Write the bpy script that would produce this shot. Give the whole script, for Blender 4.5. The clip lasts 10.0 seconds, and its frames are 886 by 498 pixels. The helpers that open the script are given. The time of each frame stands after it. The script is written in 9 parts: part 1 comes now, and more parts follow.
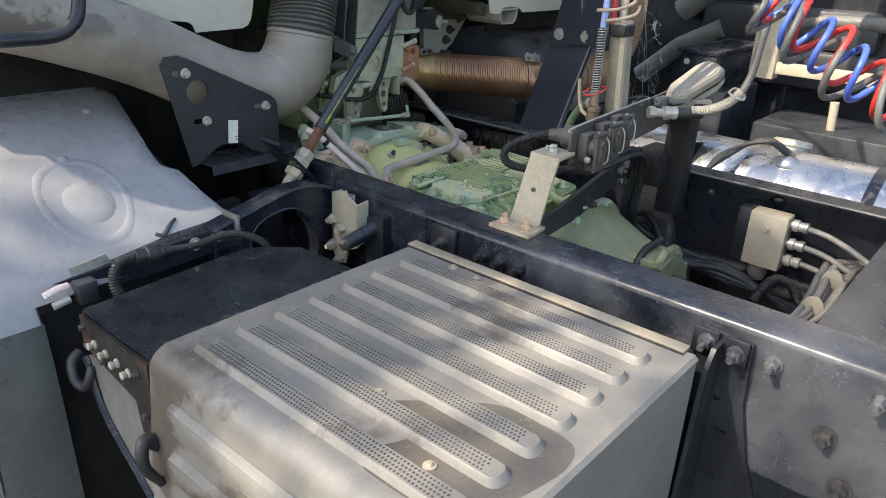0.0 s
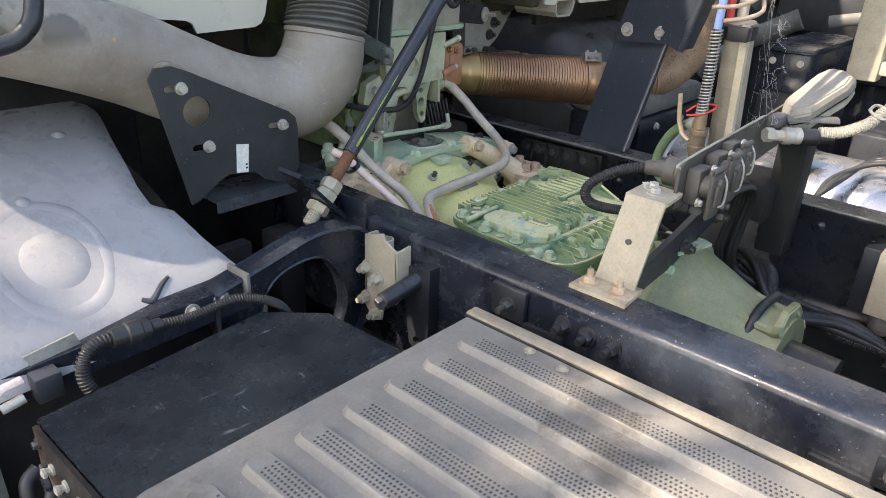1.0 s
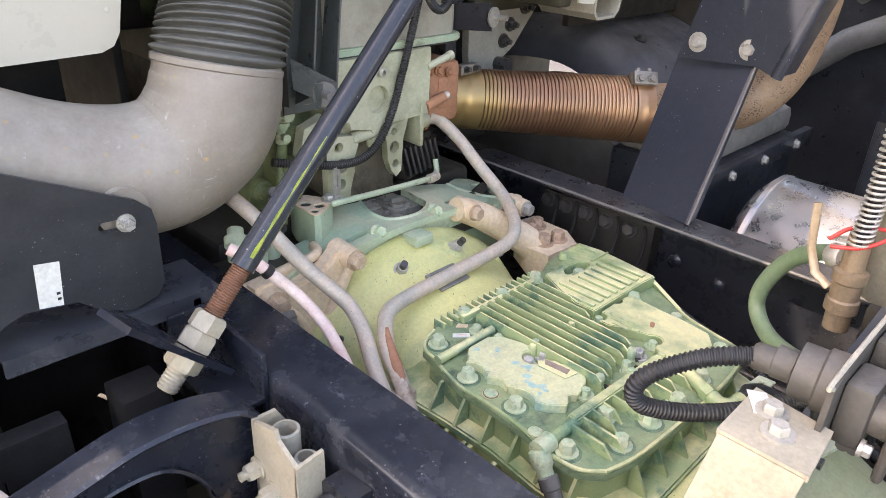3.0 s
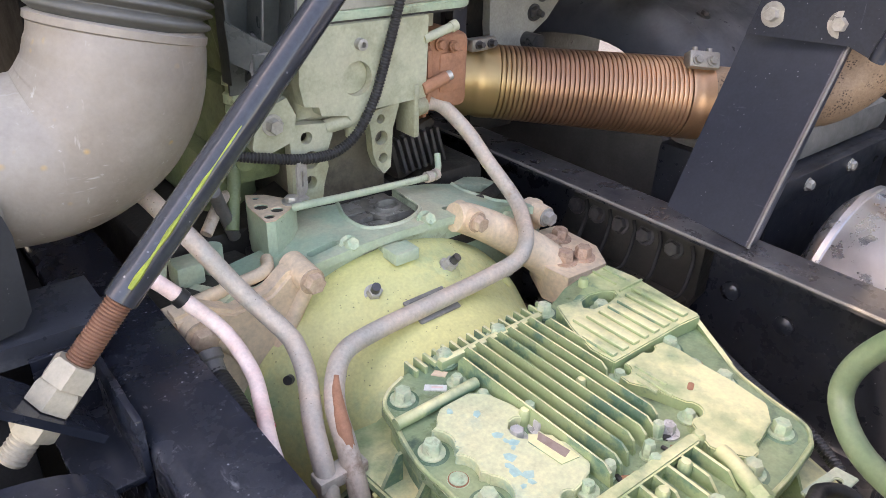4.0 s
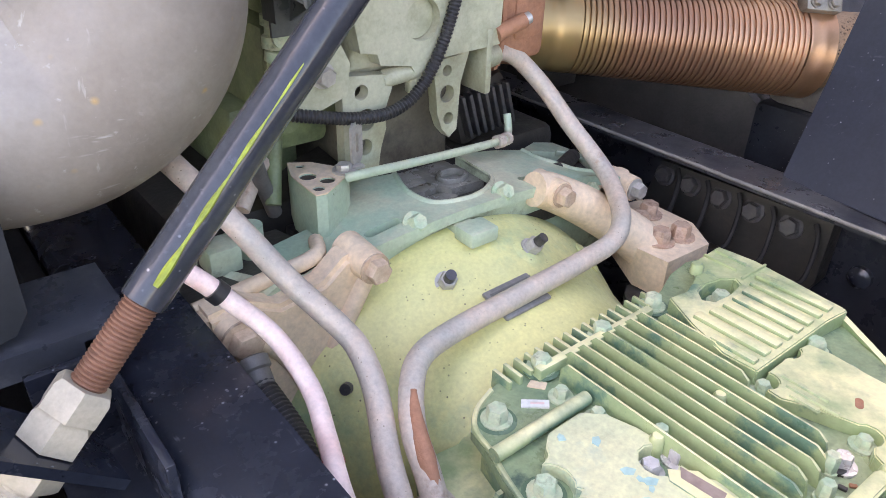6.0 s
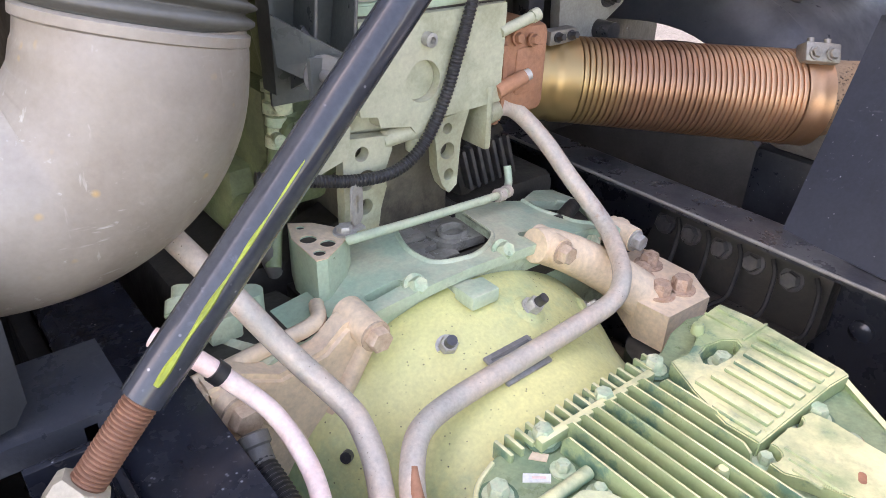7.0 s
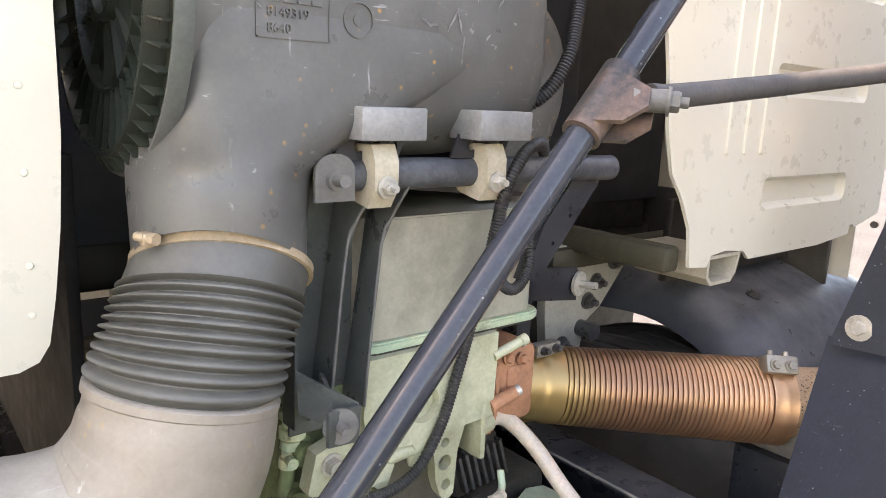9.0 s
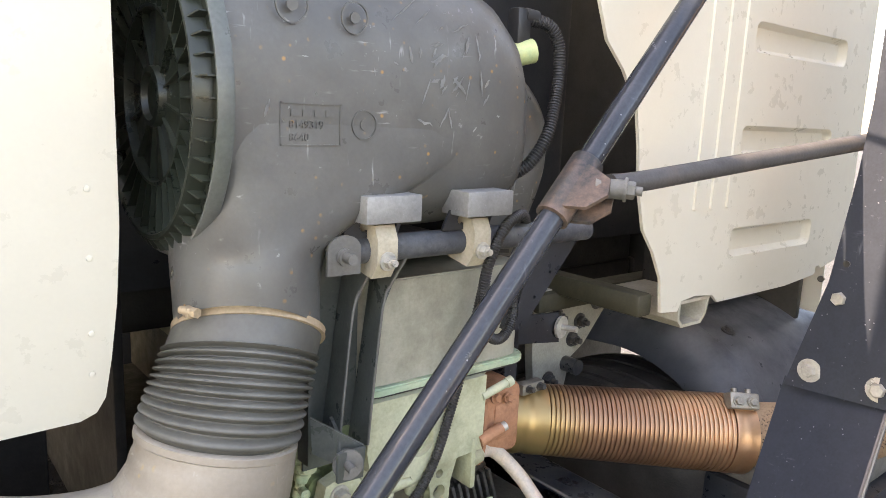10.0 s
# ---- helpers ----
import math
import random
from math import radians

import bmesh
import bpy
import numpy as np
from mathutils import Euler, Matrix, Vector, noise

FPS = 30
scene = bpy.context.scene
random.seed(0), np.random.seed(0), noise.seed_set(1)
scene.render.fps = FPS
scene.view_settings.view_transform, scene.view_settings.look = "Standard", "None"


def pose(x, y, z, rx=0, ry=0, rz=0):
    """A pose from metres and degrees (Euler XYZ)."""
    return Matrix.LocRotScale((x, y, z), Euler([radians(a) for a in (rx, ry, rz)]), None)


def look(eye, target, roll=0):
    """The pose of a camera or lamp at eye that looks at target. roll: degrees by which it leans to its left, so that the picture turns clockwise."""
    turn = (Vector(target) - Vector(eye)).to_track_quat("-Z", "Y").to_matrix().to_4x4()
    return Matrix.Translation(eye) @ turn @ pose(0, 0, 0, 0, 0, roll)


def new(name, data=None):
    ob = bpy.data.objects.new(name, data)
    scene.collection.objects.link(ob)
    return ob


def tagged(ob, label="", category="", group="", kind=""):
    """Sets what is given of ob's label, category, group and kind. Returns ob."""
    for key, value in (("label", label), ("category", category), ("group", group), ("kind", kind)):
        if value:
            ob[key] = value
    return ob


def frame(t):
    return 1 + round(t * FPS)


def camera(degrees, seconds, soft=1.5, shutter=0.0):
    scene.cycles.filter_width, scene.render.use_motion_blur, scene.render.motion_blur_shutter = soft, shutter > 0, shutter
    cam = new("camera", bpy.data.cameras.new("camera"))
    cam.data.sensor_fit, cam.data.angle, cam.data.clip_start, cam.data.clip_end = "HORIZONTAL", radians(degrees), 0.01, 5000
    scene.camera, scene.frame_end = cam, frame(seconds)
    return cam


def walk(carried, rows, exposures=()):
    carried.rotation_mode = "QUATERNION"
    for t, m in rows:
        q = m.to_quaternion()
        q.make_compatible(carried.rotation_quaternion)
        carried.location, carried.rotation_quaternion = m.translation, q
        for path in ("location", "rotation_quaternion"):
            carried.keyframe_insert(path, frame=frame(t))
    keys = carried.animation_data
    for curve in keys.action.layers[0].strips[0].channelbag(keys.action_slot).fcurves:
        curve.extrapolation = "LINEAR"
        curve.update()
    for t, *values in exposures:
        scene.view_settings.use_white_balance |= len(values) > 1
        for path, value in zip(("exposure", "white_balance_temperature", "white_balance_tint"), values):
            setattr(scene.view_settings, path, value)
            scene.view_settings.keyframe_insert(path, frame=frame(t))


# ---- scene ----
cam = camera(63.4, 10.0, 0.8)
PATH = [
    (0, (-1.526, -0.787, 1.55), (-0.12, 0.393, 0.757), 2.6),
    (0.5, (-1.412, -0.61, 1.549), (-0.031, 0.586, 0.734), 2.5),
    (1, (-1.309, -0.486, 1.538), (0.057, 0.713, 0.703), 2.4),
    (1.5, (-1.162, -0.388, 1.531), (0.194, 0.81, 0.679), 2.3),
    (2, (-0.985, -0.295, 1.535), (0.367, 0.9, 0.674), 2.3),
    (2.5, (-0.881, -0.211, 1.537), (0.451, 0.996, 0.659), 2.7),
    (2.7, (-0.85, -0.18, 1.536), (0.463, 1.038, 0.645), 2.6),
    (3.8, (-0.568, -0.054, 1.481), (0.599, 1.279, 0.552), 2.4),
    (4, (-0.539, -0.034, 1.464), (0.604, 1.306, 0.517), 2.3),
    (4.5, (-0.504, 0.003, 1.415), (0.608, 1.336, 0.421), 2.1),
    (5, (-0.503, 0.042, 1.377), (0.603, 1.373, 0.374), 2.1),
    (5.5, (-0.509, 0.097, 1.375), (0.588, 1.426, 0.36), 1.9),
    (7, (-0.487, 0.159, 1.435), (0.62, 1.5, 0.447), 1.8),
    (7.5, (-0.487, 0.161, 1.452), (0.671, 1.559, 0.613), 2.0),
    (8, (-0.492, 0.159, 1.483), (0.709, 1.603, 0.797), 2.3),
    (8.5, (-0.51, 0.149, 1.526), (0.723, 1.632, 0.997), 2.4),
    (9, (-0.527, 0.134, 1.572), (0.723, 1.642, 1.168), 2.5),
    (9.5, (-0.556, 0.094, 1.612), (0.695, 1.61, 1.238), 2.4),
    (10, (-0.592, 0.042, 1.656), (0.657, 1.56, 1.288), 2.5),
]
EXPOSURES = [(0.0, 1.50, 7450, 11), (1.0, 1.92, 7800, 14), (1.5, 2.23, 8250, 17), (2.0, 2.43, 8450, 20), (2.7, 2.61, 8600, 22), (4.0, 2.72, 8700, 25), (5.5, 2.76, 8050, 27), (7.0, 2.93, 8500, 27), (8.5, 3.09, 9400, 24), (10.0, 2.92, 9300, 20)]
walk(cam, [(t, look(eye, target, roll)) for t, eye, target, roll in PATH], EXPOSURES)

# ---- world, sun, exposure ----
world = bpy.data.worlds.new("sky")
scene.world = world
world.use_nodes = True
wn = world.node_tree.nodes
sky = wn.new("ShaderNodeTexSky")
sky.sky_type = 'NISHITA'
sky.sun_disc = False
sky.sun_elevation = radians(45)
sky.sun_rotation = radians(-68)
wn["Background"].inputs["Strength"].default_value = 0.15
world.node_tree.links.new(sky.outputs["Color"], wn["Background"].inputs["Color"])
sun_data = bpy.data.lights.new("sun", 'SUN')
sun_data.energy, sun_data.angle, sun_data.color = 2.7, radians(0.6), (1.0, 0.95, 0.87)
sun = new("sun", sun_data)
SUN_DIR = Vector((-0.65, 0.26, 0.71)).normalized()
sun.matrix_world = look(SUN_DIR * 12, (0, 0, 0))


# ---- materials ----
def mix(nt, fac, a, b):
    n = nt.nodes.new("ShaderNodeMix")
    n.data_type = 'RGBA'
    for socket, v in ((n.inputs[0], fac), (n.inputs[6], a), (n.inputs[7], b)):
        if isinstance(v, (int, float)):
            socket.default_value = v
        elif isinstance(v, tuple):
            socket.default_value = (*v, 1)
        else:
            nt.links.new(v, socket)
    return n.outputs[2]


def ramp(nt, v, lo, hi):
    n = nt.nodes.new("ShaderNodeMapRange")
    n.inputs[1].default_value, n.inputs[2].default_value = lo, hi
    nt.links.new(v, n.inputs[0])
    return n.outputs[0]


def noisy(nt, co, scale, detail=4, rough=0.55, stretch=None):
    n = nt.nodes.new("ShaderNodeTexNoise")
    n.inputs["Scale"].default_value, n.inputs["Detail"].default_value, n.inputs["Roughness"].default_value = scale, detail, rough
    if stretch:
        m = nt.nodes.new("ShaderNodeMapping")
        m.inputs["Scale"].default_value = stretch
        nt.links.new(co, m.inputs[0])
        co = m.outputs[0]
    nt.links.new(co, n.inputs[0])
    return n.outputs[0]


def surface(name, col, col2, rough=0.5, metal=0.0, scale=9, stain=None, stain_at=(0.55, 0.75), stain_scale=5, speck=None, speck_size=0.12,
            speck_scale=160, bump=0.15, grain=220, vary=0.15, scratch=None, dust=None, coat=0.0, stretch=None, dust_scale=14, dust_at=(0.32, 0.78)):
    """A worn surface: two tones, stains, specks, scratches, dust on faces that look up, uneven gloss, fine relief."""
    m = bpy.data.materials.new(name)
    m.use_nodes = True
    nt = m.node_tree
    bsdf = nt.nodes["Principled BSDF"]
    co = nt.nodes.new("ShaderNodeTexCoord").outputs["Object"]
    big = noisy(nt, co, scale, 5, 0.6, stretch)
    c = mix(nt, ramp(nt, big, 0.35, 0.65), col, col2)
    fine = noisy(nt, co, grain, 3)
    if stain:
        c = mix(nt, ramp(nt, noisy(nt, co, stain_scale, 8, 0.68), *stain_at), c, stain)
    if dust:
        geo = nt.nodes.new("ShaderNodeNewGeometry")
        sep = nt.nodes.new("ShaderNodeSeparateXYZ")
        nt.links.new(geo.outputs["Normal"], sep.inputs[0])
        mul = nt.nodes.new("ShaderNodeMath")
        mul.operation = 'MULTIPLY'
        nt.links.new(ramp(nt, sep.outputs[2], 0.1, 1.0), mul.inputs[0])
        nt.links.new(ramp(nt, noisy(nt, co, dust_scale, 7, 0.62), *dust_at), mul.inputs[1])
        c = mix(nt, mul.outputs[0], c, dust)
    if scratch:
        w = noisy(nt, co, 9, 4, 0.7)
        for turn, wide in ((35, (120, 120, 14)), (-52, (17, 105, 130)), (78, (90, 24, 100))):
            m_ = nt.nodes.new("ShaderNodeMapping")
            m_.inputs["Rotation"].default_value = (radians(turn * 0.6), radians(turn), radians(turn * 0.4))
            m_.inputs["Scale"].default_value = wide
            nt.links.new(co, m_.inputs[0])
            s = noisy(nt, m_.outputs[0], 1.0, 3, 0.6)
            both = nt.nodes.new("ShaderNodeMath")
            both.operation = 'MULTIPLY'
            nt.links.new(ramp(nt, s, 0.66, 0.76), both.inputs[0])
            nt.links.new(ramp(nt, w, 0.46, 0.62), both.inputs[1])
            c = mix(nt, both.outputs[0], c, scratch)
    if speck:
        v = nt.nodes.new("ShaderNodeTexVoronoi")
        v.inputs["Scale"].default_value = speck_scale
        nt.links.new(co, v.inputs["Vector"])
        spot = nt.nodes.new("ShaderNodeMath")
        spot.operation = 'MULTIPLY'
        nt.links.new(ramp(nt, v.outputs["Distance"], speck_size, speck_size * 0.4), spot.inputs[0])
        nt.links.new(ramp(nt, noisy(nt, co, 30, 2), 0.5, 0.62), spot.inputs[1])
        c = mix(nt, spot.outputs[0], c, speck)
    shade = nt.nodes.new("ShaderNodeHueSaturation")
    nt.links.new(c, shade.inputs["Color"])
    val = nt.nodes.new("ShaderNodeMapRange")
    val.inputs[1].default_value, val.inputs[2].default_value = 0.32, 0.68
    val.inputs[3].default_value, val.inputs[4].default_value = 1 - vary * 1.3, 1 + vary * 1.3
    mean = nt.nodes.new("ShaderNodeMix")
    mean.inputs[0].default_value = 0.55
    nt.links.new(fine, mean.inputs[2])
    nt.links.new(noisy(nt, co, 38, 8, 0.72), mean.inputs[3])
    nt.links.new(mean.outputs[0], val.inputs[0])
    nt.links.new(val.outputs[0], shade.inputs["Value"])
    nt.links.new(shade.outputs[0], bsdf.inputs["Base Color"])
    bsdf.inputs["Metallic"].default_value = metal
    r = nt.nodes.new("ShaderNodeMapRange")
    r.inputs[1].default_value, r.inputs[2].default_value = 0.3, 0.7
    r.inputs[3].default_value, r.inputs[4].default_value = max(0.03, rough - 0.13), min(1, rough + 0.16)
    nt.links.new(noisy(nt, co, 26, 6, 0.65), r.inputs[0])
    nt.links.new(r.outputs[0], bsdf.inputs["Roughness"])
    bsdf.inputs["Coat Weight"].default_value = coat
    if bump:
        b = nt.nodes.new("ShaderNodeBump")
        b.inputs["Strength"].default_value, b.inputs["Distance"].default_value = bump, 0.002
        nt.links.new(fine, b.inputs["Height"])
        nt.links.new(b.outputs[0], bsdf.inputs["Normal"])
    return m


BLACK = surface("black_chassis_paint", (0.013, 0.016, 0.024), (0.022, 0.026, 0.036), 0.22, speck=(0.4, 0.41, 0.43), speck_scale=110, dust=(0.034, 0.038, 0.048), scratch=(0.12, 0.13, 0.15), bump=0.05)
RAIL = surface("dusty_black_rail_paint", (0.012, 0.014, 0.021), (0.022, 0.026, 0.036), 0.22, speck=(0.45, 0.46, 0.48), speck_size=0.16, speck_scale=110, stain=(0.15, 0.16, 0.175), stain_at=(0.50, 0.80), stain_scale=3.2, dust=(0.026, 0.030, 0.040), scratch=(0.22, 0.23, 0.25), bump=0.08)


def rail_wear_and_sun():
    """The web is worn grey behind the step; the same grey paints in the sunlight there."""
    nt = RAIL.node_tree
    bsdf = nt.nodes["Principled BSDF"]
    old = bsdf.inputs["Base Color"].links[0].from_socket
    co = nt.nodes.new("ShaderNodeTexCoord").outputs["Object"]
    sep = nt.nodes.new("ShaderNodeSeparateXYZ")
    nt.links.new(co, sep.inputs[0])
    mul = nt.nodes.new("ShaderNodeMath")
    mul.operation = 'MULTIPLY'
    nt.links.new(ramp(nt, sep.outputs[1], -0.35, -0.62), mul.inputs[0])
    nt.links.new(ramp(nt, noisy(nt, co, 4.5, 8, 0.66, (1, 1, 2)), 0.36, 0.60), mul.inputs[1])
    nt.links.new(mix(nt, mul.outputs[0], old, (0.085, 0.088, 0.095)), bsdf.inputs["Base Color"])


rail_wear_and_sun()
BRACKET = surface("black_bracket_steel", (0.012, 0.014, 0.018), (0.026, 0.029, 0.036), 0.36, speck=(0.35, 0.35, 0.36), stain=(0.05, 0.054, 0.06), stain_at=(0.52, 0.8), stain_scale=7, dust=(0.045, 0.048, 0.054), bump=0.12)
FAR_RAIL = surface("dustier_black_rail_paint", (0.013, 0.015, 0.021), (0.022, 0.025, 0.033), 0.30, speck=(0.4, 0.4, 0.4), speck_scale=110, dust=(0.105, 0.10, 0.095), stain=(0.06, 0.058, 0.056), stain_at=(0.52, 0.8), stain_scale=6, bump=0.1)
# Bracket black made lighter to paint in the light on the angle.
LIT_ANGLE = surface("lightened_black_angle", (0.04, 0.045, 0.055), (0.065, 0.07, 0.08), 0.32, stain=(0.11, 0.115, 0.12), stain_at=(0.55, 0.75), stain_scale=12, scratch=(0.2, 0.2, 0.2), bump=0.1)
LOOM = surface("black_loom_plastic", (0.012, 0.012, 0.013), (0.028, 0.028, 0.03), 0.42, bump=0.1, dust=(0.07, 0.07, 0.065))
RUBBER = surface("bellows_rubber", (0.068, 0.067, 0.058), (0.108, 0.105, 0.092), 0.46, dust=(0.21, 0.20, 0.17), stain=(0.11, 0.105, 0.09), bump=0.1, vary=0.08)
DUCT = surface("dusty_duct_plastic", (0.245, 0.207, 0.168), (0.34, 0.30, 0.25), 0.42, scale=6, stain=(0.43, 0.385, 0.325), stain_at=(0.5, 0.78), speck=(0.52, 0.32, 0.12), speck_size=0.17, speck_scale=42, dust=(0.44, 0.395, 0.33), scratch=(0.5, 0.47, 0.42), bump=0.08, vary=0.07)


def duct_stain():
    """Oily dark run marks with crisp edges along the top of the duct."""
    nt = DUCT.node_tree
    bsdf = nt.nodes["Principled BSDF"]
    old = bsdf.inputs["Base Color"].links[0].from_socket
    co = nt.nodes.new("ShaderNodeTexCoord").outputs["Object"]
    sep = nt.nodes.new("ShaderNodeSeparateXYZ")
    nt.links.new(co, sep.inputs[0])
    fac = ramp(nt, noisy(nt, co, 6, 5, 0.55), 0.47, 0.50)
    for edge in (ramp(nt, sep.outputs[2], 1.335, 1.355), ramp(nt, sep.outputs[0], -0.58, -0.62)):
        mul = nt.nodes.new("ShaderNodeMath")
        mul.operation = 'MULTIPLY'
        nt.links.new(fac, mul.inputs[0])
        nt.links.new(edge, mul.inputs[1])
        fac = mul.outputs[0]
    nt.links.new(mix(nt, fac, old, (0.165, 0.145, 0.125)), bsdf.inputs["Base Color"])


duct_stain()
FILTER = surface("filter_housing_plastic", (0.088, 0.087, 0.081), (0.118, 0.116, 0.108), 0.36, stain=(0.16, 0.155, 0.142), stain_at=(0.56, 0.85), speck=(0.42, 0.22, 0.07), speck_size=0.16, speck_scale=55, scratch=(0.5, 0.5, 0.49), bump=0.07, vary=0.07)
DUSTY_SILL = surface("dusty_sill", (0.060, 0.055, 0.034), (0.036, 0.033, 0.021), 0.55, stain=(0.085, 0.075, 0.046), stain_at=(0.5, 0.8), bump=0.2)
CLAMP_GREY = surface("dull_clamp_steel", (0.30, 0.28, 0.24), (0.22, 0.20, 0.17), 0.45, metal=0.5, scale=40, bump=0.1)
# Darker than the rim, with the shade inside the cap painted in.
CAP = surface("filter_cap_plastic", (0.012, 0.017, 0.012), (0.022, 0.028, 0.021), 0.34, dust=(0.05, 0.06, 0.045), bump=0.07)
CAP_RIM = surface("filter_rim_plastic", (0.105, 0.112, 0.106), (0.14, 0.146, 0.136), 0.36, stain=(0.08, 0.10, 0.08), stain_at=(0.5, 0.8), bump=0.06)
GREEN = surface("faded_green_casting_paint", (0.74, 0.68, 0.29), (0.58, 0.62, 0.29), 0.40, scale=4, stain=(0.27, 0.44, 0.25), stain_at=(0.48, 0.68), stain_scale=4.5, speck=(0.12, 0.10, 0.05), speck_size=0.16, speck_scale=130, dust=(0.78, 0.72, 0.40), dust_scale=4, dust_at=(0.46, 0.70), bump=0.2, vary=0.1)
MINT = surface("mint_green_casting_paint", (0.35, 0.50, 0.36), (0.48, 0.53, 0.37), 0.40, scale=8, stain=(0.09, 0.11, 0.07), stain_at=(0.56, 0.68), stain_scale=8, dust=(0.62, 0.60, 0.42), dust_scale=8, dust_at=(0.45, 0.66), bump=0.22, vary=0.12)
COVER = surface("ribbed_cover_paint", (0.27, 0.375, 0.19), (0.37, 0.44, 0.22), 0.38, scale=9, stain=(0.12, 0.23, 0.15), stain_at=(0.52, 0.60), stain_scale=11, dust=(0.80, 0.75, 0.42), dust_scale=7, dust_at=(0.40, 0.56), bump=0.2, vary=0.08)
# Dark green for the shade painted round the cover bolts.
BOLT_WELL = surface("bolt_well_dark_green", (0.09, 0.16, 0.10), (0.14, 0.23, 0.14), 0.28, scale=20, bump=0.15)
# Dirty green, darkened further to paint shade between the fins.
DECK = surface("dirty_shaded_green_deck", (0.17, 0.27, 0.16), (0.25, 0.33, 0.18), 0.34, scale=14, stain=(0.06, 0.11, 0.08), stain_at=(0.52, 0.64), stain_scale=18, dust=(0.34, 0.40, 0.22), dust_scale=10, dust_at=(0.45, 0.65), bump=0.25)
BOLT_GREEN = surface("green_painted_bolt", (0.38, 0.52, 0.34), (0.58, 0.60, 0.40), 0.45, scale=60, stain=(0.14, 0.18, 0.12), stain_scale=80, bump=0.15)
BLOCK = surface("pale_green_engine_paint", (0.54, 0.52, 0.38), (0.42, 0.46, 0.31), 0.48, scale=6, stain=(0.27, 0.24, 0.15), stain_at=(0.50, 0.72), stain_scale=6, dust=(0.54, 0.50, 0.38), bump=0.15, vary=0.12)
TINCOVER = surface("dull_steel_valve_cover", (0.50, 0.48, 0.40), (0.40, 0.40, 0.33), 0.42, metal=0.3, scale=6, stain=(0.17, 0.16, 0.12), stain_at=(0.50, 0.75), stain_scale=4, stretch=(1, 1, 0.25), bump=0.08, vary=0.08)
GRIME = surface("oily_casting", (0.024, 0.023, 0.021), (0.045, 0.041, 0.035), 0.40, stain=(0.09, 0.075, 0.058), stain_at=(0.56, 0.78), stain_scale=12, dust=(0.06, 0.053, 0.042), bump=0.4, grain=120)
ENGINE_SIDE = surface("green_engine_side", (0.24, 0.31, 0.15), (0.15, 0.19, 0.10), 0.5, stain=(0.04, 0.045, 0.03), stain_at=(0.5, 0.7), bump=0.3)
TAN = surface("dusty_tan_casting", (0.80, 0.60, 0.40), (0.70, 0.54, 0.37), 0.6, stain=(0.34, 0.24, 0.17), stain_at=(0.60, 0.85), stain_scale=11, dust=(0.78, 0.63, 0.46), bump=0.35, grain=150)
PIPE = surface("grey_coolant_pipe", (0.46, 0.425, 0.36), (0.62, 0.49, 0.38), 0.5, metal=0.1, scale=20, stain=(0.34, 0.22, 0.15), stain_at=(0.60, 0.72), stain_scale=18, speck=(0.12, 0.09, 0.06), bump=0.2, vary=0.16)
RUST = surface("rusty_iron", (0.34, 0.15, 0.08), (0.44, 0.21, 0.12), 0.75, stain=(0.20, 0.09, 0.05), stain_scale=16, bump=0.5, grain=180)
DARK_RUST = surface("dark_rusty_thread", (0.19, 0.085, 0.05), (0.26, 0.125, 0.075), 0.6, scale=30, stain=(0.11, 0.05, 0.03), stain_scale=30, bump=0.4, grain=180)
RUST_PIPE = surface("speckled_rusty_exhaust", (0.36, 0.24, 0.15), (0.28, 0.18, 0.11), 0.6, metal=0.25, speck=(0.05, 0.03, 0.02), speck_size=0.45, speck_scale=230, bump=0.4)
STEEL = surface("dark_plated_steel_bolt", (0.26, 0.26, 0.265), (0.19, 0.19, 0.195), 0.30, metal=0.7, scale=60, stain=(0.12, 0.115, 0.11), stain_at=(0.5, 0.7), stain_scale=60, bump=0.1)
ZINC = surface("zinc_plated_bolt", (0.52, 0.50, 0.45), (0.42, 0.40, 0.35), 0.36, metal=0.4, scale=60, stain=(0.44, 0.36, 0.28), stain_at=(0.6, 0.8), stain_scale=60, bump=0.12)
DARKBOLT = surface("dark_bolt", (0.075, 0.075, 0.08), (0.12, 0.115, 0.11), 0.36, metal=0.6, scale=60, bump=0.15)
RUSTBOLT = surface("rusty_orange_bolt", (0.50, 0.31, 0.20), (0.62, 0.46, 0.34), 0.55, scale=70, stain=(0.24, 0.11, 0.06), stain_at=(0.5, 0.7), stain_scale=70, bump=0.3)
BROWNBOLT = surface("rust_brown_bolt", (0.60, 0.46, 0.33), (0.46, 0.32, 0.22), 0.55, metal=0.2, scale=60, bump=0.3)
ALU = surface("brushed_aluminium_tank", (0.50, 0.50, 0.51), (0.55, 0.55, 0.555), 0.30, metal=0.9, scale=5, bump=0.0, vary=0.04)
STEP = surface("worn_step_cover", (0.185, 0.172, 0.152), (0.24, 0.222, 0.195), 0.44, metal=0.0, scale=4, stain=(0.095, 0.08, 0.064), stain_at=(0.56, 0.61), stain_scale=3.2, speck=(0.55, 0.52, 0.46), speck_size=0.1, speck_scale=70, dust=(0.27, 0.252, 0.22), bump=0.12, vary=0.1)
LAMPGREY = surface("dusty_lamp_plastic", (0.24, 0.22, 0.185), (0.33, 0.305, 0.255), 0.5, stain=(0.2, 0.18, 0.15), stain_at=(0.55, 0.75), bump=0.1)
GLOSS = surface("glossy_black_rod_paint", (0.030, 0.034, 0.042), (0.045, 0.050, 0.060), 0.12, speck=(0.3, 0.3, 0.32), speck_scale=90, scratch=(0.12, 0.13, 0.16), bump=0.03)
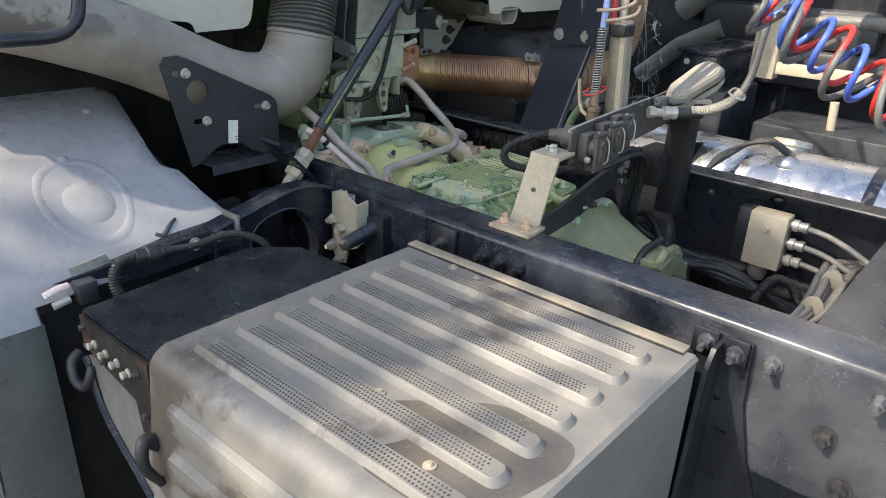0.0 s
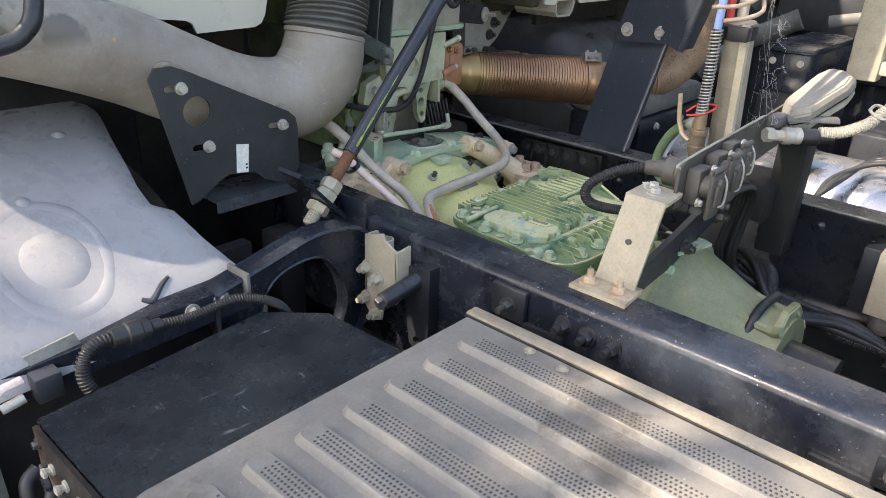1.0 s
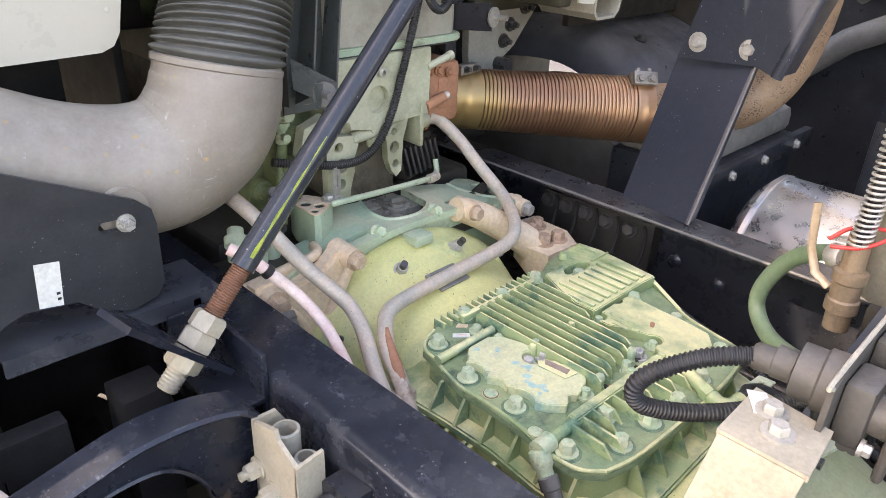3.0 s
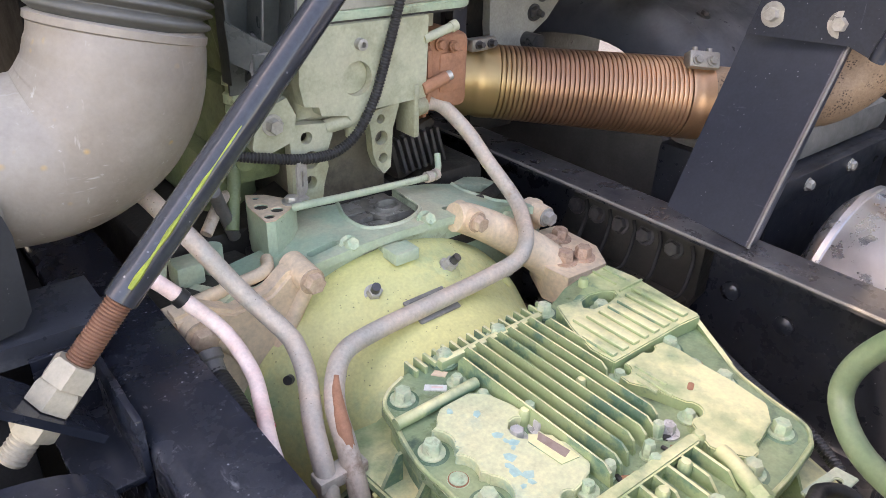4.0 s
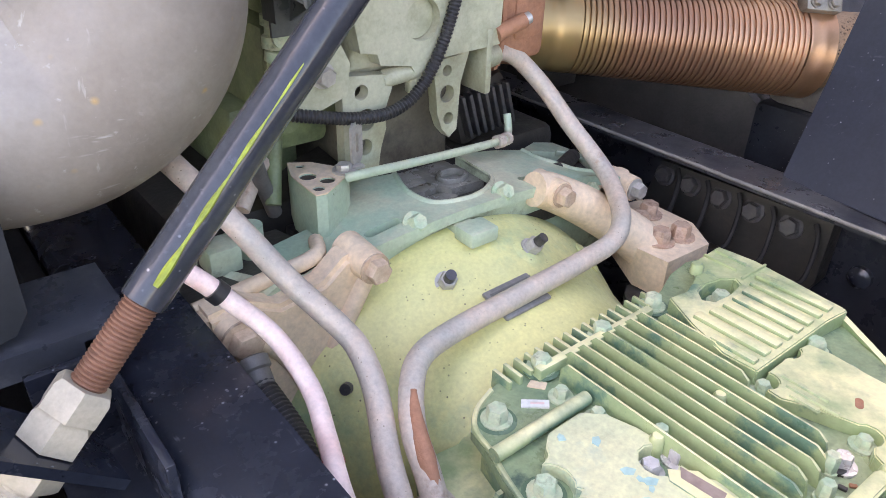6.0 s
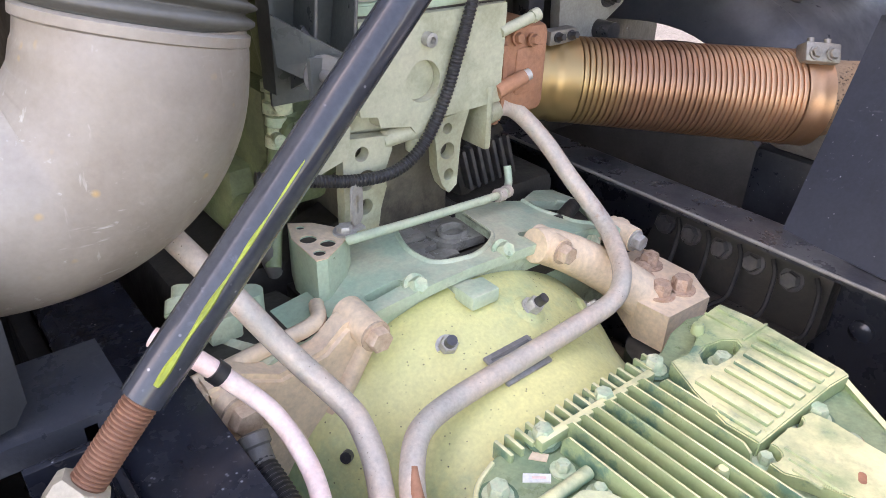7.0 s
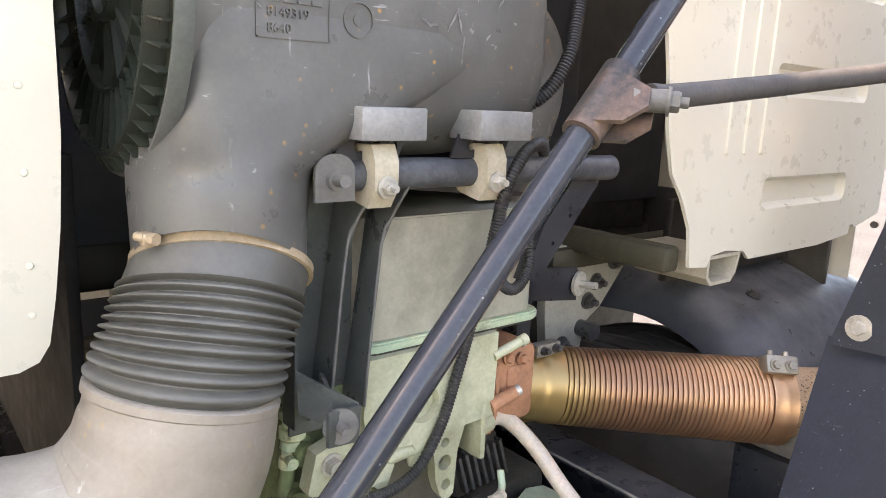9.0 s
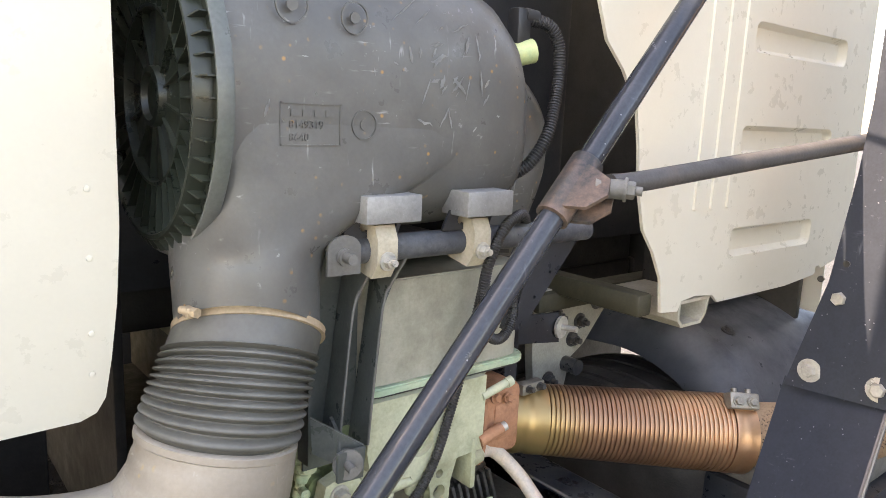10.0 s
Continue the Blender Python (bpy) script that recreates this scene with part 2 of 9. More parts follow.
STEP_EDGE = surface("step_cover_edge", (0.42, 0.36, 0.27), (0.36, 0.31, 0.235), 0.5, metal=0.2, stain=(0.22, 0.13, 0.07), stain_at=(0.62, 0.75), bump=0.1)
STUD = surface("perforated_tread", (0.035, 0.032, 0.028), (0.07, 0.063, 0.055), 0.6, bump=0.2)
WHITE = surface("cream_white_cab_paint", (0.65, 0.615, 0.515), (0.64, 0.605, 0.505), 0.34, scale=1.6, stain=(0.63, 0.595, 0.495), stain_at=(0.62, 1.0), stain_scale=3, bump=0.01, vary=0.015, coat=0.25)
CLAMP = surface("tan_clamp_band", (0.52, 0.40, 0.27), (0.42, 0.31, 0.20), 0.45, metal=0.3, scale=30, bump=0.1)
POST = surface("dusty_grey_post", (0.34, 0.295, 0.225), (0.25, 0.22, 0.17), 0.6, stain=(0.13, 0.12, 0.10), stain_at=(0.5, 0.75), dust=(0.4, 0.37, 0.31), bump=0.3)
CREAM = surface("cream_bracket_paint", (0.47, 0.415, 0.315), (0.41, 0.36, 0.265), 0.45, scale=14, stain=(0.36, 0.22, 0.12), stain_at=(0.60, 0.76), stain_scale=16, bump=0.12)
MUD = surface("mudguard_plastic", (0.265, 0.255, 0.258), (0.315, 0.305, 0.308), 0.30, scale=5, dust=(0.375, 0.366, 0.37), stain=(0.30, 0.295, 0.30), stain_at=(0.55, 0.85), scratch=(0.3, 0.3, 0.31), bump=0.05, vary=0.05)
MUD_DARK = surface("black_wheel_arch_plastic", (0.026, 0.028, 0.032), (0.038, 0.04, 0.045), 0.4, dust=(0.11, 0.112, 0.12), bump=0.1)
PINK = surface("pink_hose", (0.80, 0.55, 0.48), (0.84, 0.70, 0.63), 0.5, scale=20, bump=0.05)
GREENHOSE = surface("green_rubber_hose", (0.13, 0.20, 0.11), (0.18, 0.24, 0.14), 0.5, scale=30, bump=0.1)
BLUE = surface("blue_air_hose", (0.05, 0.11, 0.45), (0.08, 0.16, 0.52), 0.35, bump=0.02)
LIGHTBLUE = surface("pale_blue_hose", (0.25, 0.36, 0.70), (0.32, 0.42, 0.72), 0.4, bump=0.02)
RED = surface("red_air_hose", (0.50, 0.03, 0.025), (0.58, 0.05, 0.04), 0.35, bump=0.02)
GREYHOSE = surface("grey_cable", (0.10, 0.10, 0.098), (0.16, 0.155, 0.15), 0.45, bump=0.08)
PALE_CABLE = surface("dusty_grey_cable", (0.20, 0.19, 0.175), (0.28, 0.265, 0.24), 0.5, stain=(0.12, 0.115, 0.105), stain_at=(0.5, 0.7), stain_scale=14, bump=0.1)
BEIGE = surface("beige_sheath", (0.46, 0.42, 0.34), (0.40, 0.37, 0.30), 0.5, scale=30, bump=0.1)
GREYCAST = surface("grey_coupling_plastic", (0.11, 0.108, 0.10), (0.16, 0.155, 0.145), 0.5, stain=(0.22, 0.205, 0.18), stain_at=(0.55, 0.8), stain_scale=20, dust=(0.25, 0.235, 0.205), bump=0.2)
COUPLING = surface("dusty_dark_coupling", (0.062, 0.056, 0.048), (0.095, 0.087, 0.076), 0.5, stain=(0.14, 0.125, 0.10), stain_at=(0.58, 0.85), stain_scale=20, dust=(0.20, 0.18, 0.15), bump=0.2)
AGED_BRASS = surface("aged_brown_brass", (0.20, 0.145, 0.095), (0.29, 0.21, 0.135), 0.45, metal=0.3, scale=40, stain=(0.10, 0.075, 0.055), stain_scale=40, bump=0.2)
# Near-black that stands in for deep shade under and behind parts.
SHADE_BLACK = surface("shade_black_panel", (0.018, 0.018, 0.018), (0.030, 0.029, 0.028), 0.6, bump=0.2)
SHADE_BLACK.node_tree.nodes["Principled BSDF"].inputs["Specular IOR Level"].default_value = 0.12
# Dull olive green, darkened to paint the shade of parts overhead.
TAIL = surface("dull_shaded_tail_green", (0.30, 0.30, 0.155), (0.235, 0.265, 0.145), 0.5, scale=6, stain=(0.14, 0.18, 0.105), stain_at=(0.55, 0.75), dust=(0.34, 0.32, 0.195), bump=0.2)
WET = surface("wet_stain_film", (0.115, 0.10, 0.082), (0.15, 0.132, 0.108), 0.22, scale=9, vary=0.08, bump=0.05)
SATIN = surface("satin_black_tower_paint", (0.027, 0.032, 0.044), (0.035, 0.041, 0.054), 0.30, scale=5, speck=(0.35, 0.36, 0.38), speck_scale=90, scratch=(0.12, 0.13, 0.15), bump=0.05)
SATIN.node_tree.links.remove(SATIN.node_tree.nodes["Principled BSDF"].inputs["Roughness"].links[0])
SATIN.node_tree.nodes["Principled BSDF"].inputs["Roughness"].default_value = 0.32
FAR_ARCH = surface("dusty_wheel_arch_plastic", (0.050, 0.053, 0.060), (0.066, 0.069, 0.077), 0.38, dust=(0.17, 0.172, 0.18), bump=0.1, vary=0.06)
TYRE = surface("tyre_rubber", (0.06, 0.054, 0.047), (0.09, 0.082, 0.072), 0.6, stain=(0.10, 0.088, 0.072), stain_at=(0.55, 0.9), bump=0.3)
PAPER = surface("white_sticker", (0.78, 0.78, 0.72), (0.72, 0.72, 0.66), 0.5, bump=0.03)
PLATE = surface("dull_name_plate", (0.26, 0.25, 0.24), (0.34, 0.33, 0.31), 0.4, metal=0.4, scale=40, bump=0.1)
TEAL = surface("teal_paint_flakes", (0.34, 0.56, 0.52), (0.42, 0.60, 0.52), 0.45, scale=40, bump=0.1)
YELLOW = surface("yellow_paint_mark", (0.36, 0.42, 0.05), (0.16, 0.20, 0.03), 0.5, scale=40, bump=0.1)
ORANGE = surface("orange_reflector", (0.80, 0.22, 0.02), (0.75, 0.2, 0.02), 0.2, bump=0.02)
ASPHALT = surface("asphalt", (0.058, 0.057, 0.056), (0.08, 0.079, 0.077), 0.8, scale=1.2, speck=(0.22, 0.22, 0.21), speck_size=0.35, speck_scale=140, bump=0.9, grain=260, vary=0.4)
LEAF = surface("leaf_green", (0.05, 0.09, 0.025), (0.08, 0.12, 0.035), 0.5, bump=0.1)
BARK = surface("bark", (0.10, 0.075, 0.055), (0.15, 0.11, 0.08), 0.85, bump=0.6, grain=40)


def heat_tint():
    """Stainless steel, tinted straw, plum and copper by heat, in bands along the pipe."""
    m = surface("heat_tinted_steel", (0.54, 0.315, 0.185), (0.48, 0.27, 0.155), 0.34, metal=0.8, scale=9, bump=0.0, vary=0.05)
    nt = m.node_tree
    bsdf = nt.nodes["Principled BSDF"]
    old = bsdf.inputs["Base Color"].links[0].from_socket
    nt.links.remove(bsdf.inputs["Roughness"].links[0])
    bsdf.inputs["Roughness"].default_value = 0.36
    co = nt.nodes.new("ShaderNodeTexCoord").outputs["Object"]
    sep = nt.nodes.new("ShaderNodeSeparateXYZ")
    nt.links.new(co, sep.inputs[0])
    plum = mix(nt, ramp(nt, sep.outputs[0], 0.50, 0.40), old, (0.33, 0.18, 0.11))
    straw = mix(nt, ramp(nt, sep.outputs[0], 0.33, 0.27), plum, (0.38, 0.255, 0.115))
    nt.links.new(straw, bsdf.inputs["Base Color"])
    return m


HEAT = heat_tint()



# ---- building helpers ----
def thing(name, at, label, category, group="", kind=""):
    ob = new(name)
    ob.empty_display_size = 0.05
    ob.location = at
    return tagged(ob, label, category, group, kind)


def part(name, bm, material, parent=None, label="", smooth=True, tag=None):
    """Links a bmesh, in world places, as one mesh object under a thing or a part."""
    me = bpy.data.meshes.new(name)
    bmesh.ops.recalc_face_normals(bm, faces=bm.faces)
    bm.to_mesh(me)
    bm.free()
    me.materials.append(material)
    if smooth:
        me.shade_smooth()
        me.set_sharp_from_angle(angle=radians(38))
    ob = new(name, me)
    if parent is not None:
        ob.parent = parent
        if parent.type == 'EMPTY':
            ob.location = -parent.location
    if label:
        ob["label"] = label
    if tag:
        tagged(ob, *tag)
    return ob


def B():
    return bmesh.new()


def box(bm, lo, hi, bev=0.0, turn=None):
    lo, hi = Vector(lo), Vector(hi)
    m = Matrix.Translation((lo + hi) / 2)
    if turn is not None:
        m = m @ turn
    g = bmesh.ops.create_cube(bm, size=1, matrix=m @ Matrix.Diagonal((*(hi - lo), 1)))
    if bev:
        es = list({e for v in g["verts"] for e in v.link_edges})
        bmesh.ops.bevel(bm, geom=es, offset=bev, segments=2, affect='EDGES', profile=0.5)


def axis_m(a, d):
    """A frame at a whose z looks along d."""
    return Matrix.Translation(Vector(a)) @ Vector(d).to_track_quat('Z', 'Y').to_matrix().to_4x4()


def cyl(bm, a, b, r, r2=None, n=20):
    a, b = Vector(a), Vector(b)
    m = axis_m((a + b) / 2, b - a)
    bmesh.ops.create_cone(bm, cap_ends=True, segments=n, radius1=r, radius2=r if r2 is None else r2, depth=(b - a).length, matrix=m)


def lathe(bm, profile, a, d, n=32, squash=(1, 1), arc=None):
    """Turns (radius, height) pairs round the line through a along d."""
    m = axis_m(a, d)
    rings = []
    for r, h in profile:
        rings.append([bm.verts.new(m @ Vector((r * squash[0] * math.cos(2 * math.pi * k / n), r * squash[1] * math.sin(2 * math.pi * k / n), h))) for k in range(n)])
    for p, q in zip(rings, rings[1:]):
        for k in range(n):
            bm.faces.new((p[k], p[(k + 1) % n], q[(k + 1) % n], q[k]))
    bm.faces.new(rings[0][::-1])
    bm.faces.new(rings[-1])


def curve(pts, step=6):
    """A smooth line through the points."""
    p = [Vector(q) for q in pts]
    p = [p[0] * 2 - p[1]] + p + [p[-1] * 2 - p[-2]]
    out = []
    for i in range(1, len(p) - 2):
        for k in range(step):
            t = k / step
            out.append(0.5 * ((2 * p[i]) + (p[i + 1] - p[i - 1]) * t + (2 * p[i - 1] - 5 * p[i] + 4 * p[i + 1] - p[i + 2]) * t * t + (3 * p[i] - p[i - 1] - 3 * p[i + 1] + p[i + 2]) * t ** 3))
    return out + [p[-2]]


def sweep(bm, line, r, n=12, squash=(1, 1)):
    """A tube along a line; r is a radius or a function of the way along, 0 to 1."""
    f = r if callable(r) else (lambda u: r)
    rings, up = [], None
    for i, q in enumerate(line):
        d = (line[min(i + 1, len(line) - 1)] - line[max(i - 1, 0)]).normalized()
        if up is None:
            up = d.orthogonal().normalized()
        up = (up - d * up.dot(d)).normalized()
        side = d.cross(up)
        rr = f(i / (len(line) - 1))
        rings.append([bm.verts.new(q + (up * math.cos(2 * math.pi * k / n) * squash[0] + side * math.sin(2 * math.pi * k / n) * squash[1]) * rr) for k in range(n)])
    for p, q in zip(rings, rings[1:]):
        for k in range(n):
            bm.faces.new((p[k], p[(k + 1) % n], q[(k + 1) % n], q[k]))
    bm.faces.new(rings[0][::-1])
    bm.faces.new(rings[-1])


def tube(bm, pts, r, n=12, step=6):
    sweep(bm, curve(pts, step), r, n)


def corrugated(bm, pts, r, pitch=0.005, depth=0.0016, n=12):
    """A split-loom conduit with its rings."""
    line = curve(pts, 10)
    length = [0.0]
    for a, b in zip(line, line[1:]):
        length.append(length[-1] + (b - a).length)
    count = max(8, int(length[-1] / pitch) * 4)
    even, j = [], 0
    for k in range(count + 1):
        s = length[-1] * k / count
        while j < len(line) - 2 and length[j + 1] < s:
            j += 1
        u = (s - length[j]) / max(1e-9, length[j + 1] - length[j])
        even.append(line[j].lerp(line[j + 1], u))
    sweep(bm, even, lambda u: r + (depth if int(round(u * count)) % 4 < 2 else 0), n)


def plate(bm, outline, m, thick, holes=()):
    """A flat outline with holes, in the xy plane of m, thickened along its z."""
    edges = []
    for loop in (outline, *holes):
        vs = [bm.verts.new(m @ Vector((x, y, 0))) for x, y in loop]
        edges += [bm.edges.new((a, b)) for a, b in zip(vs, vs[1:] + vs[:1])]
    faces = [g for g in bmesh.ops.triangle_fill(bm, edges=edges, use_beauty=True)["geom"] if isinstance(g, bmesh.types.BMFace)]
    up = m.to_3x3() @ Vector((0, 0, thick))
    r = bmesh.ops.extrude_face_region(bm, geom=faces)
    vs = [g for g in r["geom"] if isinstance(g, bmesh.types.BMVert)]
    bmesh.ops.translate(bm, verts=vs, vec=up)


def ring(cx, cy, r, n=20, sx=1, sy=1):
    return [(cx + r * sx * math.cos(2 * math.pi * k / n), cy + r * sy * math.sin(2 * math.pi * k / n)) for k in range(n)]


def slot(cx, cy, length, r, tilt=0, n=8):
    c, s = math.cos(radians(tilt)), math.sin(radians(tilt))
    pts = [(length / 2 + r * math.cos(a), r * math.sin(a)) for a in np.linspace(-math.pi / 2, math.pi / 2, n)]
    pts += [(-length / 2 + r * math.cos(a), r * math.sin(a)) for a in np.linspace(math.pi / 2, 1.5 * math.pi, n)]
    return [(cx + x * c - y * s, cy + x * s + y * c) for x, y in pts]


XZ = lambda y: Matrix(((1, 0, 0, 0), (0, 0, -1, y), (0, 1, 0, 0), (0, 0, 0, 1)))   # outline in x, z; thickness towards the rear
YZ = lambda x: Matrix(((0, 0, 1, x), (1, 0, 0, 0), (0, 1, 0, 0), (0, 0, 0, 1)))    # outline in y, z; thickness to the right
XY = lambda z: Matrix.Translation((0, 0, z))                                       # outline in x, y; thickness upwards


def bolt(bm, p, d, r=0.009, h=0.007, washer=1.5, stud=0.0, turn=None):
    """A hexagon head with its washer; d points away from the surface at p."""
    p, d = Vector(p), Vector(d).normalized()
    if washer:
        cyl(bm, p - d * 0.001, p + d * 0.0025, r * washer, n=16)
        p = p + d * 0.0025
    m = axis_m(p, d) @ Matrix.Rotation(random.random() * 3 if turn is None else turn, 4, 'Z')
    pr = [(r, 0), (r, h * 0.8), (r * 0.86, h)]
    rings = [[bm.verts.new(m @ Vector((q * math.cos(k * math.pi / 3), q * math.sin(k * math.pi / 3), z))) for k in range(6)] for q, z in pr]
    for a, b in zip(rings, rings[1:]):
        for k in range(6):
            bm.faces.new((a[k], a[(k + 1) % 6], b[(k + 1) % 6], b[k]))
    bm.faces.new(rings[0][::-1])
    bm.faces.new(rings[-1])
    if stud:
        cyl(bm, p + d * h * 0.9, p + d * (h + stud), r * 0.52, n=12)


def bolts(parent, places, d, material, r=0.009, h=0.007, washer=1.5, stud=0.0, name="bolt", label=""):
    for p in places:
        bm = B()
        bolt(bm, p, d, r, h, washer, stud)
        part(name, bm, material, parent, label)


def slab(bm, corners, thick):
    """A flat four-sided plate between corners, thickened on its far side."""
    v = [Vector(c) for c in corners]
    nrm = (v[1] - v[0]).cross(v[3] - v[0]).normalized()
    a = [bm.verts.new(p) for p in v]
    b = [bm.verts.new(p + nrm * thick) for p in v]
    bm.faces.new(a[::-1])
    bm.faces.new(b)
    for k in range(len(v)):
        bm.faces.new((a[k], a[(k + 1) % len(v)], b[(k + 1) % len(v)], b[k]))


# ---- ground and surroundings ----
bm = B()
bmesh.ops.create_grid(bm, x_segments=40, y_segments=40, size=400)
part("ground", bm, ASPHALT, None, tag=("dark grey worn asphalt yard under the truck", "ground", "", "structure"))


def rail(sign):
    """A C-section chassis rail, its web outside, its rounded flanges turned inwards."""
    t = thing("frame_rail", (sign * 0.42, 0, 0.73), "black painted steel truck chassis rail with scratches and dust", "chassis rail", "pair of chassis rails")
    prof = []
    for a in np.linspace(0, 90, 6):
        prof.append((0.425 - 0.016 * (1 - math.sin(radians(a))), 1.0 - 0.016 * (1 - math.cos(radians(a)))))
    top = [(0.338, 1.0), (0.409, 1.0)] + prof[1:]
    low = [(x, 1.73 - z) for x, z in reversed(top)]
    outer = top + low
    inner = [(x - (0.008 if x > 0.41 else 0), z - (0.008 if z > 0.9 else -0.008)) for x, z in outer]
    inner = [(0.338, 0.992), (0.407, 0.992), (0.415, 0.984), (0.417, 0.97), (0.417, 0.76), (0.415, 0.746), (0.407, 0.738), (0.338, 0.738)]
    bm = B()
    loop = outer + inner[::-1]
    ys = list(np.linspace(-3.2, 2.2, 28))
    rows = [[bm.verts.new((sign * x, y, z)) for x, z in loop] for y in ys]
    for p, q in zip(rows, rows[1:]):
        for k in range(len(loop)):
            bm.faces.new((p[k], p[(k + 1) % len(loop)], q[(k + 1) % len(loop)], q[k]))
    bm.faces.new(rows[0])
    bm.faces.new(rows[-1][::-1])
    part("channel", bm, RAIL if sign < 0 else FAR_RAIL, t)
    if sign > 0:
        # Grey strip paints the bright highlight along the flange edge.
        bm = B()
        sweep(bm, [Vector((0.3385, y, 0.9985)) for y in np.linspace(-3.2, 2.2, 12)], 0.0028, 8)
        part("pale_edge", bm, GREYCAST, t, "grey strip painting the highlight on the flange edge")
    return t


rail_left = rail(-1)
rail_right = rail(1)
# bolts through the near rail's web, with nuts outside
for y, z in ((0.127, 0.953), (0.025, 0.953), (-0.02, 0.952), (-0.065, 0.951), (-0.562, 0.948), (-0.714, 0.949)):
    bm = B()
    bolt(bm, (-0.437 if y > 0.1 else -0.425, y, z), (-1, 0, 0), 0.012, 0.014, 1.35, 0.014)
    part("bolt", bm, STEEL if y < -0.4 else DARKBOLT, rail_left, "dark plated flange bolt" if y < -0.4 else "")
bm = B()
box(bm, (-0.437, 0.095, 0.925), (-0.4255, 0.165, 0.985), 0.003)
part("square_washer", bm, BRACKET, rail_left)
for y, z in ((-0.30, 0.80), (-0.66, 0.86), (-0.70, 0.78)):
    bm = B()
    bolt(bm, (-0.425, y, z), (-1, 0, 0), 0.014, 0.014, 1.35, 0.01)
    part("bolt", bm, DARKBOLT, rail_left)
for y, z in ((0.40, 0.90), (0.31, 0.885), (-0.12, 0.93), (-0.30, 0.955), (-0.02, 0.87)):
    bm = B()
    lathe(bm, [(0.016, 0), (0.015, 0.006), (0.008, 0.011)], (0.417, y, z), (-1, 0, 0), 16)
    part("rivet", bm, BLACK, rail_right)

# black gusset bolted to the near rail's web behind the step cover
g = thing("rail_gusset", (-0.44, -0.49, 0.75), "black folded steel gusset bolted on the chassis rail", "bracket")
bm = B()
plate(bm, [(-0.530, 0.972), (-0.445, 0.978), (-0.445, 0.60), (-0.56, 0.60), (-0.585, 0.70), (-0.56, 0.76), (-0.535, 0.86)], YZ(-0.437), 0.010, [ring(-0.49, 0.86, 0.009, 14), ring(-0.51, 0.80, 0.009, 14)])
part("gusset_plate", bm, BRACKET, g)
bm = B()
plate(bm, [(-0.525, 0.60), (-0.4375, 0.60), (-0.4375, 0.965), (-0.475, 0.965), (-0.50, 0.93)], XZ(-0.478), 0.008)
part("gusset_fold", bm, BRACKET, g)
for y in (-0.455, -0.505):
    bm = B()
    box(bm, (-0.444, y - 0.022, 0.93), (-0.4375, y + 0.022, 0.978), 0.003)
    part("tab", bm, BRACKET, g)
bolts(g, [(-0.444, -0.459, 0.955), (-0.444, -0.508, 0.952)], (-1, 0, 0), STEEL, 0.0115, 0.013, 1.35, 0.014)

# plate across the rails, further back
g = thing("crossmember_plate", (0, -1.1, 0.95), "flat black painted steel plate across the chassis rails", "crossmember")
bm = B()
plate(bm, [(-0.335, -0.585), (0.335, -0.585), (0.335, -1.9), (-0.335, -1.9)], XY(0.968), 0.012)
box(bm, (-0.335, -0.60, 0.80), (0.335, -0.59, 0.968), 0.003)
part("deck", bm, GLOSS, g)

# ---- the step cover beside the near rail ----
step = thing("step_cover", (-0.82, -0.17, 0.35), "grey worn metal step cover with ridged tread strips, stained", "step cover")
EDGE_X, FRONT_X, Y0, Y1, TOP = -0.528, -1.105, -0.478, 0.135, 0.972
prof = [(EDGE_X, TOP)] + [(FRONT_X + 0.035 - 0.035 * math.sin(radians(a)), TOP - 0.035 + 0.035 * math.cos(radians(a))) for a in np.linspace(0, 90, 8)]
prof += [(FRONT_X - 0.02, 0.72), (FRONT_X - 0.045, 0.35)]
inner = [(x + (0.004 if z < TOP - 0.01 else 0), z - (0.004 if z > TOP - 0.03 else 0)) for x, z in prof]
bm = B()
loop = prof + inner[::-1]
ys = [Y0, Y0 + 0.006] + list(np.linspace(Y0 + 0.05, Y1 - 0.05, 8)) + [Y1 - 0.006, Y1]
rows = []
for y in ys:
    drop = 0.006 if y in (Y0, Y1) else 0
    rows.append([bm.verts.new((x, y, z - drop)) for x, z in loop])
for p, q in zip(rows, rows[1:]):
    for k in range(len(loop)):
        bm.faces.new((p[k], p[(k + 1) % len(loop)], q[(k + 1) % len(loop)], q[k]))
bm.faces.new(rows[0])
bm.faces.new(rows[-1][::-1])
skin = part("skin", bm, STEP, step)
bm = B()
plate(bm, [(EDGE_X, TOP - 0.008), (FRONT_X + 0.03, TOP - 0.012), (FRONT_X + 0.006, TOP - 0.05), (FRONT_X - 0.038, 0.35), (EDGE_X, 0.35)], XZ(Y0 + 0.006), 0.004)
part("end_panel", bm, STEP, step)
bm = B()
plate(bm, [(EDGE_X, TOP - 0.008), (FRONT_X + 0.03, TOP - 0.012), (FRONT_X + 0.006, TOP - 0.05), (FRONT_X - 0.038, 0.35), (EDGE_X, 0.35)], XZ(Y1 - 0.002), 0.004)
part("end_panel", bm, STEP, step)
bm = B()
box(bm, (EDGE_X - 0.012, Y0 + 0.02, TOP), (EDGE_X + 0.012, Y1, TOP + 0.006), 0.0015)
part("rear_trim", bm, STEP_EDGE, step, "tan edge strip")
bm = B()
box(bm, (EDGE_X - 0.016, Y0 + 0.02, TOP - 0.002), (EDGE_X - 0.0125, Y1, TOP + 0.0025))
part("seal", bm, LOOM, step)


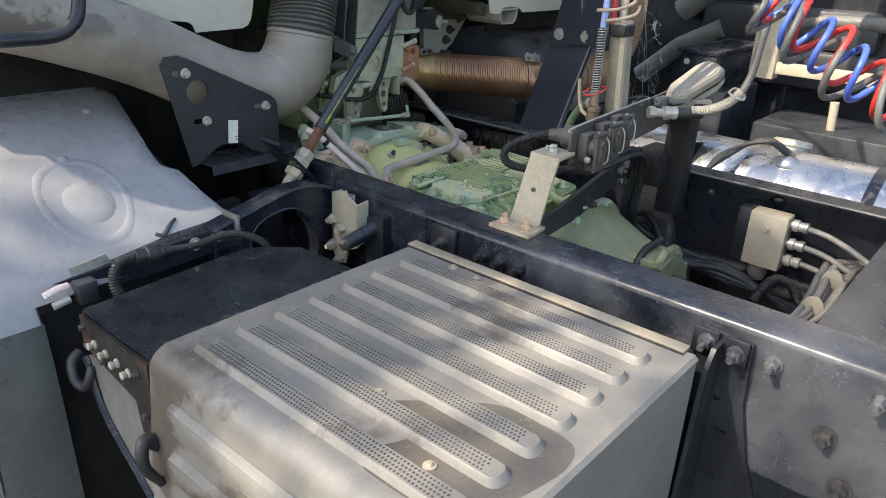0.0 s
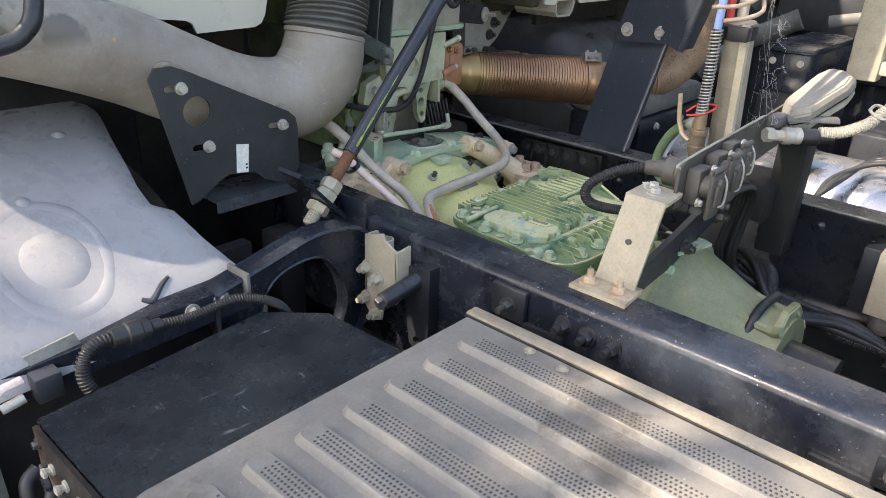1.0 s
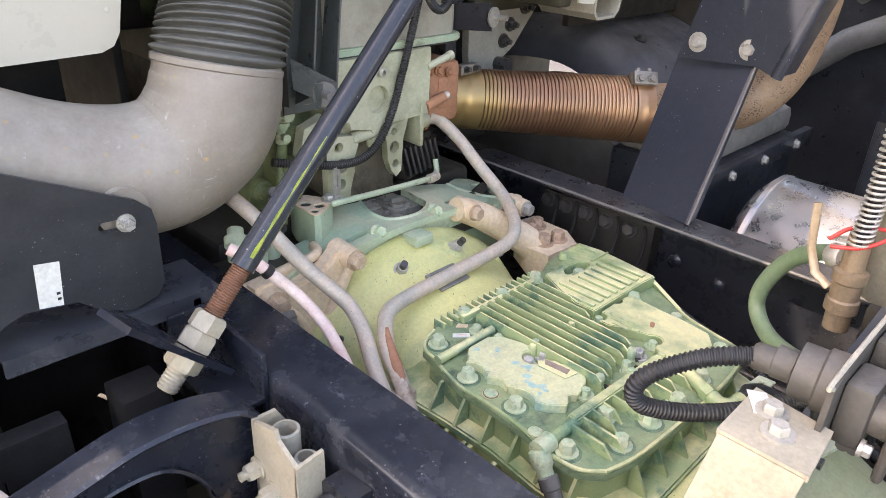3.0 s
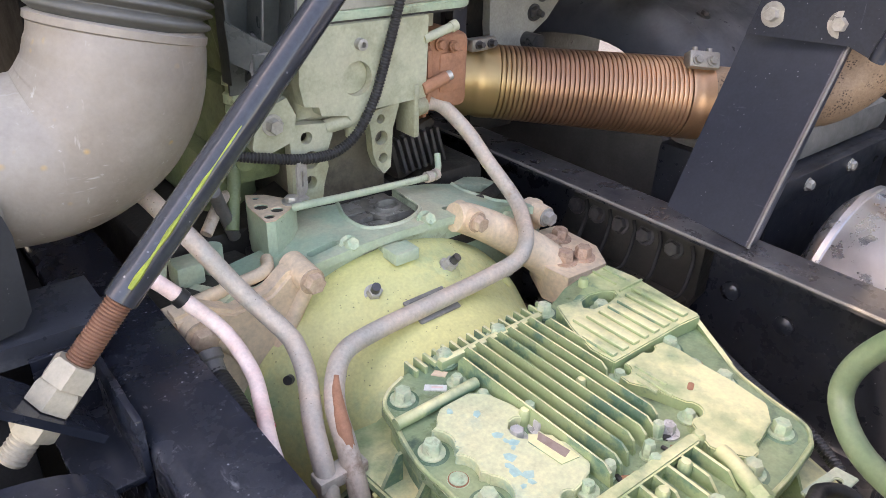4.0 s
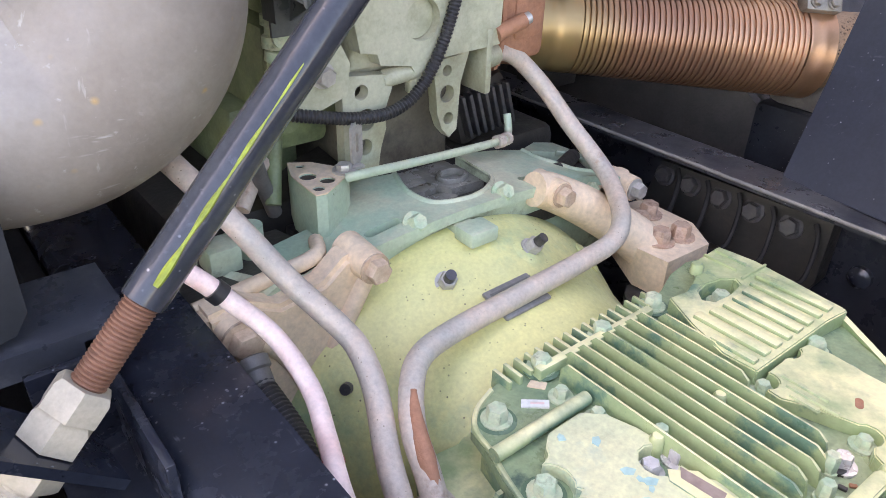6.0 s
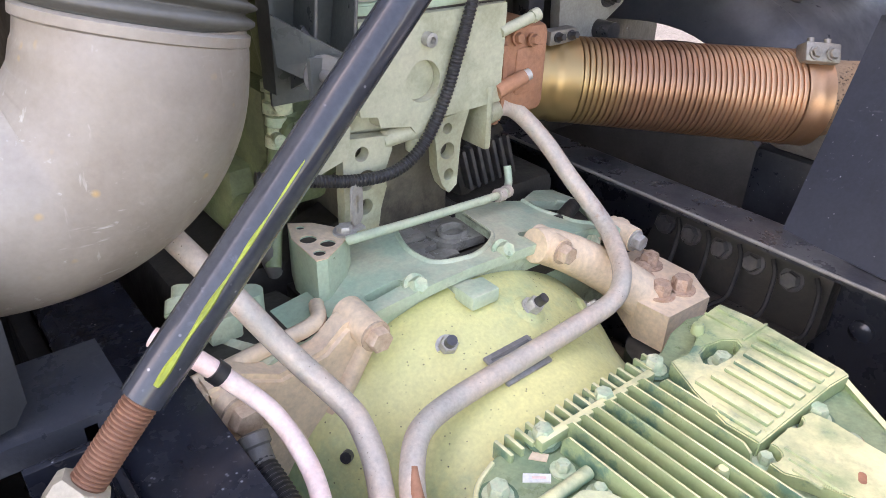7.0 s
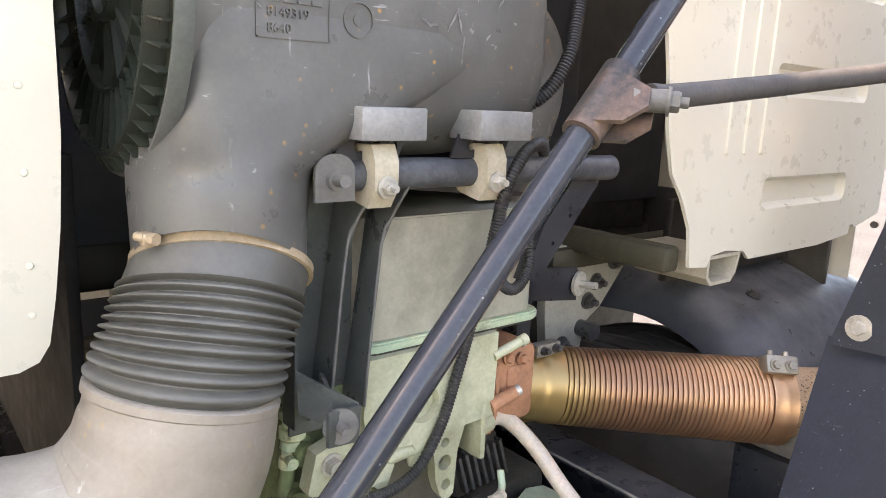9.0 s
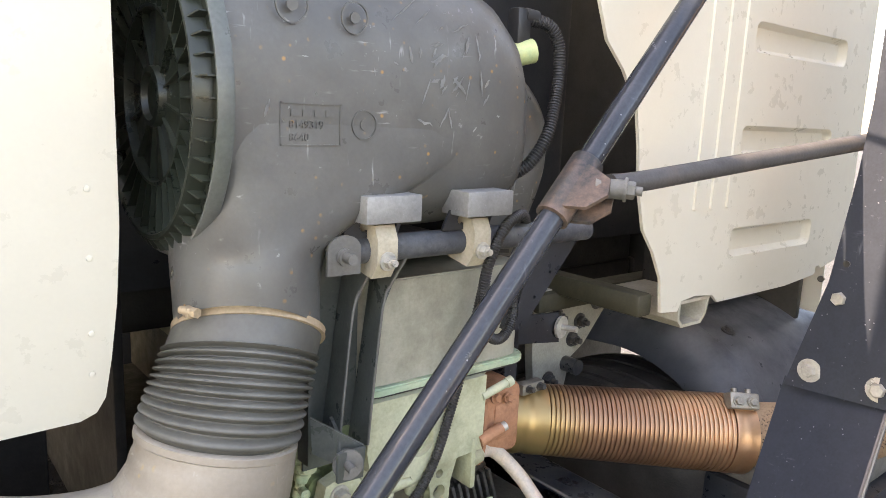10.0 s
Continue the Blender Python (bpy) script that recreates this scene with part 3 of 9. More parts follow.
def ridge(bm, at, along, up, length, width, high):
    """A pressed ridge with sloping sides and rounded ends."""
    at, along, up = Vector(at), Vector(along), Vector(up)
    side = along.cross(up)
    rings = []
    for shrink, h in ((0, 0), (0.10, 0.35), (0.19, 0.85), (0.25, 1.0)):
        w, l = width / 2 * (1 - shrink * 1.15), length / 2 - width * shrink * 0.75
        c = w * 0.7
        out = []
        for sx, sy, a0 in ((1, 1, 0), (-1, 1, 90), (-1, -1, 180), (1, -1, 270)):
            for a in (0, 30, 60, 90):
                out.append(at + along * (sx * (l - c) + c * math.cos(radians(a0 + a))) + side * (sy * (w - c) + c * math.sin(radians(a0 + a))) + up * high * h)
        rings.append([bm.verts.new(q) for q in out])
    for p, q in zip(rings, rings[1:]):
        for k in range(len(p)):
            bm.faces.new((p[k], p[(k + 1) % len(p)], q[(k + 1) % len(p)], q[k]))
    bm.faces.new(rings[-1])


for i in range(7):
    x = -0.603 - 0.0728 * i
    bm = B()
    yl = 0.52
    ridge(bm, (x, -0.17, TOP - 0.0005), (0, 1, 0), (0, 0, 1), yl, 0.043, 0.0115)
    rid = part("ridge", bm, STEP, step)
    bm = B()
    for row in range(4):
        for k in range(78):
            px, py = x - 0.0105 + row * 0.007, -0.17 - yl / 2 + 0.03 + (k + 0.5 * (row % 2)) * (yl - 0.06) / 78
            vs = [bm.verts.new((px + dx, py + dy, TOP + 0.011 - 0.0002)) for dx, dy in ((-0.0019, -0.0017), (0.0019, -0.0017), (0.0019, 0.0017), (-0.0019, 0.0017))]
            vt = [bm.verts.new((px + dx, py + dy, TOP + 0.0116)) for dx, dy in ((-0.0012, -0.001), (0.0012, -0.001), (0.0012, 0.001), (-0.0012, 0.001))]
            for a in range(4):
                bm.faces.new((vs[a], vs[(a + 1) % 4], vt[(a + 1) % 4], vt[a]))
            bm.faces.new(vt)
    part("tread", bm, STUD, rid, "fine dark grip perforations", smooth=False)["kind"] = "stuff"
# wet patch run out over the tread
bm = B()
wet = [(-0.946, -0.217), (-0.905, -0.26), (-0.85, -0.33), (-0.845, -0.391), (-0.851, -0.448), (-0.89, -0.466), (-0.947, -0.46), (-1.0, -0.445), (-1.045, -0.42), (-1.062, -0.371), (-1.064, -0.316), (-1.06, -0.285), (-1.035, -0.27), (-0.99, -0.29), (-0.947, -0.298), (-0.955, -0.26)]
plate(bm, [(p.x, p.y) for p in curve([(x, y, 0) for x, y in wet] + [(wet[0][0], wet[0][1], 0)], 4)[:-1]], XY(TOP - 0.0004), 0.0009)
part("wet_stain", bm, WET, skin, "dark wet stain")
for i in range(5):
    bm = B()
    z = 0.885 - 0.085 * i
    ridge(bm, (FRONT_X + 0.002 - 0.02 * (TOP - z) / 0.25 * 1.05, -0.17, z), (0, 1, 0), Vector((-1, 0, 0.08)).normalized(), 0.50, 0.05, 0.011)
    part("ridge", bm, STEP, step)
for p in ((-0.942, -0.195, TOP), (-1.006, -0.345, TOP), (-0.555, 0.0, TOP), (-0.56, -0.06, TOP)):
    bm = B()
    lathe(bm, [(0.009, 0), (0.009, 0.002), (0.0055, 0.003), (0.0035, 0.006)], p, (0, 0, 1), 14)
    part("rivet", bm, STEP_EDGE, step)
bm = B()
tube(bm, [(-1.105, 0.125, 0.80), (-1.135, 0.12, 0.825), (-1.145, 0.11, 0.79), (-1.125, 0.10, 0.75)], lambda u: 0.014 * (1 - 0.5 * u), 10)
part("rubber_latch", bm, LOOM, step, "black rubber hold-down latch")
# carrier that holds the step cover on the rail
g = thing("step_carrier", (-0.8, -0.17, 0.35), "black steel carrier frame under the step cover", "bracket")
for y in (-0.40, 0.06):
    bm = B()
    box(bm, (-1.07, y - 0.02, 0.80), (-0.426, y + 0.02, 0.84), 0.003)
    box(bm, (-0.436, y - 0.04, 0.74), (-0.426, y + 0.04, 0.93), 0.002)
    part("arm", bm, BRACKET, g)
bm = B()
box(bm, (-1.06, Y0 + 0.02, 0.40), (-0.56, Y1 - 0.02, 0.80), 0.006)
part("battery_case", bm, BRACKET, g)

# ---- black equipment box in front of the step cover ----
eb = thing("equipment_box", (-0.87, 0.27, 0.70), "black painted steel equipment box, scratched lid, cream plugs in its front", "box")
LID = [(-1.096, 0.142), (-1.096, 0.375), (-0.737, 0.408), (-0.66, 0.33), (-0.652, 0.142)]
bm = B()
plate(bm, LID, XY(0.936), 0.006)
part("lid", bm, surface("scratched_black_lid", (0.010, 0.012, 0.017), (0.020, 0.023, 0.030), 0.25, speck=(0.35, 0.35, 0.35), dust=(0.024, 0.030, 0.034), stain=(0.16, 0.15, 0.14), stain_at=(0.64, 0.74), scratch=(0.30, 0.31, 0.33), bump=0.1), eb)
bm = B()
plate(bm, [(x * 0.997 - 0.0026, y * 0.99 + 0.0027) for x, y in LID], XY(0.87), 0.065)
part("body", bm, BRACKET, eb)
RUSTY_BLACK = surface("rusting_black_panel", (0.010, 0.009, 0.009), (0.022, 0.018, 0.016), 0.5, stain=(0.10, 0.05, 0.026), stain_at=(0.5, 0.66), stain_scale=12, bump=0.25)
bm = B()
plate(bm, [(0.145, 0.936), (0.372, 0.936), (0.372, 0.878), (0.335, 0.868), (0.20, 0.845), (0.19, 0.79), (0.145, 0.785)], YZ(-1.1035), 0.006)
part("front_panel", bm, RUSTY_BLACK, eb, "rust-stained black front panel")
for y, z in ((0.325, 0.897), (0.285, 0.896), (0.247, 0.895), (0.21, 0.893)):
    bm = B()
    lathe(bm, [(0.008, 0), (0.008, 0.003), (0.005, 0.004), (0.005, 0.008), (0.0065, 0.009), (0.0065, 0.013), (0.003, 0.0145)], (-1.1035, y, z), (-1, 0, 0), 14)
    part("plug", bm, BEIGE, eb, "cream plastic plug")
bolts(eb, [(-1.1035, 0.362, 0.915), (-1.1035, 0.352, 0.885), (-1.1035, 0.180, 0.905), (-1.1035, 0.168, 0.83), (-1.1035, 0.30, 0.875)], (-1, 0, 0), DARKBOLT, 0.006, 0.005, 1.4)
# sloping guard below it
g = thing("step_guard", (-1.05, 0.27, 0.55), "grey sheet metal guard below the black box", "guard")
bm = B()
plate(bm, [(0.375, 0.852), (0.335, 0.75), (0.10, 0.56), (0.10, 0.80), (0.17, 0.845), (0.278, 0.868)], YZ(-1.098), 0.004)
part("sheet", bm, surface("grey_sheet", (0.26, 0.25, 0.235), (0.20, 0.195, 0.185), 0.45, metal=0.3, dust=(0.33, 0.32, 0.29), bump=0.1), g)
bm = B()
tube(bm, [(-1.10, 0.405, 0.845), (-1.118, 0.400, 0.835), (-1.122, 0.388, 0.805), (-1.115, 0.372, 0.795), (-1.108, 0.362, 0.815), (-1.10, 0.365, 0.835)], lambda u: 0.011 - 0.003 * u, 12)
part("latch", bm, LOOM, g, "black rubber latch")
bm = B()
tube(bm, [(-1.100, 0.380, 0.85), (-1.100, 0.338, 0.748), (-1.100, 0.22, 0.655), (-1.100, 0.10, 0.558)], 0.0075, 8)
part("rolled_edge", bm, BLACK, g, "black rolled edge")

# ---- near mudguard ----
mg = thing("mudguard", (-0.99, 0.9, 0.35), "grey plastic front wheel mudguard with an embossed oval, scuffed", "mudguard")
ARCH = [(0.405, 0.35), (0.42, 0.60), (0.43, 0.78), (0.445, 0.90), (0.475, 0.955), (0.52, 0.995), (0.58, 1.045), (0.66, 1.097), (0.74, 1.137), (0.83, 1.168), (0.93, 1.187), (1.05, 1.193), (1.2, 1.18), (1.35, 1.13), (1.5, 1.05), (1.65, 0.9)]


def arch_z(y):
    return float(np.interp(y, [a for a, _ in ARCH[4:]], [b for _, b in ARCH[4:]]))


def shell(bm, arch, x0, x1, thick, lip, inner_edge=None, nx=14):
    line = curve([(0, y, z) for y, z in arch], 4)
    rows = []
    for i, q in enumerate(line):
        d = (line[min(i + 1, len(line) - 1)] - line[max(i - 1, 0)]).normalized()
        nrm = Vector((0, -d.z, d.y))
        xe = inner_edge(q.y, q.z) if inner_edge else x1
        row = []
        for k in range(nx + 1):
            u = k / nx
            x = x0 + (xe - x0) * u
            fall = lip * max(0, 1 - min(u, 1 - u) * nx / 1.5) ** 2
            row.append(Vector((x, q.y, q.z)) - nrm * fall)
        rows.append((row, nrm))
    top = [[bm.verts.new(v) for v in row] for row, _ in rows]
    low = [[bm.verts.new(v - nrm * thick) for v in row] for row, nrm in rows]
    for p, q in zip(top, top[1:]):
        for k in range(nx):
            bm.faces.new((p[k], p[k + 1], q[k + 1], q[k]))
    for p, q in zip(low, low[1:]):
        for k in range(nx):
            bm.faces.new((p[k], q[k], q[k + 1], p[k + 1]))
    for rim in (0, nx):
        for i in range(len(top) - 1):
            bm.faces.new((top[i][rim], top[i + 1][rim], low[i + 1][rim], low[i][rim]))
    for a, b in ((top[0], low[0]), (top[-1], low[-1])):
        for k in range(nx):
            bm.faces.new((a[k], a[k + 1], b[k + 1], b[k]))


def mud_edge(y, z):
    if z < 0.93 and y < 0.5:
        return -1.135
    return float(np.interp(y, [0.44, 0.47, 0.50, 0.56, 0.62, 0.64, 0.68, 0.80, 0.92], [-1.135, -0.72, -0.70, -0.735, -0.755, -0.785, -0.785, -0.765, -0.735]))


bm = B()
shell(bm, ARCH[3:], -1.26, -0.73, 0.004, 0.012, mud_edge, 22)
guard = part("guard_shell", bm, MUD, mg)
bm = B()
shell(bm, ARCH[:4], -1.26, -1.135, 0.004, 0.004, None, 6)
part("lower_leg", bm, CAP_RIM, mg, "dark grey-green lower leg")
# Added black sheet paints the deep shade in the gap behind the leg.
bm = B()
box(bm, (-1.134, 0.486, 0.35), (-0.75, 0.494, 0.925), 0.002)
part("shade_liner", bm, SHADE_BLACK, mg)
# embossed oval and boss
bm = B()
EC = (-0.972, 0.598)
for rad, wide, high in ((1.0, 0.012, 0.0022),):
    vs = []
    for k in range(48):
        a = 2 * math.pi * k / 48
        row = []
        for w, h in ((-1, -0.001), (-0.4, high), (0.4, high), (1, -0.001)):
            x, y = EC[0] + (0.078 + w * wide) * math.cos(a), EC[1] + (0.084 + w * wide) * math.sin(a)
            row.append(bm.verts.new((x, y, arch_z(y) + h)))
        vs.append(row)
    for p, q in zip(vs, vs[1:] + vs[:1]):
        for k in range(3):
            bm.faces.new((p[k], p[k + 1], q[k + 1], q[k]))
part("oval_emboss", bm, MUD, guard)
bm = B()
ynorm = Vector((0, -0.62, 0.78)).normalized()
lathe(bm, [(0.055, -0.004), (0.042, 0.0015), (0.026, 0.0042), (0.01, 0.0052), (0.003, 0.0054)], (-0.968, 0.583, arch_z(0.583) + 0.001), ynorm, 24)
part("boss", bm, MUD, guard)
for x, y in ((-0.965, 0.69), (-0.845, 0.83)):
    bm = B()
    lathe(bm, [(0.012, -0.002), (0.011, 0.002), (0.006, 0.005), (0.003, 0.006)], (x, y, arch_z(y)), (0, -0.4, 0.9), 14)
    part("plastic_rivet", bm, MUD, guard)
bm = B()
tube(bm, [(-0.885, 0.505, arch_z(0.505) + 0.001), (-0.87, 0.50, arch_z(0.50) + 0.001), (-0.845, 0.515, arch_z(0.515) + 0.001), (-0.83, 0.522, arch_z(0.522) + 0.001)], lambda u: 0.0055 - 0.004 * abs(u - 0.35), 8)
part("scuff", bm, MUD_DARK, guard, "dark scuffed gouge")
# flat skirt at the foot
bm = B()
plate(bm, [(0.43, 0.93), (0.66, 1.06), (0.66, 0.4), (0.42, 0.35)], YZ(-1.262), 0.004)
part("side_skirt", bm, MUD_DARK, mg)
g = thing("side_reflector", (-1.27, 0.60, 0.58), "small orange reflector on the mudguard's skirt", "reflector")
bm = B()
box(bm, (-1.2715, 0.575, 0.52), (-1.2615, 0.60, 0.66), 0.003)
part("lens", bm, ORANGE, g)
# front axle between the wheels; unseen beam and box added to hide bright ground
fax = thing("front_axle", (0.0, 1.02, 0.0), "black front axle with tyred wheels under the truck", "axle")
bm = B()
box(bm, (-0.66, 0.96, 0.22), (0.66, 1.08, 0.42), 0.02)
part("beam", bm, SHADE_BLACK, fax)
bm = B()
box(bm, (-0.34, 0.70, 0.50), (0.34, 0.95, 0.58), 0.02)
part("ground_blocker", bm, SHADE_BLACK, fax)

# wheel under it and under the far guard
def wheel(sx):
    bm = B()
    prof = [(0.30, -0.15), (0.42, -0.158), (0.48, -0.15), (0.515, -0.13)]
    for gx in (-0.10, -0.035, 0.035, 0.10):
        prof += [(0.524, gx - 0.028), (0.525, gx - 0.008), (0.512, gx - 0.006), (0.512, gx + 0.006), (0.525, gx + 0.008), (0.524, gx + 0.028)]
    prof += [(0.515, 0.13), (0.48, 0.15), (0.42, 0.158), (0.30, 0.15)]
    lathe(bm, [(r * 1.018, h) for r, h in prof], (sx * 0.82, 1.02, 0.534), (1, 0, 0), 72)
    w = part("tyre", bm, TYRE, fax, "black truck tyre with worn tread grooves")
    bm = B()
    lathe(bm, [(0.10, -0.10), (0.16, -0.10), (0.29, -0.14), (0.298, -0.15), (0.298, 0.15), (0.29, 0.14), (0.12, 0.11)], (sx * 0.82, 1.02, 0.534), (1, 0, 0), 40)
    part("rim", bm, GREYCAST, w)
wheel(1)
wheel(-1)

# ---- far wheel arch ----
fa = thing("wheel_arch", (0.99, 1.0, 0.45), "black plastic wheel arch over the far front wheel, dusty", "mudguard")
FAR = [(0.55, 0.45), (0.575, 0.70), (0.62, 0.88), (0.70, 1.04), (0.78, 1.14), (0.86, 1.19), (0.98, 1.225), (1.12, 1.225), (1.28, 1.19), (1.45, 1.08), (1.58, 0.9), (1.65, 0.6)]
bm = B()
shell(bm, FAR, 0.885, 1.45, 0.004, 0.012, None, 14)
part("guard_shell", bm, FAR_ARCH, fa)
bm = B()
line = curve([(0.889, y, z) for y, z in FAR], 3)
rows = []
for i, q in enumerate(line):
    d = (line[min(i + 1, len(line) - 1)] - line[max(i - 1, 0)]).normalized()
    nrm = Vector((0, -d.z, d.y))
    rows.append([bm.verts.new(q + Vector((dx, 0, 0)) - nrm * k) for dx, k in ((-0.004, 0.003), (0.0, 0.003), (-0.040, 0.022), (-0.070, 0.06), (-0.085, 0.105), (-0.089, 0.105), (-0.074, 0.058), (-0.043, 0.018))])
for p, q in zip(rows, rows[1:]):
    for k in range(8):
        bm.faces.new((p[k], p[(k + 1) % 8], q[(k + 1) % 8], q[k]))
bm.faces.new(rows[0])
bm.faces.new(rows[-1][::-1])
bmesh.ops.recalc_face_normals(bm, faces=bm.faces[:])
part("inner_lip", bm, FAR_ARCH, fa)
bolts(fa, [(0.95, 0.86, 1.190), (1.15, 0.97, 1.222)], (0, -0.35, 0.93), DARKBOLT, 0.010, 0.008, 1.7)

# ---- mudguard bracket that runs to the rail ----
mb = thing("mudguard_bracket", (-0.8, 0.46, 0.70), "black steel mudguard support with an arched end on the rail", "bracket")
OUTER = [(-0.790, 0.980), (-0.755, 0.988), (-0.717, 0.996), (-0.661, 1.009), (-0.598, 1.022), (-0.537, 1.019), (-0.492, 1.006), (-0.470, 0.984), (-0.464, 0.945), (-0.468, 0.87), (-0.490, 0.805), (-0.535, 0.762), (-0.60, 0.74), (-0.67, 0.745), (-0.735, 0.79), (-0.758, 0.86), (-0.790, 0.905)]
INNER = [(-0.722, 0.885), (-0.700, 0.948), (-0.666, 0.976), (-0.614, 0.985), (-0.571, 0.975), (-0.534, 0.931), (-0.517, 0.873), (-0.529, 0.825), (-0.557, 0.794), (-0.61, 0.777), (-0.67, 0.785), (-0.708, 0.825)]
OUTER2 = [(p.x, p.y) for p in curve([(x, z, 0) for x, z in OUTER + OUTER[:1]], 4)[:-1]]
INNER2 = [(p.x, p.y) for p in curve([(x, z, 0) for x, z in INNER + INNER[:1]], 4)[:-1]]
bm = B()
plate(bm, OUTER2, XZ(0.464), 0.012, [INNER2])
part("arch_web", bm, BLACK, mb)


def lip_strip(bm, loop, y0, y1, thick):
    """A rolled flange that follows a closed outline in x, z."""
    n = len(loop)
    rows = []
    for k, (x, z) in enumerate(loop):
        d = Vector((loop[(k + 1) % n][0] - loop[k - 1][0], 0, loop[(k + 1) % n][1] - loop[k - 1][1])).normalized()
        nrm = Vector((d.z, 0, -d.x))
        q = Vector((x, 0, z))
        rows.append([bm.verts.new(q + nrm * a + Vector((0, y, 0))) for a, y in ((0, y0), (thick * 0.5, y0 - 0.002), (thick, y0 + 0.002), (thick, y1), (0, y1))])
    for k in range(n):
        p, q = rows[k], rows[(k + 1) % n]
        for j in range(5):
            bm.faces.new((p[j], p[(j + 1) % 5], q[(j + 1) % 5], q[j]))


bm = B()
lip_strip(bm, OUTER2, 0.436, 0.482, -0.007)
part("arch_flange", bm, BLACK, mb)
bm = B()
lip_strip(bm, INNER2, 0.446, 0.472, 0.006)
part("hole_lip", bm, BLACK, mb)
for x0, z0, w in ((-0.565, 1.0275, 0.016), (-0.548, 1.0265, 0.010)):
    bm = B()
    plate(bm, [(x0 - w, 0.440), (x0 - w * 0.2, 0.437), (x0 + w, 0.441), (x0 + w * 0.5, 0.447), (x0 - w * 0.6, 0.446)], XY(z0 - 0.0007), 0.0006)
    part("rust_chip", bm, RUST, mb, "rusty chip in the paint")
bm = B()
c, s = Vector((-1.16, 0.505, 0.925)), Vector((-0.735, 0.462, 0.965))
sweep(bm, [c.lerp(s, k / 6) for k in range(7)], 0.034, 4)
part("bar", bm, BLACK, mb)
bolts(mb, [(-0.834, 0.446, 0.965), (-0.785, 0.442, 0.972)], (0, -1, 0.1), ZINC, 0.009, 0.008, 1.5)
bm = B()
box(bm, (-0.747, 0.424, 0.955), (-0.740, 0.482, 1.008), 0.002)
part("strap", bm, GREYCAST, mb, "pale cable tie round the bar")

# black panels round the front wheels, added to put shade into the gaps under the cab
hs = thing("under_cab_blocker", (-0.85, 1.0, 0.25), "added black panels that darken the gaps under the cab corner", "panel")
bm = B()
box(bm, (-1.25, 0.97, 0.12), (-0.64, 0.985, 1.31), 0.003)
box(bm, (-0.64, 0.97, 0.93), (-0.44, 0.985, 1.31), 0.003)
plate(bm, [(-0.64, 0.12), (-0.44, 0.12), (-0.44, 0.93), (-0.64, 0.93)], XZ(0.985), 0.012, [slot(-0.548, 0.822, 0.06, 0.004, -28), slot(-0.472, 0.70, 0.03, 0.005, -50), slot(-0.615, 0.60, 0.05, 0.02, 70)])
part("panel", bm, SHADE_BLACK, hs)
# Unseen dark blocks and bar, added to fill the gap with shade.
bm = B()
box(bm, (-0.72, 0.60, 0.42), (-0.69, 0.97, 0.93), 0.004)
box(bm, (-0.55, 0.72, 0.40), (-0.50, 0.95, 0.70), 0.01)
part("gap_filler", bm, SHADE_BLACK, hs)
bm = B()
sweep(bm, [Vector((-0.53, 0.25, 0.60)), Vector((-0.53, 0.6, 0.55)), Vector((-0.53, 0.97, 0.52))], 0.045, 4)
part("gap_filler_bar", bm, GRIME, hs)
# Added black cover hides the bright reflection on the rail's web.
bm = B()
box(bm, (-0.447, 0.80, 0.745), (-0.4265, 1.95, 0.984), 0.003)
part("rail_shade_cover", bm, SHADE_BLACK, hs)
# ---- gearbox ----
gb = thing("gearbox", (-0.02, 0.3, 0.55), "pale green painted truck gearbox with faded, dusty castings", "gearbox")
GX, GZ = -0.028, 0.75
bm = B()
lathe(bm, [(0.10, 0.47), (0.170, 0.475), (0.180, 0.50), (0.189, 0.53), (0.197, 0.56), (0.207, 0.592), (0.221, 0.622), (0.231, 0.645), (0.237, 0.665), (0.240, 0.69), (0.10, 0.69)], (GX, 0, GZ), (0, 1, 0), 96, (1.13, 1.0))
dome = part("bell_housing", bm, GREEN, gb, "yellow-green rounded clutch housing")
# raised pads under the flange bolts and shallow cast ridges towards the rim
for x, y, z in ((-0.09, 0.640, 0.965), (0.034, 0.637, 0.967), (0.153, 0.642, 0.912)):
    bm = B()
    d = Vector((x - GX, -0.10, z - GZ)).normalized()
    lathe(bm, [(0.026, -0.02), (0.024, 0.0), (0.018, 0.004), (0.006, 0.0045)], Vector((x, y - 0.012, z)) - d * 0.004, d, 20)
    part("bolt_pad", bm, GREEN, dome)
for x, y, z in ((-0.09, 0.627, 0.968), (0.034, 0.624, 0.970), (0.153, 0.630, 0.915), (-0.212, 0.63, 0.885)):
    d = Vector((x - GX, -0.16, z - GZ)).normalized()
    bm = B()
    bolt(bm, Vector((x, y, z)) - d * 0.004, d, 0.0105, 0.012, 1.25, 0)
    b = part("bolt", bm, ZINC, dome, "dusty flange bolt")
    bm = B()
    cyl(bm, Vector((x, y, z)) + d * 0.009, Vector((x, y, z)) + d * 0.022, 0.0065, 0.006, 14)
    part("bolt_tip", bm, DARKBOLT, dome)
# small square lug on top
bm = B()
box(bm, (-0.045, 0.64, 0.985), (-0.005, 0.672, 1.003), 0.003)
box(bm, (-0.04, 0.665, 0.985), (-0.012, 0.70, 0.998), 0.003)
part("lug", bm, MINT, dome)
# name plate
bm = B()
n0 = Vector((-0.033, 0.577, 0.9535))
nm = Matrix.Translation(n0) @ Euler((radians(16), 0, radians(2))).to_matrix().to_4x4()
box(bm, (-0.034, -0.021, -0.002), (0.034, 0.021, 0.003), 0.002)
bmesh.ops.transform(bm, matrix=nm, verts=bm.verts)
np_ob = part("name_plate", bm, PLATE, dome, "dull metal plate with worn writing")
bm = B()
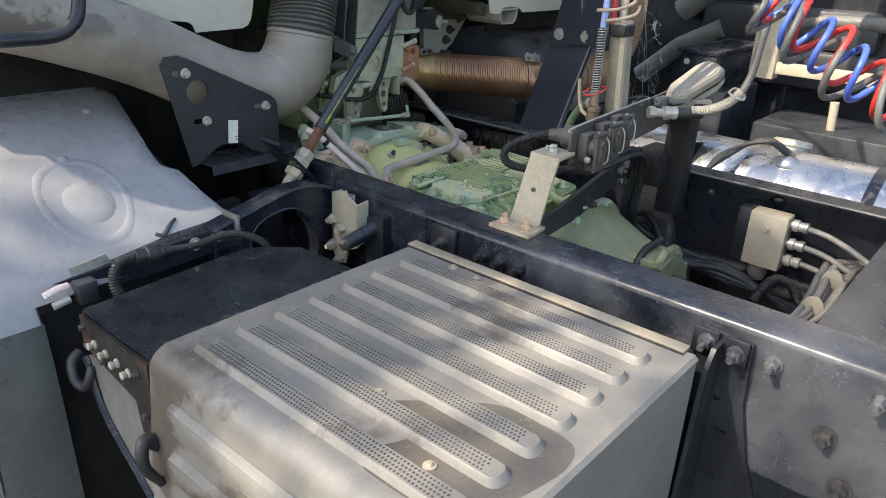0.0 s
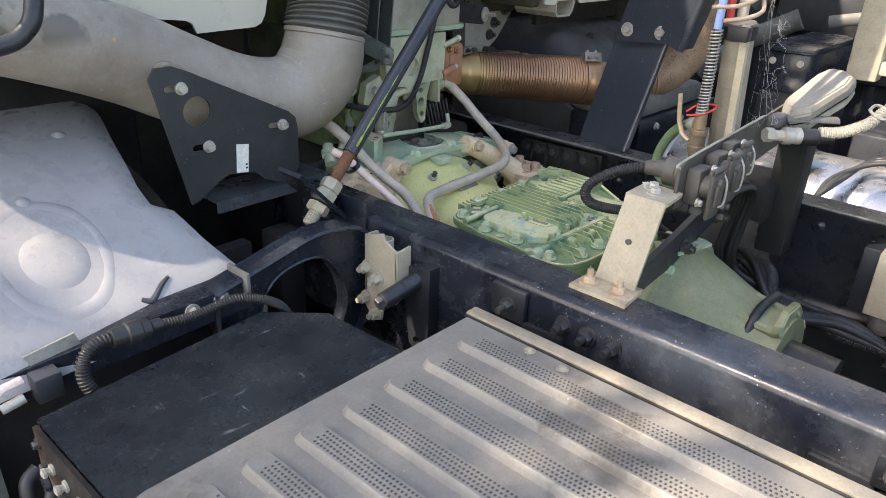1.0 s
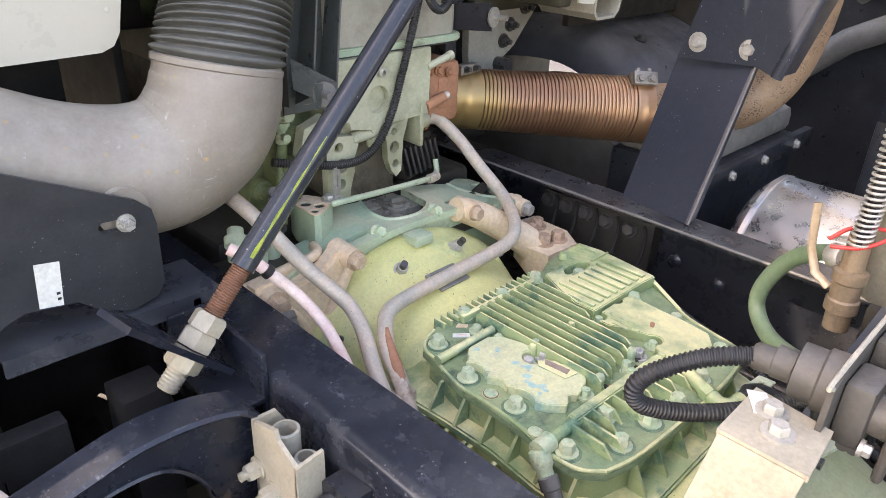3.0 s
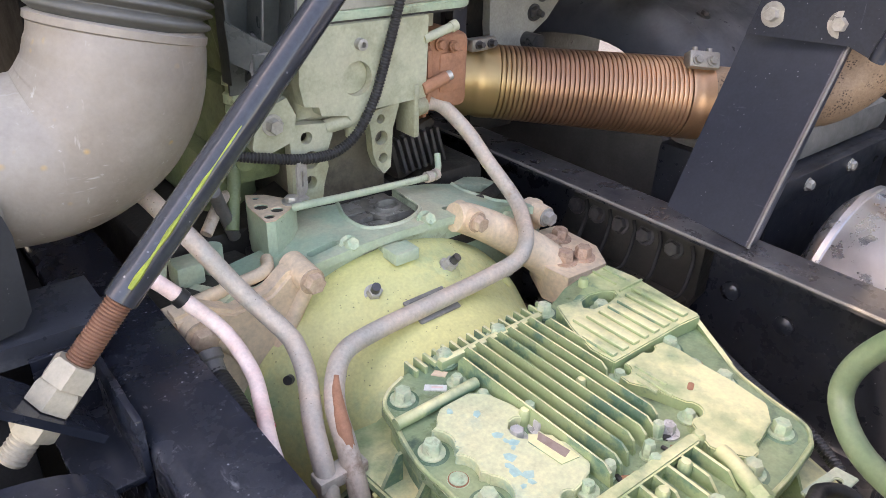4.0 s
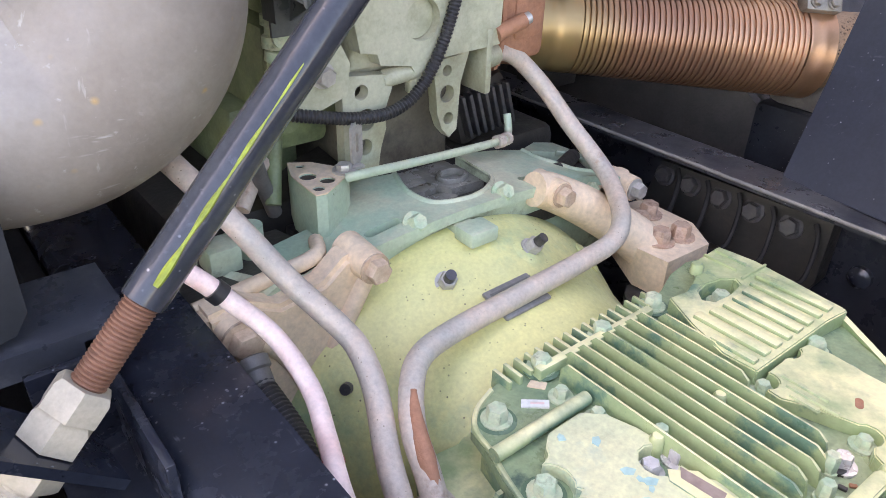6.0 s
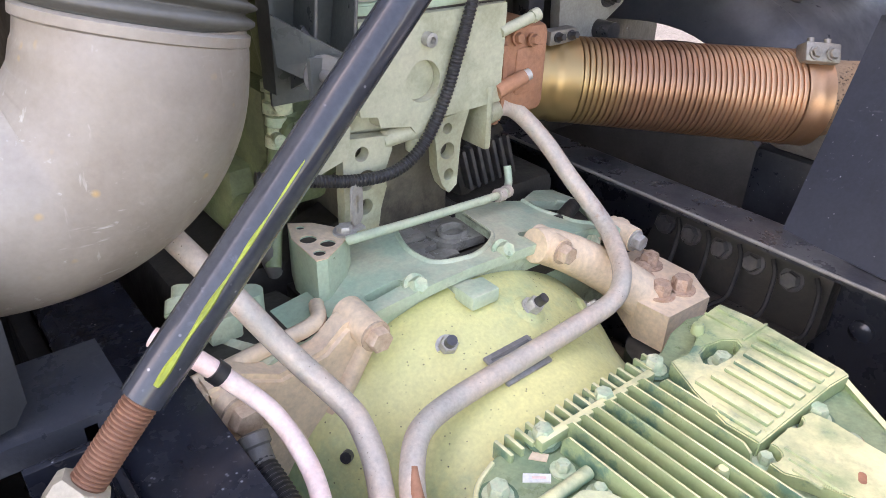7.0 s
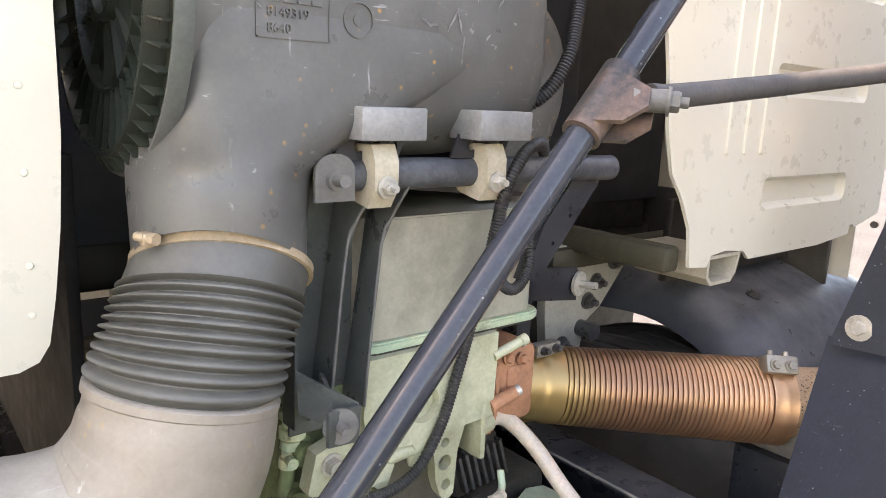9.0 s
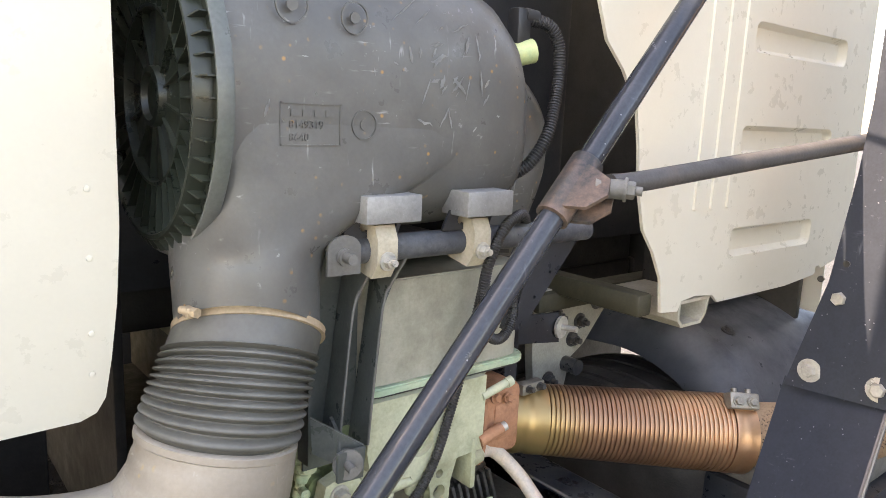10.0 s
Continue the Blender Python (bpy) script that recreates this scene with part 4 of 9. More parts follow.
for k in range(4):
    box(bm, (-0.028, 0.012 - k * 0.008, 0.003), (0.028 - 0.012 * (k % 2), 0.0145 - k * 0.008, 0.0036))
bmesh.ops.transform(bm, matrix=nm, verts=bm.verts)
part("worn_writing", bm, GREYCAST, np_ob)

# mint flange plate of the flywheel housing, with slots
bm = B()
outl = [(-0.335, 0.86), (-0.33, 0.92), (-0.30, 0.945), (-0.25, 0.963), (-0.21, 0.976), (-0.15, 0.989), (-0.10, 0.996), (-0.06, 1.0), (0.03, 1.0), (0.09, 0.995), (0.15, 0.988), (0.20, 0.976), (0.25, 0.960), (0.29, 0.94), (0.30, 0.86)]
plate(bm, outl, XZ(0.715), 0.024)
part("housing_flange", bm, MINT, gb, "mint green flange")
# Dark backing plate, so the slots above it read as shaded.
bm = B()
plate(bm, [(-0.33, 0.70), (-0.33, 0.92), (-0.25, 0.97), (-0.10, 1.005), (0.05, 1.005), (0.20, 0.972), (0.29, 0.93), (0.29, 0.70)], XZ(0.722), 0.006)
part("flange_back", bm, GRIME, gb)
# housing roof behind the flange, with its open windows
bm = B()
ROOF = [([(-0.255, 0.685), (-0.19, 0.682), (-0.10, 0.679), (-0.045, 0.679), (-0.043, 0.714), (-0.047, 0.740), (-0.049, 0.757), (-0.033, 0.806), (-0.085, 0.822), (-0.155, 0.80), (-0.17, 0.765), (-0.245, 0.768), (-0.28, 0.752)], [slot(-0.117, 0.7065, 0.036, 0.0065, 3), slot(-0.205, 0.705, 0.03, 0.006, 8)]),
        ([(-0.045, 0.679), (0.062, 0.679), (0.064, 0.730), (0.045, 0.712), (0.020, 0.700), (-0.007, 0.697), (-0.043, 0.714)], []),
        ([(0.062, 0.679), (0.15, 0.684), (0.205, 0.690), (0.204, 0.712), (0.194, 0.735), (0.183, 0.760), (0.184, 0.800), (0.147, 0.808), (0.101, 0.811), (0.071, 0.811), (0.071, 0.800), (0.067, 0.746), (0.064, 0.730)], [slot(0.112, 0.7075, 0.030, 0.0065, -8)]),
        ([(0.205, 0.690), (0.262, 0.682), (0.276, 0.712), (0.305, 0.795), (0.292, 0.840), (0.245, 0.835), (0.184, 0.800), (0.240, 0.788), (0.272, 0.770), (0.247, 0.706), (0.204, 0.712)], [])]
for outline, cut in ROOF:
    piece = B()
    plate(piece, outline, XY(1.0), 0.013, cut)
    for xx in np.linspace(-0.27, 0.29, 23):
        bmesh.ops.bisect_plane(piece, geom=piece.verts[:] + piece.edges[:] + piece.faces[:], plane_co=(float(xx), 0, 0), plane_no=(1, 0, 0))
    for v in piece.verts:
        v.co.z -= 0.50 * (v.co.x + 0.01) ** 2
    tmp = bpy.data.meshes.new("piece")
    piece.to_mesh(tmp)
    piece.free()
    bm.from_mesh(tmp)
    bpy.data.meshes.remove(tmp)
part("housing_roof", bm, MINT, gb)
# rounded lips round the windows
for pts in ([(-0.033, 0.806), (-0.049, 0.757), (-0.043, 0.714), (-0.007, 0.699), (0.020, 0.701), (0.045, 0.713), (0.065, 0.732), (0.069, 0.77), (0.072, 0.808)], [(0.184, 0.800), (0.183, 0.762), (0.195, 0.735), (0.206, 0.713), (0.246, 0.707), (0.271, 0.770), (0.242, 0.787)]):
    bm = B()
    sweep(bm, curve([(x, y, 1.0125 - 0.5 * (x + 0.01) ** 2) for x, y in pts], 4), 0.0045, 8, (1, 0.6))
    part("window_lip", bm, MINT, gb)
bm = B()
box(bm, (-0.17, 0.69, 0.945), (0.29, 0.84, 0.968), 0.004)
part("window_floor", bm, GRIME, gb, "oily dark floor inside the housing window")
bm = B()
box(bm, (-0.040, 0.745, 0.966), (0.028, 0.772, 0.990), 0.006)
box(bm, (-0.045, 0.772, 0.966), (0.012, 0.792, 0.996), 0.005)
box(bm, (-0.07, 0.792, 0.966), (0.07, 0.834, 0.997), 0.004)
OILY = surface("oily_grey_tray", (0.30, 0.285, 0.235), (0.19, 0.18, 0.15), 0.28, scale=20, stain=(0.04, 0.036, 0.03), bump=0.2)
part("oily_tray", bm, OILY, gb, "oily grey tray in the window")
bm = B()
plate(bm, [(-0.02, 0.705), (0.03, 0.708), (0.052, 0.728), (0.04, 0.734), (-0.03, 0.730)], XY(0.9685), 0.002)
part("rusty_sludge", bm, RUST, gb, "rusty sludge on the floor")
bm = B()
plate(bm, [(0.006, 0.806), (0.010, 0.770), (0.020, 0.755), (0.0715, 0.752), (0.0715, 0.812), (0.02, 0.815)], XY(0.985), 0.012, [ring(0.041, 0.781, 0.0150, 20)])
part("filler_boss", bm, OILY, gb, "oily cast boss round the filler")
bm = B()
lathe(bm, [(0.0150, -0.008), (0.0205, -0.008), (0.0205, 0.001), (0.0195, 0.003), (0.0160, 0.003), (0.0150, 0.001), (0.0150, -0.006)], (0.041, 0.781, 1.0), (0, 0, 1), 28, (1.1, 0.9))
part("filler_ring", bm, OILY, gb)
# Dark disc paints the shade down the filler.
bm = B()
lathe(bm, [(0.0144, 0), (0.0144, 0.001)], (0.041, 0.781, 0.990), (0, 0, 1), 24, (1.1, 0.9))
part("filler_hollow", bm, GRIME, gb)
bm = B()
cyl(bm, (0.19, 0.735, 0.985), (0.255, 0.765, 0.98), 0.011, n=12)
part("cross_bar", bm, GRIME, gb)
# sloping flank from the left plate down to the ear
bm = B()
slab(bm, [(-0.245, 0.690, 0.988), (-0.282, 0.755, 0.985), (-0.335, 0.745, 0.955), (-0.325, 0.690, 0.945)], 0.01)
part("left_flank", bm, MINT, gb)
bolts(gb, [(0.045, 0.692, 1.008), (-0.084, 0.694, 1.006), (-0.225, 0.688, 0.972), (0.205, 0.690, 0.968)], (0, -0.8, 0.6), BOLT_GREEN, 0.0105, 0.012, 1.45, name="bolt", label="green painted flange bolt")
# three-holed pedestal
bm = B()
ped = [(-0.178, 0.795), (-0.165, 0.829), (-0.142, 0.815), (-0.116, 0.775), (-0.132, 0.758), (-0.168, 0.735), (-0.180, 0.737)]
PH = [ring(-0.164, 0.783, 0.0098, 14), ring(-0.151, 0.763, 0.0088, 14), ring(-0.169, 0.750, 0.0070, 12), ring(-0.158, 0.812, 0.0052, 12)]
plate(bm, ped, XY(0.985), 0.065, PH)
pd = part("pedestal", bm, MINT, gb)
bm = B()
plate(bm, ped, XY(1.0505), 0.0015, PH)
part("pedestal_face", bm, TAN, pd, "bare dusty top face")
# Near-flush dark discs paint the shade inside the pedestal holes.
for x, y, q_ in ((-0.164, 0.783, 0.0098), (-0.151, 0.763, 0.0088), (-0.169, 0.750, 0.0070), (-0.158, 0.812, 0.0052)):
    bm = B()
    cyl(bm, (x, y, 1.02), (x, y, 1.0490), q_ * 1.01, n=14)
    part("hole_shade", bm, GRIME, pd)
bm = B()
bolt(bm, (-0.124, 0.772, 1.052), (0, 0, 1), 0.009, 0.007, 1.5)
part("bolt", bm, ZINC, pd)
bm = B()
plate(bm, slot(0, 0.0, 0.03, 0.011, 90), Matrix.Translation((-0.105, 0.778, 1.08)) @ Euler((radians(90), 0, radians(25))).to_matrix().to_4x4(), 0.003, [slot(0, 0, 0.018, 0.0025, 90)])
box(bm, (-0.128, 0.766, 1.0525), (-0.10, 0.786, 1.0555))
part("tab", bm, ZINC, pd, "slotted steel tab")

# dusty black shelf with a tan rim beside the pedestal
bm = B()
plate(bm, [(-0.335, 0.705), (-0.20, 0.705), (-0.185, 0.74), (-0.20, 0.80), (-0.33, 0.80)], XY(0.978), 0.012)
shf = part("shelf", bm, GRIME, gb, "dusty black ledge")
bm = B()
tube(bm, [(-0.335, 0.700, 0.990), (-0.26, 0.700, 0.998), (-0.205, 0.702, 1.004), (-0.185, 0.735, 1.0)], 0.0085, 10)
part("shelf_rim", bm, TAN, shf)
bm = B()
box(bm, (-0.30, 0.74, 0.99), (-0.265, 0.775, 1.02), 0.004)
cyl(bm, (-0.245, 0.765, 0.985), (-0.245, 0.765, 1.025), 0.014, n=14)
part("fitting", bm, MINT, shf)
bm = B()
lathe(bm, [(0.013, 0), (0.013, 0.02), (0.017, 0.022), (0.017, 0.036), (0.012, 0.038), (0.012, 0.05)], (-0.335, 0.71, 1.035), (0.35, 0.6, 0.55), 16)
part("hose_union", bm, MINT, shf)

# gearbox case under the cover
bm = B()
plate(bm, [(-0.215, 0.47), (0.225, 0.48), (0.235, 0.30), (0.17, 0.10), (0.13, 0.02), (-0.15, 0.02), (-0.225, 0.10)], XY(0.58), 0.30)
part("case", bm, GREEN, gb)
for k in range(9):
    y = 0.12 + k * 0.043
    bm = B()
    plate(bm, [(-0.205, 0.66), (-0.228, 0.70), (-0.236, 0.875), (-0.205, 0.88)], XZ(y), 0.006)
    part("side_rib", bm, GREEN, gb)

# ---- gearbox top cover ----
CZ = 0.938
cv = thing("gearbox_cover", (0.0, 0.3, 0.86), "finned light green gearbox control cover with many bolts", "gearbox cover")


def arc(cx, cy, r, a0, a1, n=7):
    return [(cx + r * math.cos(radians(a)), cy + r * math.sin(radians(a))) for a in np.linspace(a0, a1, n)]


def soften(bm, offset, angle=0.6, segments=2):
    """Rounds the edges of a cast piece."""
    bmesh.ops.recalc_face_normals(bm, faces=bm.faces)
    bmesh.ops.bevel(bm, geom=[e for e in bm.edges if len(e.link_faces) == 2 and e.calc_face_angle(0) > angle], offset=offset, segments=segments, affect='EDGES', clamp_overlap=True)


def around(outline, cx, cy, k, kx=None):
    return [(cx + (x - cx) * (kx or k), cy + (y - cy) * k) for x, y in outline]


CO = [(-0.196, 0.440), (-0.190, 0.468), (-0.172, 0.486), (-0.145, 0.497), (-0.10, 0.506), (0.085, 0.508), (0.105, 0.500), (0.13, 0.506), (0.165, 0.520), (0.205, 0.526), (0.243, 0.516), (0.250, 0.46), (0.238, 0.352), (0.214, 0.300), (0.188, 0.262), (0.174, 0.215), (0.162, 0.163), (0.138, 0.144), (0.075, 0.136), (0.0, 0.134), (-0.08, 0.136), (-0.155, 0.140), (-0.200, 0.150), (-0.222, 0.175), (-0.226, 0.215), (-0.216, 0.262), (-0.212, 0.33), (-0.214, 0.37), (-0.206, 0.41)]
# lower flange with the rounded lug at its back corner
LOWER = [(-0.236, 0.452), (-0.240, 0.478), (-0.228, 0.497), (-0.205, 0.503), (-0.175, 0.500), (-0.14, 0.512), (0.16, 0.522), (0.205, 0.532), (0.252, 0.522), (0.266, 0.46), (0.252, 0.345), (0.205, 0.262), (0.190, 0.200), (0.17, 0.13), (0.12, 0.112), (-0.16, 0.106), (-0.205, 0.118), (-0.232, 0.150), (-0.236, 0.22), (-0.228, 0.30), (-0.230, 0.38)]
bm = B()
plate(bm, LOWER, XY(0.874), 0.014)
soften(bm, 0.003)
low = part("lower_flange", bm, COVER, cv)
bm = B()
plate(bm, [(-0.262, 0.40), (-0.262, 0.15), (-0.22, 0.085), (0.13, 0.085), (0.19, 0.14), (0.21, 0.23), (0.28, 0.36), (0.28, 0.50), (-0.20, 0.50)], XY(0.846), 0.010)
soften(bm, 0.003)
part("gasket_flange", bm, TAIL, cv)
bm = B()
plate(bm, around(CO, 0.0, 0.32, 0.955), XY(0.886), 0.040)
wall = part("side_wall", bm, COVER, cv)
bm = B()
plate(bm, CO, XY(0.924), CZ - 0.924)
soften(bm, 0.0022)
base = part("base", bm, DECK, cv)
# beads of the deck's rim, broken by the bolt wells
for a, b in ((22, 29), (0, 3), (13, 17), (17, 22)):
    bm = B()
    pts = [(x, y, CZ) for x, y in around((CO + CO[:1])[a:b + 1], 0.0, 0.32, 0.985)]
    sweep(bm, curve(pts, 4), 0.0028, 8, (1, 1))
    part("rim_bead", bm, COVER, base)
# upright ribs of the side wall
for x, y, dx, dy in [(-0.205, 0.18 + 0.046 * k, -1, 0) for k in range(6)] + [(-0.15 + 0.05 * k, 0.146, 0, -1) for k in range(6)]:
    bm = B()
    prof_ = [(0.0, 0.886), (0.026, 0.888), (0.022, 0.896), (0.006, 0.925), (0.0, 0.925)]
    for s in (-0.0022, 0.0022):
        vs = [bm.verts.new((x + dx * d + dy * s, y + dy * d + dx * s, z)) for d, z in prof_]
        bm.faces.new(vs)
    bm.verts.ensure_lookup_table()
    for k in range(5):
        bm.faces.new((bm.verts[k], bm.verts[(k + 1) % 5], bm.verts[5 + (k + 1) % 5], bm.verts[5 + k]))
    part("wall_rib", bm, COVER, wall)
# larger gussets of the casting below
for k in range(7):
    y = 0.14 + k * 0.052
    bm = B()
    plate(bm, [(-0.225, 0.874), (-0.262, 0.858), (-0.285, 0.80), (-0.285, 0.75), (-0.225, 0.75)], XZ(y), 0.006)
    part("gusset", bm, COVER, low)
# rounded pockets and thin teeth along the back edge
for k in range(17):
    x = -0.128 + k * 0.0138
    bm = B()
    box(bm, (x - 0.0022, 0.484, CZ - 0.012), (x + 0.0022, 0.5085, CZ + 0.0095), 0.0012)
    part("edge_tooth", bm, COVER, base)
# long fins with small bosses between them
ENDS = [0.238, 0.240, 0.246, 0.252, 0.250, 0.254, 0.262, 0.345, 0.385]
FX = [-0.080 + k * 0.0178 for k in range(9)]
for k, (x, y0) in enumerate(zip(FX, ENDS)):
    y1 = 0.478 - (0.012 if k == 0 else 0) - (0.016 if k == 8 else 0)
    bm = B()
    for s in (-1, 1):
        vs = [bm.verts.new((x + s * w, y, z)) for y, z, w in ((y1, CZ - 0.001, 0.0026), (y1, CZ + 0.015, 0.0017), (y1 - 0.006, CZ + 0.0225, 0.0011), (y0 + 0.013, CZ + 0.0225, 0.0011), (y0 + 0.004, CZ + 0.016, 0.0016), (y0, CZ - 0.001, 0.0026))]
        bm.faces.new(vs)
    bm.verts.ensure_lookup_table()
    for j in range(6):
        bm.faces.new((bm.verts[j], bm.verts[(j + 1) % 6], bm.verts[6 + (j + 1) % 6], bm.verts[6 + j]))
    f = part("fin", bm, COVER, cv)
    if k < 8:
        for j in range(6):
            yy = 0.452 - j * 0.0345
            if yy < max(y0, ENDS[k + 1]) + 0.012:
                continue
            bm = B()
            lathe(bm, [(0.0062, 0), (0.0052, 0.006), (0.0034, 0.0095), (0.001, 0.0105)], (x + 0.0089, yy, CZ - 0.001), (0, 0, 1), 10)
            part("fin_boss", bm, COVER, f)
bm = B()
box(bm, (-0.100, 0.474, CZ - 0.001), (0.070, 0.484, CZ + 0.015), 0.002)
part("fin_wall", bm, COVER, cv)
for p in ((0.0045, 0.353), (-0.084, 0.355)):
    bm = B()
    lathe(bm, [(0.0068, 0), (0.0064, 0.017), (0.0045, 0.0205), (0.001, 0.021)], (*p, CZ - 0.001), (0, 0, 1), 14)
    part("stub", bm, COVER, cv)
# raised ribbed quarter with its bolt well
bm = B()
q = [(0.058, 0.349), (0.056, 0.384), (0.072, 0.430), (0.094, 0.474), (0.121, 0.470), (0.150, 0.480), (0.171, 0.492), (0.188, 0.503), (0.236, 0.506), (0.242, 0.46), (0.236, 0.40), (0.229, 0.345), (0.193, 0.3485)]
plate(bm, q, XY(CZ - 0.001), 0.021, [[(0.128, 0.440), (0.120, 0.450), (0.130, 0.462), (0.150, 0.466), (0.172, 0.462), (0.186, 0.452), (0.180, 0.442), (0.155, 0.438)]])
soften(bm, 0.0016)
rq = part("raised_panel", bm, COVER, cv, "sun-bleached ribbed panel")
for k in range(8):
    bm = B()
    x = 0.068 + k * 0.0205
    y1 = (0.405, 0.437, 0.432, 0.430, 0.431, 0.432, 0.436, 0.440)[k]
    wide = 0.0062 if k % 3 else 0.0048
    box(bm, (x - wide, 0.356, CZ + 0.0190), (x + wide, y1, CZ + 0.0245), 0.0018)
    part("rib", bm, COVER, rq)
for x0, y0, x1, y1 in ((0.190, 0.447, 0.240, 0.447), (0.200, 0.462, 0.2025, 0.502), (0.220, 0.462, 0.2225, 0.500)):
    bm = B()
    box(bm, (x0, y0 - 0.0015, CZ + 0.0190), (x1, y1 + 0.0015, CZ + 0.0232), 0.0008)
    part("rib", bm, COVER, rq)
bm = B()
lathe(bm, [(0.0075, 0), (0.007, 0.010), (0.0055, 0.0125), (0.001, 0.013)], (0.163, 0.488, CZ + 0.0185), (0, 0, 1), 12)
part("knob", bm, COVER, rq)
# Dark disc in the well stands in for a shaded open hole.
bm = B()
lathe(bm, [(0.0045, 0), (0.0045, 0.0006)], (0.142, 0.456, CZ), (0, 0, 1), 12)
part("drain_hole", bm, GRIME, rq)
# sloping cheek beside the ribbed quarter
bm = B()
slab(bm, [(0.236, 0.353, CZ + 0.016), (0.244, 0.46, CZ + 0.016), (0.262, 0.45, 0.886), (0.250, 0.345, 0.886)], 0.006)
slab(bm, [(0.236, 0.353, CZ + 0.012), (0.250, 0.345, 0.886), (0.206, 0.262, 0.886), (0.196, 0.275, CZ + 0.002)], 0.006)
part("cheek", bm, COVER, cv)
# smooth panel beside it, scalloped round its screws
bm = B()
q = [(0.047, 0.318), (0.048, 0.331)] + arc(0.060, 0.341, 0.0125, 215, 380, 7) + [(0.100, 0.3455)] + arc(0.120, 0.352, 0.013, 205, 335, 6) + [(0.146, 0.344), (0.150, 0.322), (0.147, 0.285), (0.147, 0.246), (0.141, 0.203), (0.118, 0.186), (0.082, 0.178)] + arc(0.058, 0.184, 0.016, -20, -160, 6) + [(0.034, 0.192), (0.030, 0.205), (0.046, 0.236)] + arc(0.065, 0.249, 0.0125, 225, 420, 7) + [(0.068, 0.270), (0.058, 0.300)]
plate(bm, q, XY(CZ - 0.001), 0.016)
soften(bm, 0.0014)
rp = part("raised_panel", bm, COVER, cv, "smooth faded panel")
for x, y, l in ((0.058, 0.302, 0.028), (0.068, 0.300, 0.05), (0.078, 0.312, 0.045)):
    bm = B()
    ridge(bm, (x, y, CZ + 0.0148), (0, 1, 0), (0, 0, 1), l, 0.0055, 0.0022)
    part("rib", bm, COVER, rp)
bm = B()
plate(bm, slot(0.098, 0.272, 0.008, 0.0035, 25), XY(CZ + 0.0149), 0.0006)
part("chip", bm, RUST, rp, "small rust chip")
# flaking panel, scalloped round its bolts
bm = B()
q = [(-0.162, 0.407), (-0.150, 0.416), (-0.110, 0.417), (-0.093, 0.402), (-0.084, 0.374), (-0.082, 0.357)] + arc(-0.100, 0.341, 0.0165, 45, 310, 9) + [(-0.088, 0.312), (-0.080, 0.30), (-0.082, 0.266), (-0.092, 0.258), (-0.112, 0.252)] + arc(-0.131, 0.247, 0.010, 20, 160, 5) + [(-0.150, 0.246), (-0.166, 0.262)]
q += arc(-0.187, 0.296, 0.0225, -55, 50, 7) + [(-0.172, 0.318)] + arc(-0.192, 0.336, 0.0205, -45, 60, 7) + [(-0.172, 0.358)] + arc(-0.188, 0.377, 0.0195, -50, 65, 7) + [(-0.168, 0.398)]
plate(bm, q, XY(CZ - 0.001), 0.0145)
soften(bm, 0.0013)
FLAKY = surface("flaking_pale_paint", (0.66, 0.64, 0.38), (0.50, 0.58, 0.36), 0.42, scale=11, stain=(0.27, 0.45, 0.38), stain_at=(0.55, 0.66), stain_scale=13, dust=(0.74, 0.70, 0.42), bump=0.15)
flk = part("raised_panel", bm, FLAKY, cv, "pale flaking panel")
random.seed(4)
for k in range(12):
    u = k / 11
    x, y = -0.124 - 0.030 * u + random.uniform(-0.022, 0.018) * (0.4 + u * 0.6), 0.345 - 0.085 * u + random.uniform(-0.010, 0.012)
    if k > 9:
        x, y = -0.146 + 0.02 * (k - 10), 0.405 - 0.02 * (k - 10)
    bm = B()
    m = Matrix.Translation((x, y, CZ + 0.0134)) @ Matrix.Rotation(random.random() * 3, 4, 'Z')
    s = 0.0032 + 0.0042 * random.random() ** 1.5
    plate(bm, [(-s, -s * 0.5), (s * 0.3, -s * 0.8), (s * 1.2, -s * 0.3), (s * 0.7, s * 0.6), (-s * 0.5, s * (0.4 + 0.6 * random.random()))], m, 0.0003 + 0.00005 * k)
    part("paint_flake", bm, TEAL, flk, "teal undercoat showing", smooth=False)
bm = B()
plate(bm, [(-0.112, 0.322), (-0.104, 0.330), (-0.086, 0.314), (-0.086, 0.276), (-0.108, 0.280)], XY(CZ + 0.0133), 0.0016)
part("label_bed", bm, COVER, flk)
bm = B()
plate(bm, [(-0.103, 0.318), (-0.094, 0.325), (-0.088, 0.287), (-0.099, 0.284)], XY(CZ + 0.0148), 0.0006)
part("label_patch", bm, surface("faded_brown_label", (0.30, 0.21, 0.17), (0.36, 0.27, 0.22), 0.5, scale=60, bump=0.1), flk, "brown faded label")
bm = B()
plate(bm, [(-0.137, 0.461), (-0.130, 0.468), (-0.110, 0.452), (-0.117, 0.445)], XY(CZ - 0.0005), 0.0022)
plb = part("paper_label", bm, PAPER, base, "small white label with a red mark")
bm = B()
plate(bm, [(-0.128, 0.4585), (-0.126, 0.4605), (-0.116, 0.4525), (-0.118, 0.4505)], XY(CZ + 0.0016), 0.0004)
part("print", bm, PINK, plb)
bm = B()
plate(bm, [(-0.113, 0.478), (-0.104, 0.482), (-0.094, 0.470), (-0.102, 0.465)], XY(CZ - 0.0005), 0.002)
part("paper_label", bm, TAN, base, "small faded label")
